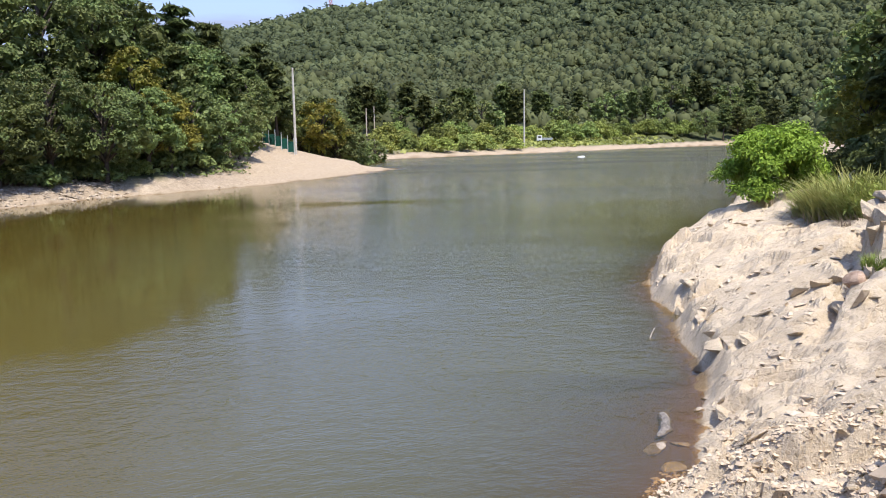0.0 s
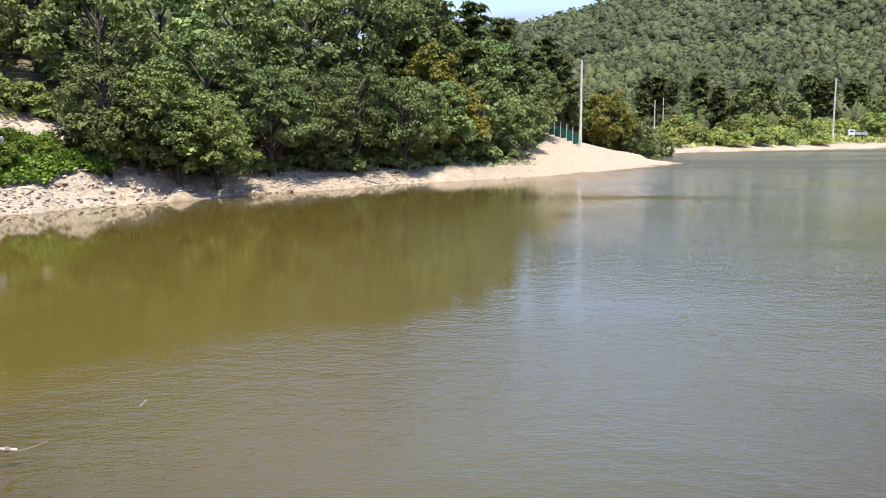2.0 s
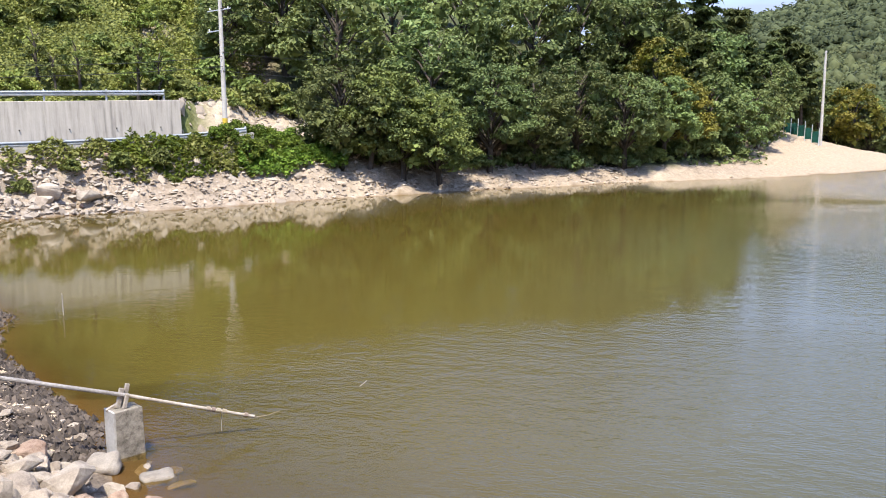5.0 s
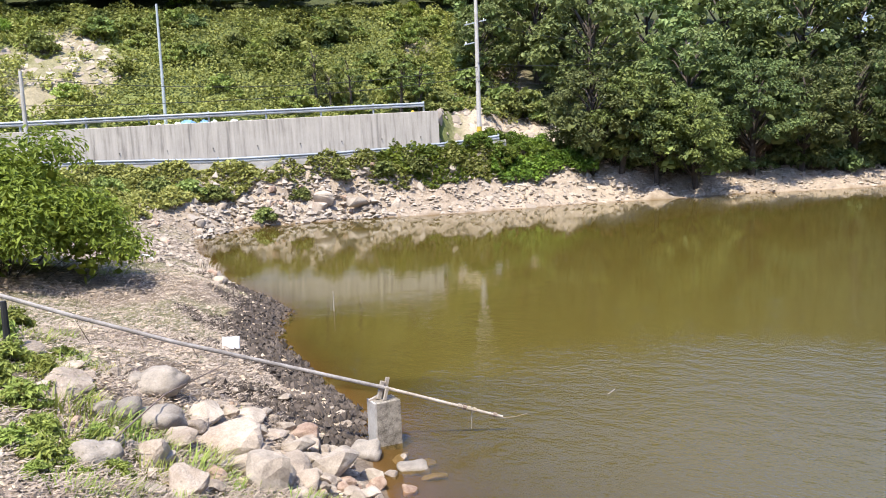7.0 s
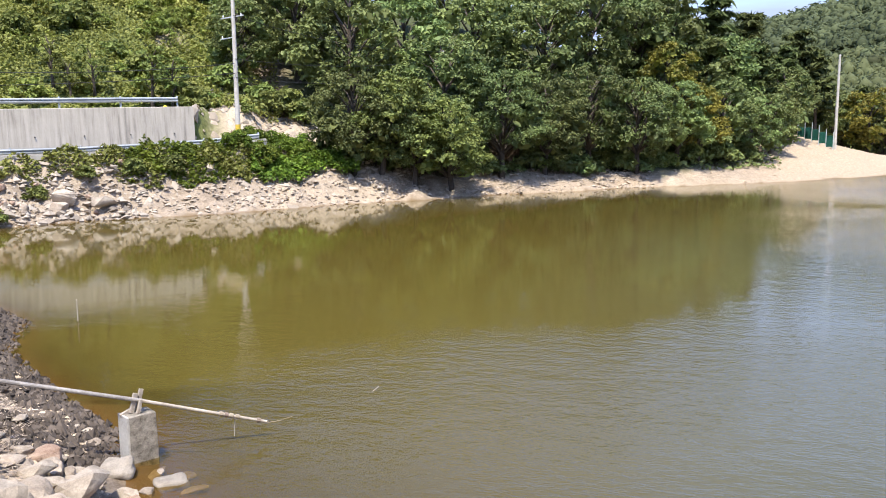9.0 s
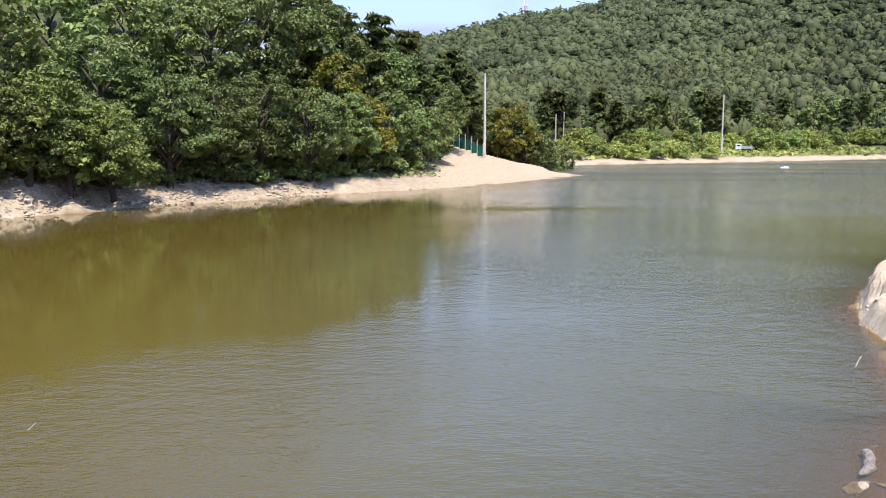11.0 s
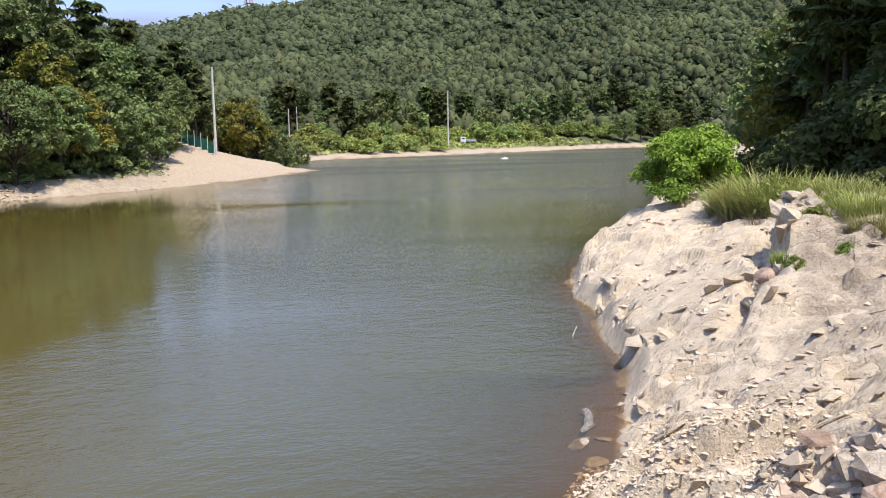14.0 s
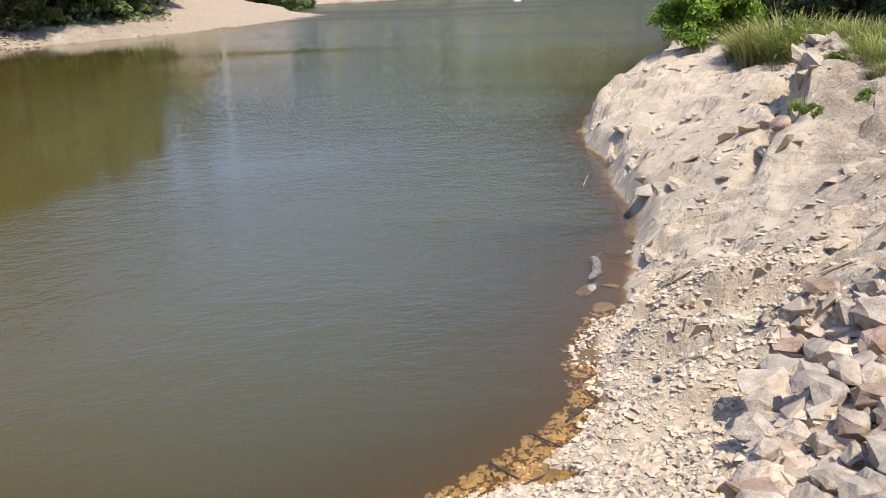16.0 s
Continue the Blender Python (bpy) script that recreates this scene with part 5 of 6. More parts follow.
for k in range(18):
    t = k / 17
    az = -56.0 + 4.6 * t + 1.4 * (rng.random() - 0.5)
    dist = 46 - 19 * t + 2.0 * rng.random()
    boulder(ANGULAR[k % 9], az, dist, 0.2 + 0.35 * rng.random(), "pale stone along the water's edge", "stones of the muddy shore", None, 0.2)
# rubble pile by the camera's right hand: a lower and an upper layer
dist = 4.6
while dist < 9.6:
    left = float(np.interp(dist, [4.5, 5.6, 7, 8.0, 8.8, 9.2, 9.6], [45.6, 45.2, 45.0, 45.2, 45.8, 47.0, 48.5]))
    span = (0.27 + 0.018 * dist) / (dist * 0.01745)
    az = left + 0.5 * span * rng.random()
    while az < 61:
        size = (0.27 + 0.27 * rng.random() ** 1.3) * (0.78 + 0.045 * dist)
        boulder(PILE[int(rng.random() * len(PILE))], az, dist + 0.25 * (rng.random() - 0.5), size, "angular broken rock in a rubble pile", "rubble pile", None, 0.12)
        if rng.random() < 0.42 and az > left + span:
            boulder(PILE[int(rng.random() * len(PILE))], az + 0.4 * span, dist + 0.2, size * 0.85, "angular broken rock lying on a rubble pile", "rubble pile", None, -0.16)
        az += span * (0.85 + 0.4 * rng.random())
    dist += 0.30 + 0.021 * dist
for az, dist, size, me in [(45.9, 23.6, 0.75, ANGULAR[2]), (46.9, 23.0, 0.6, ANGULAR[0]), (45.3, 18.5, 0.7, ANGULAR[4]), (46.4, 19.5, 0.6, ANGULAR[1]), (45.0, 16.4, 0.6, ANGULAR[7]), (47.6, 20.5, 0.7, ANGULAR[4]),
                           (48.3, 24.5, 0.6, ANGULAR[5]), (44.6, 21.5, 0.5, ANGULAR[8]), (46.2, 16.8, 0.6, ANGULAR[6]), (42.6, 33.5, 0.9, ROUND[3]), (45.8, 21.3, 0.6, ANGULAR[6])]:
    boulder(me, az, dist, size, "broken pale rock jutting from the bank", "rocks of the headland", None, 0.34)

# slabs with an undercut side towards the water
for k, (az, dist, size, tip) in enumerate([(34.2, 22.3, 0.95, 0.75), (34.6, 23.0, 0.8, 0.5), (36.7, 16.8, 1.0, 0.45), (37.6, 16.6, 0.9, 0.5), (38.6, 16.4, 0.7, 0.45), (34.7, 24.8, 0.7, 0.6), (36.2, 28.4, 0.8, 0.5), (44.3, 16.5, 1.0, 0.65), (45.0, 17.3, 1.2, 0.7),
                                            (45.9, 18.2, 1.1, 0.7), (45.5, 19.6, 1.1, 0.65), (45.4, 20.6, 1.0, 0.6), (46.4, 19.2, 1.3, 0.5), (46.6, 21.4, 1.2, 0.5), (40.3, 14.2, 0.7, 0.45), (35.4, 19.4, 0.6, 0.6), (37.2, 13.7, 0.6, 0.5), (38.0, 21.0, 0.5, 0.5), (41.8, 24.0, 0.6, 0.5)]):
    boulder(SLAB[k % 6], az, dist, size * (0.75 if az > 43 else 0.85), "pale undercut rock slab rising from the bank", "rocks of the headland", radians(90 - az), 0.38, 0.8, tip)


def scatter(name, label, category, seed, count, make_az, make_dist, sizes, mat, flatten=0.6, rule=None):
    """Loose stones or clods too many to count, as one mesh of small hulls."""
    r = np.random.default_rng(seed)
    az = make_az(r, count)
    dist = make_dist(r, az)
    x, y = dist * np.sin(np.radians(az)), dist * np.cos(np.radians(az))
    if rule is not None:
        ok = rule(x, y, az, dist)
        x, y = x[ok], y[ok]
    n = len(x)
    z = ground_height(x, y)
    size = sizes[0] + (sizes[1] - sizes[0]) * r.random(n) ** 2.5
    base = np.array([(1, 0, 0), (-1, 0, 0), (0, 1, 0), (0, -1, 0), (0, 0, 1), (0, 0, -1)], float)
    tri = np.array([(0, 2, 4), (2, 1, 4), (1, 3, 4), (3, 0, 4), (2, 0, 5), (1, 2, 5), (3, 1, 5), (0, 3, 5)])
    v = base[None] * (0.5 + 0.6 * r.random((n, 6, 1))) + 0.25 * r.normal(size=(n, 6, 3))
    a = r.random(n) * 6.28
    c, s = np.cos(a)[:, None], np.sin(a)[:, None]
    v = np.stack([v[..., 0] * c - v[..., 1] * s, v[..., 0] * s + v[..., 1] * c, v[..., 2] * flatten], -1) * (size * 0.6)[:, None, None]
    v += np.stack([x, y, z + size * 0.05], -1)[:, None]
    f = (tri[None] + 6 * np.arange(n)[:, None, None]).reshape(-1, 3)
    return tagged(part_mesh(name, mesh_of(name, v.reshape(-1, 3), f), mat), label, category, kind="stuff")


def loose_material(name, dark, light):
    m, n, l, b = material(name, 0.92, 0.2)
    g = n.new("ShaderNodeNewGeometry")
    col = ramp_node(n, l, g.outputs["Random Per Island"], (0.0, dark), (1.0, light))
    col = mix_node(n, l, 0.35, col, ramp_node(n, l, noise_node(n, l, g.outputs["Position"], 14, 5), (0.3, dark), (0.7, light)))
    l.new(col, b.inputs["Base Color"])
    return m


GRAVEL = loose_material("gravel", (0.37, 0.28, 0.19), (0.66, 0.53, 0.385))
CHIPS = loose_material("rock_chips", (0.36, 0.28, 0.20), (0.60, 0.49, 0.37))
RUBBLE = loose_material("rubble_chips", (0.19, 0.155, 0.12), (0.46, 0.40, 0.33))
SCARP = loose_material("scarp_stones", (0.21, 0.17, 0.125), (0.50, 0.42, 0.33))
CLOD = loose_material("mud_clods", (0.028, 0.023, 0.019), (0.17, 0.135, 0.108))
PILE_CHIPS = loose_material("pile_chips", (0.30, 0.22, 0.155), (0.66, 0.55, 0.42))
land = lambda lo, hi: (lambda x, y, az, r: (shore_distance(x, y) > lo) & (shore_distance(x, y) < hi))
scatter("gravel", "loose pale gravel and rock chips on the bank", "gravel", 201, 21000, lambda r, n: 20 + 28 * r.random(n), lambda r, az: 4.2 + 7.6 * r.random(len(az)) ** 1.1, (0.012, 0.12), GRAVEL, 0.5, lambda x, y, az, r: land(-0.4, 6)(x, y, az, r) & (fbm(x * 0.7, y * 0.7, 3, 19) + 0.75 > 0.09 * (r - 5.5)))
scatter("pile_chips", "small broken stones filling the rubble pile", "rubble", 209, 2000, lambda r, n: 45.4 + 15 * r.random(n), lambda r, az: 4.4 + 5.2 * r.random(len(az)), (0.06, 0.3), PILE_CHIPS, 0.75)
scatter("rock_chips", "broken rock chips strewn on the headland", "gravel", 202, 3600, lambda r, n: 31 + 20 * r.random(n), lambda r, az: 11 + 22 * r.random(len(az)), (0.02, 0.2), CHIPS, 0.45, lambda x, y, az, r: land(0.2, 9)(x, y, az, r) & (fbm(x * 0.8, y * 0.8, 3, 29) > 0.08))
edge_az = np.arange(-54.0, 5.1, 0.5)
edge_r = np.array([shore_at(a, 0.0) for a in edge_az])
behind = lambda deep: (lambda r, az: np.interp(az, edge_az, edge_r) + deep * r.random(len(az)))
scatter("scarp_rubble", "broken stones on the low scarp below the road", "rubble", 203, 11000, lambda r, n: -50 + 46 * r.random(n) ** 1.2, behind(7.5), (0.05, 0.45), SCARP, 0.6, land(-0.1, 5.0))
scatter("bank_gravel", "small stones and soil crumbs on the near bank", "gravel", 204, 9000, lambda r, n: -66 + 25 * r.random(n), lambda r, az: 7.0 + 22 * r.random(len(az)) ** 1.4, (0.02, 0.13), GRAVEL, 0.55, land(0.3, 14))
scatter("corner_gravel", "brown gravel on the sloping corner of the lake", "gravel", 207, 7000, lambda r, n: -62 + 14 * r.random(n), lambda r, az: 28 + 24 * r.random(len(az)), (0.05, 0.3), SCARP, 0.6, land(0.1, 9))
scatter("mud_clods", "dark clods of dug mud along the shore", "mud", 205, 24000, lambda r, n: -56.5 + 16.0 * r.random(n), lambda r, az: 12.2 + 17 * r.random(len(az)) ** 1.1, (0.02, 0.17), CLOD, 1.1, lambda x, y, az, r: land(-0.1, 2.9)(x, y, az, r) & (shore_distance(x, y) + 2.4 * fbm(x * 0.8, y * 0.8, 4, 57) < 1.7))
scatter("beach_stones", "scattered stones along the sandy strand", "gravel", 206, 900, lambda r, n: -26 + 32 * r.random(n), lambda r, az: 52 + 45 * r.random(len(az)), (0.06, 0.4), GRAVEL, 0.5, land(0.0, 4.0))


def ledges(name, label, seed, count, az_range, dist_range, rule, sizes, mat, lift=0.0):
    """Slabs and blocks of bedrock standing a little out of the bank, as one mesh."""
    r = np.random.default_rng(seed)
    az = az_range[0] + (az_range[1] - az_range[0]) * r.random(count)
    dist = dist_range[0] * (dist_range[1] / dist_range[0]) ** r.random(count)
    x, y = dist * np.sin(np.radians(az)), dist * np.cos(np.radians(az))
    ok = rule(x, y, az, dist)
    x, y = x[ok], y[ok]
    z, zx, zy = ground_height(x, y), ground_height(x + 0.6, y), ground_height(x, y + 0.6)
    vs, fs, n = [], [], 0
    shapes = []
    for k in range(10):
        bm = bmesh.new()
        for v in r.normal(size=(11, 3)):
            v = v / np.linalg.norm(v) * (0.4 + 0.2 * r.random())
            bm.verts.new((v[0] * 1.3, v[1], v[2] * 0.26))
        made = bmesh.ops.convex_hull(bm, input=bm.verts)
        bmesh.ops.delete(bm, geom=[g for g in made["geom_interior"] if isinstance(g, bmesh.types.BMVert)], context="VERTS")
        bm.verts.index_update()
        shapes.append((np.array([v.co[:] for v in bm.verts]), np.array([[v.index for v in f.verts] for f in bm.faces])))
        bm.free()
    for k in range(len(x)):
        size = sizes[0] + (sizes[1] - sizes[0]) * r.random() ** 2.6
        v, f = shapes[k % 10]
        up = Vector((-(zx[k] - z[k]) / 0.6, -(zy[k] - z[k]) / 0.6, 1.0)).normalized()
        up = (up + Vector(r.normal(size=3)) * 0.09 + Vector((x[k], y[k], 0)).normalized() * lift).normalized()
        m = np.array(up.to_track_quat("Z", "Y").to_matrix() @ Matrix.Rotation(0.5 + 0.5 * r.normal(), 3, "Z"))
        vs.append((v * size) @ m.T + np.array([x[k], y[k], z[k] - size * (0.11 - 0.2 * lift)]))
        fs.append(f + n)
        n += len(v)
    me = mesh_of(name, np.concatenate(vs), np.concatenate(fs))
    at = me.color_attributes.new("zone", "FLOAT_COLOR", "POINT")
    at.data.foreach_set("color", np.tile(np.array([1, 0, 0, 1], np.float32), n))
    return tagged(part_mesh(name, me, mat), label, "rock", kind="stuff")


ledges("bedrock", "pale broken bedrock slabs and ledges of the bank", 211, 620, (30, 52), (9, 40), land(0.2, 8), (0.12, 0.6), GROUND, 0.13)
ledges("shore_rock", "broken rock along the low scarp", 212, 2200, (-50, -20), (46, 70), land(0.0, 4.6), (0.2, 1.3), SCARP)
ledges("cut_rock", "pale broken rock face beside the wall", 213, 1100, (-35.6, -25.8), (56, 72), lambda x, y, az, r: (behind_wall(x, y) > -0.5) & (behind_wall(x, y) < 9) & (shore_distance(x, y) > 5), (0.3, 1.3), SCARP)
ledges("slope_rock", "grey broken rock bare on the roadside slope", 214, 900, (-65, -55), (68, 84), lambda x, y, az, r: bare_patch(x, y) > 0.3, (0.3, 1.6), SCARP)
scatter("rubble_stones", "broken stones between the boulders of the far bank", "rubble", 208, 3000, lambda r, n: -53 + 14 * r.random(n), lambda r, az: 44 + 14 * r.random(len(az)), (0.15, 0.7), RUBBLE, 0.7, land(0.0, 4.6))

# ---- ground cover ----
def cover(name, label, category, seed, count, make_az, make_dist, rule, size, lift, mat, aspect=1.5, lump=0.5):
    """A blanket of leaves over the ground, heaped in mounds."""
    r = np.random.default_rng(seed)
    az = make_az(r, count)
    dist = make_dist(r, az)
    x, y = dist * np.sin(np.radians(az)), dist * np.cos(np.radians(az))
    ok = rule(x, y, az, dist)
    x, y = x[ok], y[ok]
    n = len(x)
    mound = np.clip(fbm(x * lump, y * lump, 3, seed) + 0.45, 0.02, 1.2)
    z = ground_height(x, y) + lift * mound * (0.35 + 0.65 * np.sqrt(r.random(n)))
    p = np.stack([x, y, z], -1)
    nrm = r.normal(size=(n, 3)) * 0.6 + np.array([0, -0.15, 0.9])
    nrm /= np.linalg.norm(nrm, axis=1, keepdims=True)
    t = np.cross(nrm, r.normal(size=(n, 3)))
    t /= np.linalg.norm(t, axis=1, keepdims=True)
    b = np.cross(nrm, t)
    s = size * (0.5 + 0.9 * r.random(n))[:, None]
    q = np.stack([p - t * s * aspect / 2, p - b * s * 0.5, p + t * s * aspect / 2, p + b * s * 0.5], 1).reshape(-1, 3)
    return tagged(part_mesh(name, mesh_of(name, q, quads(n)), mat), label, category, kind="stuff")


def slope_rule(x, y, az, r):
    wb = behind_wall(x, y)
    bare = fbm(x * 0.25, y * 0.25, 4, 51)
    rocky = np.maximum(1 - step(np.abs(az + 60.5), 2, 4), 1 - step(np.abs(az + 37.0), 0.6, 1.6))
    return (wb > np.where(az > -36, 3.6, 6)) & (wb < 27) & (bare < 0.36 + 0.12 * value_noise(x * 2, y * 2, 5) + 2 * (1 - rocky)) & (bare_patch(x, y) < 0.75 + 1.2 * value_noise(x * 1.6, y * 1.6, 6))


def verge_rule(x, y, az, r):
    d, wb = shore_distance(x, y), behind_wall(x, y)
    bare = fbm(x * 0.4, y * 0.4, 3, 15)
    return (d > 2.8 + 1.5 * bare) & (wb < -3.3) & (bare < 0.42)


def hedge_rule(x, y, az, r):
    d, wb = shore_distance(x, y), behind_wall(x, y)
    return (d > 2.6 + 0.9 * fbm(x * 0.5, y * 0.5, 2, 3)) & (wb < -3.3) & (d < 9)


cover("slope_vines", "green vines and weeds blanketing the roadside slope", "vines", 301, 110000, lambda r, n: -72 + 42 * r.random(n), lambda r, az: 62 + 34 * r.random(len(az)), slope_rule, 0.17, 1.5, VINE, 1.5, 0.4)
cover("slope_grass", "patches of tall yellowish grass on the roadside slope", "grass", 308, 40000, lambda r, n: -72 + 42 * r.random(n), lambda r, az: 62 + 34 * r.random(len(az)), lambda x, y, az, r: slope_rule(x, y, az, r) & (fbm(x * 0.3, y * 0.3, 3, 88) > 0.12), 0.22, 0.95, GRASS, 3.0)
cover("verge_weeds", "low green weeds along the road verge", "weeds", 302, 95000, lambda r, n: -66 + 34 * r.random(n), lambda r, az: 44 + 18 * r.random(len(az)), verge_rule, 0.18, 0.9, VINE, 1.6, 0.6)
cover("bank_ivy", "thick dark green creeper hanging over the scarp", "creeper", 303, 14000, lambda r, n: -40 + 9 * r.random(n), lambda r, az: 54 + 8 * r.random(len(az)), hedge_rule, 0.19, 1.1, LEAF_BUSH, 1.4, 0.45)
cover("bank_creeper", "thick mound of green creeper under the trees", "creeper", 307, 18000, lambda r, n: -32 + 7.5 * r.random(n), lambda r, az: 56 + 10 * r.random(len(az)), hedge_rule, 0.19, 1.7, LEAF_BUSH, 1.4, 0.35)
cover("forest_weeds", "dark green undergrowth on the wooded slope", "undergrowth", 304, 14000, lambda r, n: -25.6 + 29.6 * r.random(n), lambda r, az: 58 + 45 * r.random(len(az)), land(4.2, 20), 0.32, 0.9, LEAF)
cover("far_grass", "low green grass behind the far beach", "grass", 305, 16000, lambda r, n: 8 + 28 * r.random(n), lambda r, az: 150 + 130 * r.random(len(az)), land(6, 26), 0.8, 0.8, VINE)
# needle colour again, painting the slope's shadow into the scrub
cover("cliff_scrub", "scrub on the wooded slope, shade put into its leaf colour", "scrub", 306, 16000, lambda r, n: 44 + 12 * r.random(n), lambda r, az: 28 + 30 * r.random(len(az)), lambda x, y, az, r: shore_distance(x, y) > 6.5 + 0.6 * (49 - az), 0.2, 1.6, NEEDLE)


def straw_field(name, label, seed, count, az_range, r_range, rule, long, mat, up=0.15):
    """Dry stalks lying and standing on the ground."""
    r = np.random.default_rng(seed)
    az = az_range[0] + (az_range[1] - az_range[0]) * r.random(count)
    dist = r_range[0] + (r_range[1] - r_range[0]) * r.random(count)
    x, y = dist * np.sin(np.radians(az)), dist * np.cos(np.radians(az))
    ok = rule(x, y, az, dist)
    x, y = x[ok], y[ok]
    n = len(x)
    z = ground_height(x, y) + 0.03 + 0.05 * r.random(n)
    a = r.random(n) * 6.28
    ln = long * (0.4 + r.random(n))
    rise = up * r.random(n) ** 2 * ln
    d = np.stack([np.cos(a) * ln, np.sin(a) * ln, rise], -1)
    w = np.stack([-np.sin(a), np.cos(a), 0.4 * np.ones(n)], -1) * (0.004 + 0.006 * r.random(n))[:, None]
    p = np.stack([x, y, z], -1)
    q = np.stack([p - w, p + w, p + d + w * 0.4, p + d - w * 0.4], 1).reshape(-1, 3)
    return tagged(part_mesh(name, mesh_of(name, q, quads(n)), mat), label, "straw", kind="stuff")


straw_field("dry_straw", "dry pale stalks lying on the bank", 311, 46000, (-66, -44), (7, 30), land(1.2, 14), 0.10, STRAW, 0.35)
straw_field("standing_stalks", "dry upright stalks on the muddy bank", 312, 700, (-62, -48), (14, 28), land(2.0, 9), 0.3, STRAW, 1.6)


def grass_clump(seed, high, wide, blades, mat, label, name="grass_clump"):
    """A tuft of arching blades, each a tapering strip."""
    r = np.random.default_rng(seed)
    a, q = r.random(blades) * 6.28, wide * 0.5 * np.sqrt(r.random(blades))
    foot = np.stack([q * np.cos(a), q * np.sin(a), -0.08 * np.ones(blades)], -1)
    out = a + r.normal(size=blades) * 0.7
    ln = high * (0.3 + 0.85 * r.random(blades)) * (1 - 0.35 * (q / wide * 2) ** 2)
    lean = 0.25 + 0.65 * r.random(blades)
    w = (0.008 + 0.010 * r.random(blades)) * (high / 0.8) ** 0.5
    side = np.stack([-np.sin(out), np.cos(out), 0 * out], -1) * w[:, None]
    rows = []
    for t, k in ((0, 1.0), (0.4, 0.9), (0.75, 0.6), (1.0, 0.12)):
        c = foot + np.stack([np.cos(out) * ln * lean * t * t, np.sin(out) * ln * lean * t * t, ln * (t - 0.42 * lean * t * t)], -1)
        rows += [c - side * k, c + side * k]
    v = np.stack(rows, 1).reshape(-1, 3)
    f = np.array([(0, 1, 3, 2), (2, 3, 5, 4), (4, 5, 7, 6)])
    f = (f[None] + 8 * np.arange(blades)[:, None, None]).reshape(-1, 4)
    me = mesh_of(name, v, f)
    me.materials.append(mat)
    return tagged(new(name, me), label, "grass")


tall = grass_clump(31, 1.5, 1.9, 850, GRASS_DRY, "tall arching green grass tuft on the rocks")
plant_tree(tall, 43.4, 28.6, 0, 1.0)
for k, (az, dist, s) in enumerate([(44.8, 27.0, 0.8), (46.0, 26.6, 0.8), (44.3, 30.6, 1.0), (47.4, 26.0, 0.55), (48.6, 25.2, 0.5), (50.4, 25.0, 0.6), (41.8, 33.5, 0.45), (49.5, 28, 0.7), (41.3, 36.0, 0.5)]):
    plant_tree(tall, az, dist, k, s)
hummock = grass_clump(37, 1.7, 2.6, 1300, GRASS_DRY, "dense yellowish green grass clump on the rocks")
for k, (az, dist, s) in enumerate([(44.9, 28.2, 1.25), (46.7, 27.2, 1.1), (43.7, 29.6, 1.1), (45.8, 27.0, 0.9), (50.0, 20.5, 0.5), (51.6, 18.8, 0.5), (49.0, 22.5, 0.6), (52.4, 20.5, 0.7), (48.0, 24.8, 0.7), (51.0, 23.5, 0.8)]):
    plant_tree(hummock, az, dist, k, s)
dry_tuft = grass_clump(34, 0.8, 2.0, 500, STRAW, "dry straw-coloured grass tuft on the rocks")
for k, (az, dist, s) in enumerate([(42.6, 29.0, 1.0), (43.6, 27.8, 1.0), (41.6, 35.0, 1.0), (45.2, 25.8, 0.8)]):
    plant_tree(dry_tuft, az, dist, k, s)
tuft = grass_clump(32, 0.42, 0.8, 340, GRASS, "small green grass tuft between stones")
for k, (az, dist, s) in enumerate([(-51.0, 12.2, 0.7), (-52.5, 10.0, 1.0), (-54.0, 9.6, 1.1), (-55.5, 9.4, 1.2), (-57.0, 10.0, 1.0), (-58.8, 9.6, 1.1), (-60.0, 10.2, 1.2), (-61.5, 10.4, 1.3), (-63.0, 10.8, 1.4), (-64.0, 11.6, 1.3),
                                    (-62.0, 12.6, 1.1), (-60.4, 12.4, 0.9), (-54.8, 11.5, 0.7), (-46.5, 9.0, 0.9), (-44.8, 9.4, 0.7), (-48.0, 8.8, 1.0), (-57.5, 8.8, 1.1), (-53.2, 9.0, 1.0), (-50.6, 9.1, 0.8), (-62.6, 9.4, 1.4),
                                    (-59.4, 8.0, 0.8), (-61.0, 7.6, 0.9), (-56.0, 8.0, 0.8), (-63.0, 7.8, 1.0), (-58.0, 7.6, 0.7), (-63.8, 14.0, 1.2), (-62.2, 15.0, 1.0), (-58.5, 13.6, 0.7), (-53.8, 15.0, 0.6), (-58.0, 26.0, 1.2), (-59.0, 25.0, 1.2),
                                    (41.5, 13.0, 0.35), (47.0, 11.8, 0.5), (46.0, 17.5, 0.8), (48.5, 17.0, 0.8), (42.2, 19.5, 0.4)]):
    plant_tree(tuft, az, dist, k, s)
weed = bush(33, 0.8, 1.1, GRASS, 1200, 0.046, "leafy green weed on the near bank", 2.4, 12, "weed")
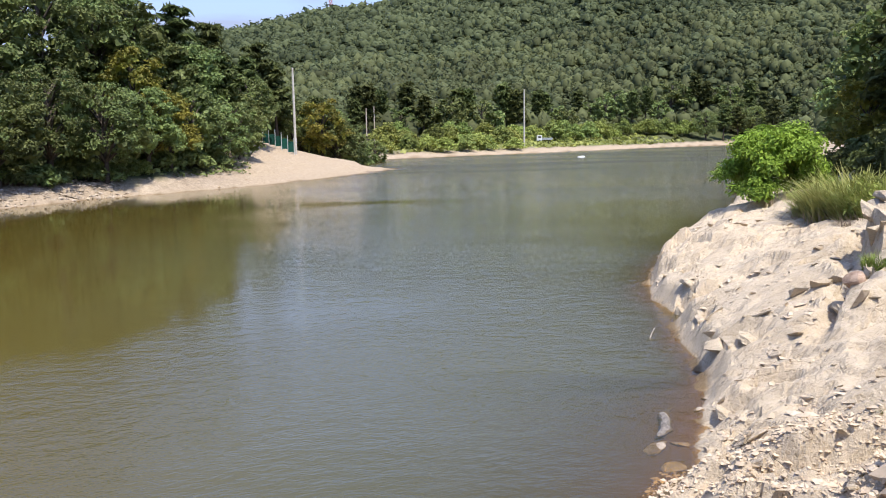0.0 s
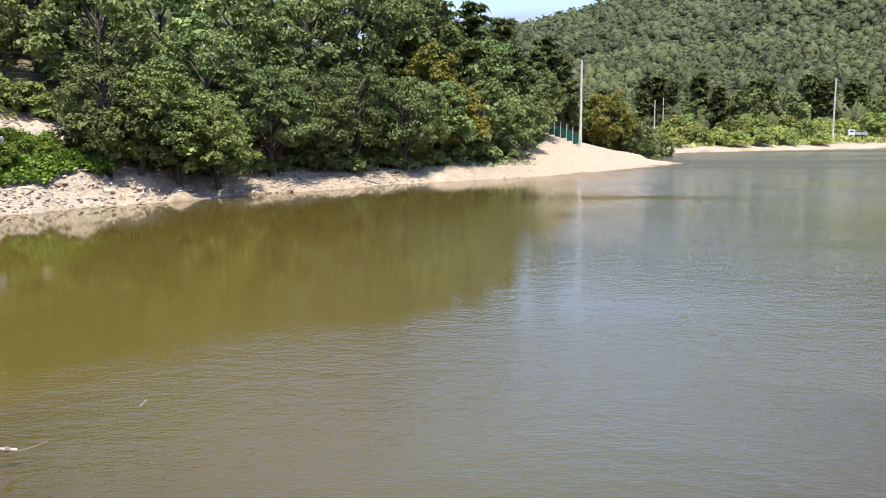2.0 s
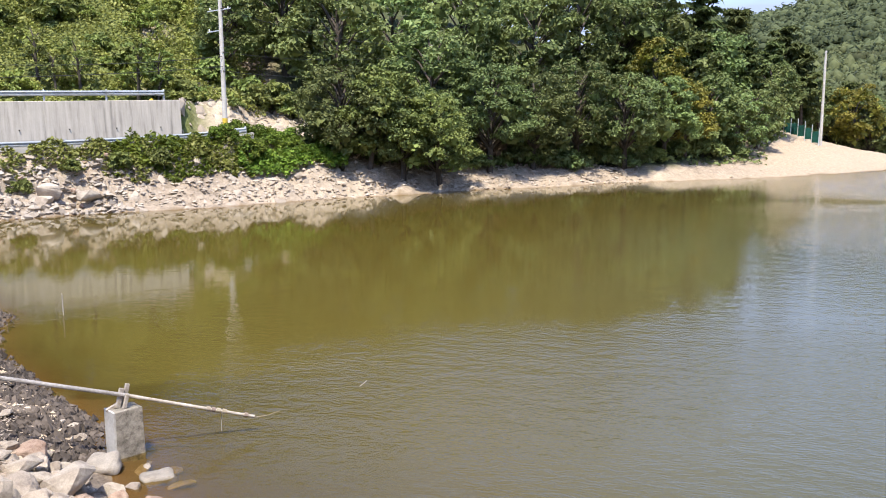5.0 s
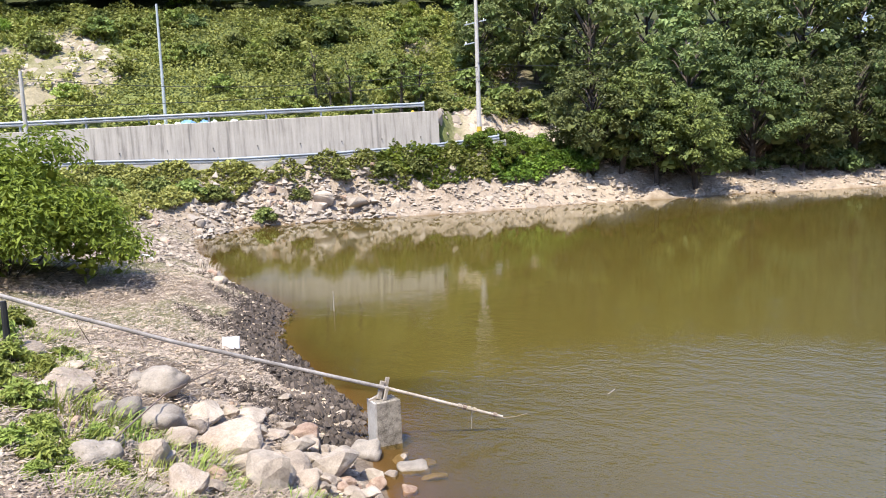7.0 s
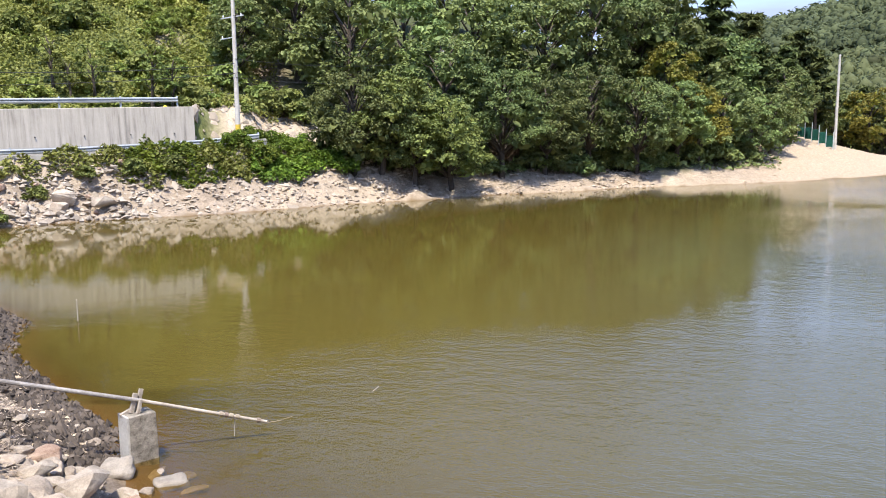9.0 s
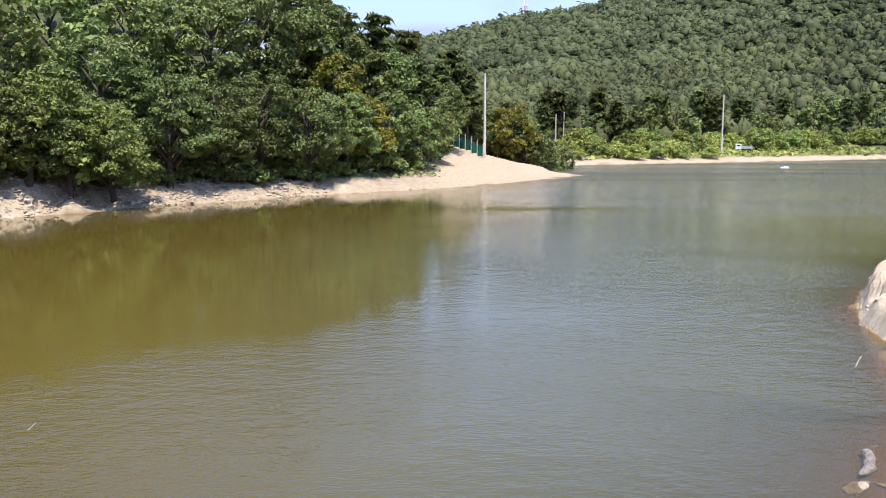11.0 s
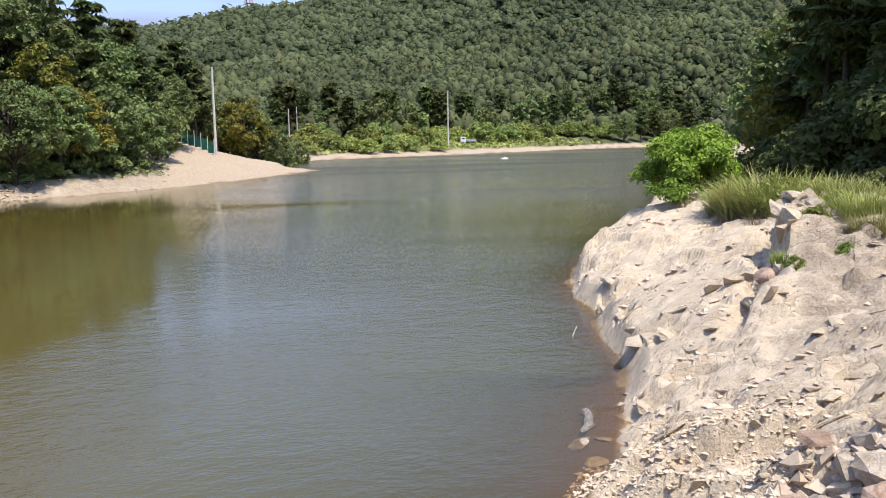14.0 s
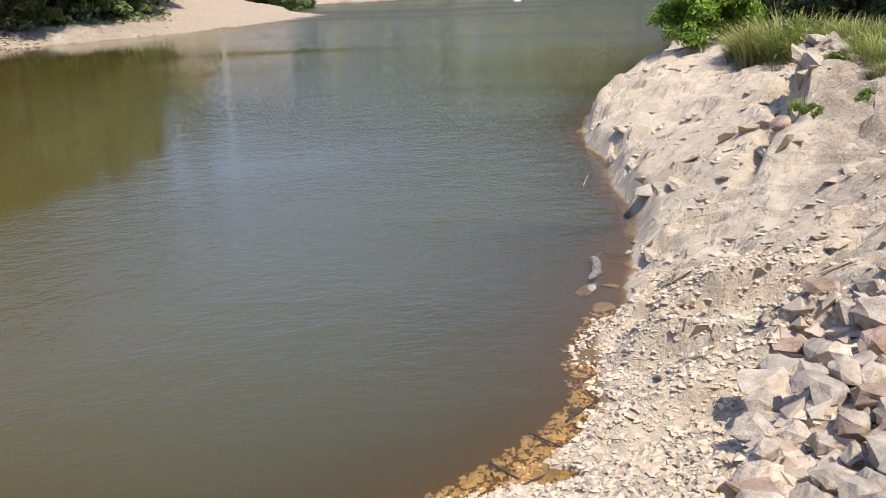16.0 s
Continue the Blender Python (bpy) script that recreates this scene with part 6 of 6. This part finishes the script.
for k, (az, dist, s) in enumerate([(-64.5, 10.6, 0.7), (-63.4, 9.6, 0.6), (-62.6, 11.2, 0.5), (-64.8, 12.2, 0.7), (-61.8, 9.0, 0.5), (-60.6, 11.4, 0.4), (-65.5, 14.0, 0.8), (-63.5, 8.8, 0.6), (-61.0, 8.4, 0.35), (-62.4, 8.6, 0.4), (-64.0, 8.4, 0.45), (-60.2, 9.6, 0.5), (-63.0, 12.0, 0.6), (-61.6, 13.0, 0.5), (-65.2, 9.2, 0.55), (-65.8, 11.2, 0.7), (-59.2, 8.6, 0.45), (-57.4, 9.4, 0.35), (-64.4, 15.4, 0.8)]):
    plant_tree(weed, az, dist, k, s)
for k, (az, dist, s) in enumerate([(46.6, 17.2, 0.5), (47.6, 19.2, 0.7), (45.6, 18.6, 0.5), (48.6, 21.0, 0.8), (49.6, 17.6, 0.5), (46.4, 21.6, 0.6), (44.2, 27.4, 1.6), (45.2, 26.8, 1.9), (46.2, 26.4, 1.2), (43.2, 28.6, 1.2), (45.0, 29.0, 2.0), (46.4, 28.4, 1.9)]):
    plant_tree(weed, az, dist, k, s)
reed = grass_clump(35, 0.9, 0.9, 90, STRAW, "pale dry reeds at the water's edge")
for k, (az, dist, s) in enumerate([(-52.4, 31.5, 1.0), (-51.9, 30.5, 0.8), (-52.8, 33, 0.8)]):
    plant_tree(reed, az, dist, k, s)
slope_bush = bush(36, 2.6, 3.6, LEAF_LIGHT, 1100, 0.28, "green bush on the roadside slope", 1.7, 12)
for k, (az, dist, s) in enumerate([(-43.0, 78, 1.1), (-42.0, 80, 0.9), (-38.8, 72, 0.9), (-37.0, 68, 0.8), (-35.6, 67, 1.0), (-34.4, 68, 0.8), (-46.0, 76, 0.8), (-51.5, 74, 0.8), (-57.5, 78, 0.9), (-61, 76, 0.8), (-33.5, 72, 1.0), (-40.5, 74, 0.8),
                                    (-30.3, 69.5, 1.0), (-29.3, 70.5, 1.1), (-31.3, 70.5, 0.9), (-28.2, 70.0, 1.0), (-32.0, 66.0, 0.4), (-48.0, 50.5, 0.45), (-45.5, 53.5, 0.42), (-42.5, 54.6, 0.4), (-51, 52.0, 0.5), (-53, 51.6, 0.6), (-55, 51.6, 0.6), (-58, 51, 0.7), (-39.5, 55.2, 0.5), (-37.2, 56.0, 0.55)]):
    plant_tree(slope_bush, az, dist, k, s)
for k in range(12):
    az, dist = -64 + 29 * rng.random(), 72 + 20 * rng.random()
    p = polar(az, dist)
    back = float(behind_wall(np.array([p.x]), np.array([p.y]))[0])
    if back > 9 and float(bare_patch(np.array([p.x]), np.array([p.y]))[0]) < 0.2:
        plant_tree((shrub, shrub_light, creeper)[k % 3], az, dist, k, 0.45 + 0.5 * rng.random())
sapling = tree(41, 4.6, 2.4, LEAF_LIGHT, 900, 0.13, "thin young tree on the roadside slope", low=0.3, lobes=10, name="sapling")
for k, (az, dist, s) in enumerate([(-44.0, 68, 1.0), (-41.6, 67.5, 0.95), (-38.2, 66.5, 1.15), (-36.9, 66.5, 1.0), (-43.0, 67, 0.8)]):
    plant_tree(sapling, az, dist, k, s)
mound = bush(38, 1.7, 3.2, VINE, 750, 0.17, "mound of green vines and weeds on the roadside slope", 1.6, 12)
spots = 0
while spots < 52:
    az, dist = -66 + 32 * rng.random(), 66 + 28 * rng.random()
    p = polar(az, dist)
    back = float(behind_wall(np.array([p.x]), np.array([p.y]))[0])
    if 7 < back < 26 and (back > 18 or rng.random() < 0.6) and float(bare_patch(np.array([p.x]), np.array([p.y]))[0]) < 0.2:
        plant_tree(mound, az, dist, spots, 0.5 + 0.7 * rng.random())
        spots += 1
# ---- the sluice block, its pipe and other things of the near bank ----
def sluice_block():
    root = tagged(new("concrete_block"), "weathered concrete sluice block standing in shallow water", "concrete block")
    p = polar(-40.3, 12.75)
    turn = Matrix.Rotation(radians(40.3 + 22), 4, "Z")
    root.matrix_basis = Matrix.Translation((p.x, p.y, -0.25)) @ turn
    bm = bmesh.new()
    box(bm, (0.42, 0.36, 0.98), Matrix.Translation((0, 0, 0.49)), 0.02)
    for v in bm.verts:
        v.co += Vector((noise.noise(v.co * 9), noise.noise(v.co * 9 + Vector((5, 0, 0))), 0)) * 0.012
        v.co.xy *= 1.06 - 0.07 * v.co.z
    part("body", bm, CONCRETE_DARK, root)
    # added slab that makes the narrow left side paler than the body
    bm = bmesh.new()
    box(bm, (0.035, 0.35, 0.84), Matrix.Translation((-0.222, 0.0, 0.56)), 0.006)
    part("side_slab", bm, POLE, root, "pale slab on the narrow side of the block")
    bm = bmesh.new()
    for x, y, h, w in ((-0.05, 0.02, 0.30, 0.07), (0.05, 0.05, 0.34, 0.06), (0.0, -0.08, 0.22, 0.05)):
        box(bm, (w, 0.05, h), Matrix.Translation((x, y, 0.98 + h / 2)) @ Matrix.Rotation(radians(16), 4, "Y"), 0.006)
    part("bracket", bm, WOOD, root, "grey wooden bracket boards")
    bm = bmesh.new()
    box(bm, (0.20, 0.05, 0.05), Matrix.Translation((-0.16, 0.05, 1.0)) @ Matrix.Rotation(radians(-20), 4, "Y"), 0.006)
    part("wedge", bm, WOOD, root, "wooden wedge")


sluice_block()


def long_pipe():
    """The thin pipe that runs down the bank, over the block and out above the water."""
    root = tagged(new("pipe"), "long worn grey pipe leading from the bank over the water", "pipe")
    a, b, c, e = polar(-66.6, 12.95, 3.10), polar(-54.8, 12.47, 2.04), polar(-40.0, 12.75, 0.90), polar(-31.65, 13.0, 0.26)
    pts = [a, a.lerp(b, 0.5) - Vector((0, 0, 0.02)), b, b.lerp(c, 0.5), c]
    for p, q in zip(pts, pts[1:]):
        bm = bmesh.new()
        rod(bm, p, q, 0.032, sides=10)
        bmesh.ops.create_uvsphere(bm, u_segments=10, v_segments=6, radius=0.033, matrix=Matrix.Translation(q))
        part("length", bm, PIPE, root)
    bm = bmesh.new()
    rod(bm, c, e, 0.028, 0.024, 10)
    part("outer_length", bm, WOOD, root, "pale wooden end pole")
    for f in (0.62, 0.66, 0.70, 0.75, 0.93):
        bm = bmesh.new()
        q = c.lerp(e, f)
        d = (e - c).normalized() * 0.03
        rod(bm, q - d, q + d, 0.045, 0.04, 8)
        part("binding", bm, STRAW, root, "rope binding")


long_pipe()


def stake(p, high, r, label, mat, lean=(0.0, 0.0), name="stake"):
    bm = bmesh.new()
    rod(bm, (0, 0, -0.25), (lean[0], lean[1], high), r, r * 0.8, 8)
    ob = tagged(part(name, bm, mat), label, "stake")
    ob.location = p
    return ob


q = polar(-64.7, 12.6)
stake((q.x, q.y, height(q.x, q.y)), 0.78, 0.055, "short dark metal stake under the pipe", CABLE)
bm = bmesh.new()
box(bm, (0.36, 0.05, 0.26), Matrix.Rotation(radians(-22), 4, "X"), 0.012)
ob = tagged(part("white_box", bm, WHITE), "white plastic box lid lying on the muddy bank", "box")
q = polar(-50.9, 17.2)
ob.matrix_basis = Matrix.Translation((q.x, q.y, height(q.x, q.y) + 0.15)) @ Matrix.Rotation(radians(40), 4, "Z")
# white hoop
bm = bmesh.new()
pts = [Vector((0.42 * math.cos(a), 0, 0.24 * math.sin(a))) for a in np.linspace(0.1, 3.0, 14)]
for p0, p1 in zip(pts, pts[1:]):
    rod(bm, p0, p1, 0.035, sides=8)
ob = tagged(part("plastic_hoop", bm, WHITE), "bent white plastic pipe on the bank", "pipe")
q = polar(-56.4, 28.6)
ob.matrix_basis = Matrix.Translation((q.x, q.y, height(q.x, q.y))) @ Matrix.Rotation(radians(50), 4, "Z")


def stick(points, r, label, mat=WOOD, name="stick"):
    bm = bmesh.new()
    for k, (p0, p1) in enumerate(zip(points, points[1:])):
        rod(bm, p0, p1, r * (1 - 0.18 * k), r * (1 - 0.18 * (k + 1)), 7)
    return tagged(part(name, bm, mat), label, "stick")


def ground_at(az, dist, up=0.0):
    p = polar(az, dist)
    return Vector((p.x, p.y, max(height(p.x, p.y), -0.02) + up))


stick([ground_at(-60.0, 8.9, 0.12), ground_at(-55.6, 10.9, 0.42), ground_at(-51.2, 15.0, 0.12)], 0.012, "thin pale rope stretched over the stones", STRAW, "rope")
stick([polar(-24.3, 14.9, -0.02), polar(-23.5, 15.3, 0.02)], 0.009, "twig floating on the lake", PIPE)
stick([polar(-43.6, 23.4, -0.1), polar(-43.6, 23.4, 0.6)], 0.016, "thin stake standing in the water", PIPE, "water_stake")
stick([polar(-31.8, 13.0, 0.24), polar(-30.8, 13.05, 0.24), polar(-29.8, 13.1, 0.28)], 0.006, "thin dry reed at the end of the pole", STRAW)
stick([polar(-33.9, 12.95, 0.4), polar(-33.95, 12.9, 0.1)], 0.006, "frayed cord hanging from the pole", PIPE, "cord")
stick([polar(31.9, 19.4, -0.05), polar(32.1, 19.6, 0.1), polar(32.25, 19.8, 0.16)], 0.012, "pale twig sticking out of the water")
# drowned log and debris by the right bank
bm = bmesh.new()
bmesh.ops.create_uvsphere(bm, u_segments=14, v_segments=18, radius=0.5)
for v in bm.verts:
    v.co = Vector((v.co.x * 0.34, v.co.y * 0.2, v.co.z * 1.5))
    v.co.xy *= 1 + 0.7 * noise.noise(v.co * 4) + 0.35 * noise.noise(v.co * 11)
    v.co.x += 0.12 * math.sin(v.co.z * 4.0)
log = tagged(part("driftwood", bm, WOOD_WET), "gnarled grey driftwood half sunk at the water's edge", "driftwood")
q = polar(33.1, 13.8)
log.matrix_basis = Matrix.Translation((q.x, q.y, -0.04)) @ Matrix.Rotation(radians(-33 - 8), 4, "Z") @ Matrix.Rotation(radians(88), 4, "X") @ Matrix.Diagonal((0.62, 0.6, 1.1, 1))
for pts, rad in (([(31.3, 8.3), (34.0, 8.9)], 0.011), ([(28.4, 8.0), (31.5, 7.7), (33.0, 7.9)], 0.012), ([(25.2, 7.4), (27.6, 7.1)], 0.013), ([(27.0, 6.9), (29.8, 7.2)], 0.01), ([(32.2, 10.2), (34.4, 10.3)], 0.015)):
    stick([polar(a, d, 0.0 + 0.006 * k) for k, (a, d) in enumerate(pts)], rad, "dark wet stick at the water's edge", BARK)
for az, dist, size, me in [(32.6, 12.6, 0.5, FLAT[0]), (34.4, 12.8, 0.4, FLAT[1]), (32.6, 10.1, 0.45, FLAT[2]), (33.6, 9.9, 0.35, FLAT[3]), (36.2, 15.2, 0.5, FLAT[4]), (35.3, 14.6, 0.4, FLAT[1]), (33.8, 11.9, 0.4, FLAT[3])]:
    b = boulder(me, az, dist, size, "wet flat stone in the shallows", "stones in the shallows", None, 0.3, 0.8)
    b.location.z = min(b.location.z, -0.05)
for az, dist, size, me in [(-39.3, 12.1, 0.42, FLAT[0]), (-38.4, 11.7, 0.5, ROUND[3]), (-37.4, 12.0, 0.34, FLAT[2]), (-38.7, 10.9, 0.36, ANGULAR[2]), (-36.8, 11.5, 0.4, FLAT[3]), (-37.8, 10.4, 0.3, ROUND[1]), (-39.9, 11.4, 0.3, ANGULAR[3])]:
    b = boulder(me, az, dist, size, "wet brown stone lying in the shallows", "stones in the shallows", None, 0.3, 0.8)
    b.location.z = min(b.location.z, -0.02)

# ---- far things ----
def fence():
    root = tagged(new("mesh_fence"), "green mesh fence with thin posts on the sand bank", "fence")
    a, b = polar(4.9, 113), polar(7.0, 112)
    for k in range(6):
        p = a.lerp(b, k / 5)
        z = height(p.x, p.y)
        bm = bmesh.new()
        rod(bm, (p.x, p.y, z - 0.2), (p.x, p.y, z + 2.3), 0.05, sides=8)
        part("post", bm, SILVER, root)
    for k in range(5):
        p, q = a.lerp(b, k / 5), a.lerp(b, (k + 1) / 5)
        bm = bmesh.new()
        z = height(p.x, p.y)
        for i in range(13):
            c = p.lerp(q, i / 12)
            rod(bm, (c.x, c.y, z + 0.05), (c.x, c.y, z + 1.4), 0.035, sides=4)
        for h in (0.1, 0.4, 0.75, 1.1, 1.4):
            rod(bm, (p.x, p.y, z + h), (q.x, q.y, z + h), 0.03, sides=4)
        part("mesh_panel", bm, FENCE, root)


fence()


def small_truck(az, dist):
    root = tagged(new("truck"), "small white truck parked behind the far beach", "truck")
    p = polar(az, dist)
    root.matrix_basis = Matrix.Translation((p.x, p.y, height(p.x, p.y) + 0.1)) @ Matrix.Rotation(radians(-az + 8), 4, "Z")
    bm = bmesh.new()
    box(bm, (1.5, 1.6, 1.55), Matrix.Translation((-1.5, 0, 1.15)), 0.18)
    cab = part("cab", bm, PAINT_WHITE, root)
    bm = bmesh.new()
    box(bm, (0.9, 1.62, 0.5), Matrix.Translation((-1.45, 0, 1.5)), 0.06)
    part("window", bm, GLASS_DARK, cab, "dark window glass")
    bm = bmesh.new()
    box(bm, (2.9, 1.7, 0.18), Matrix.Translation((0.75, 0, 0.75)), 0.03)
    part("bed", bm, STEEL, root)
    for y in (-0.84, 0.84):
        bm = bmesh.new()
        box(bm, (2.9, 0.05, 0.42), Matrix.Translation((0.75, y, 1.05)), 0.015)
        part("side_board", bm, STEEL, root)
    for x in (-1.5, 1.4):
        for y in (-0.75, 0.75):
            bm = bmesh.new()
            rod(bm, (x, y - 0.1, 0.32), (x, y + 0.1, 0.32), 0.32, sides=18)
            part("wheel", bm, RUBBER, root)


small_truck(24.5, shore_at(24.5, 14, 60))
bm = bmesh.new()
box(bm, (1.7, 0.6, 0.26), Matrix.Translation((0, 0, 0.05)), 0.1)
box(bm, (0.4, 0.4, 0.14), Matrix.Translation((0.3, 0, 0.24)), 0.05)
ob = tagged(part("float", bm, WHITE), "white foam float on the lake", "float")
q = polar(27.05, 164)
ob.matrix_basis = Matrix.Translation(q) @ Matrix.Rotation(0.4, 4, "Z")

# sacks and sheet behind the upper guardrail
for k, (az, dist, w, h, mat, label) in enumerate([(-52.6, 61.0, 1.7, 0.55, BLUE, "blue plastic sheet bundled behind the guardrail"), (-51.6, 61.3, 1.0, 0.5, BLUE, "blue plastic sheet bundled behind the guardrail"), (-53.3, 61.2, 0.8, 0.45, WHITE, "white sack beside the road"),
                                                   (-50.9, 61.2, 0.9, 0.45, WHITE, "white sack beside the road"), (-54.5, 61.0, 0.8, 0.4, WHITE, "white sack beside the road"), (-49.6, 61.4, 1.0, 0.4, WHITE, "white sack beside the road"),
                                                   (-37.4, 62.2, 0.5, 0.35, YELLOW, "yellow bag at the end of the wall")]):
    bm = bmesh.new()
    bmesh.ops.create_icosphere(bm, subdivisions=3, radius=0.5)
    for v in bm.verts:
        v.co *= 1 + 0.3 * noise.noise(v.co * 2.5 + Vector((k, 0, 0))) + 0.1 * noise.noise(v.co * 7)
        v.co.z = max(v.co.z, -0.3)
    ob = tagged(part("sack", bm, mat), label, "sack")
    p = polar(az, dist)
    ob.matrix_basis = Matrix.Translation((p.x, p.y, height(p.x, p.y) + 0.3 * h)) @ Matrix.Rotation(0.7 * k, 4, "Z") @ Matrix.Diagonal((0.65 * w, 0.5 * w, h * 1.0, 1))
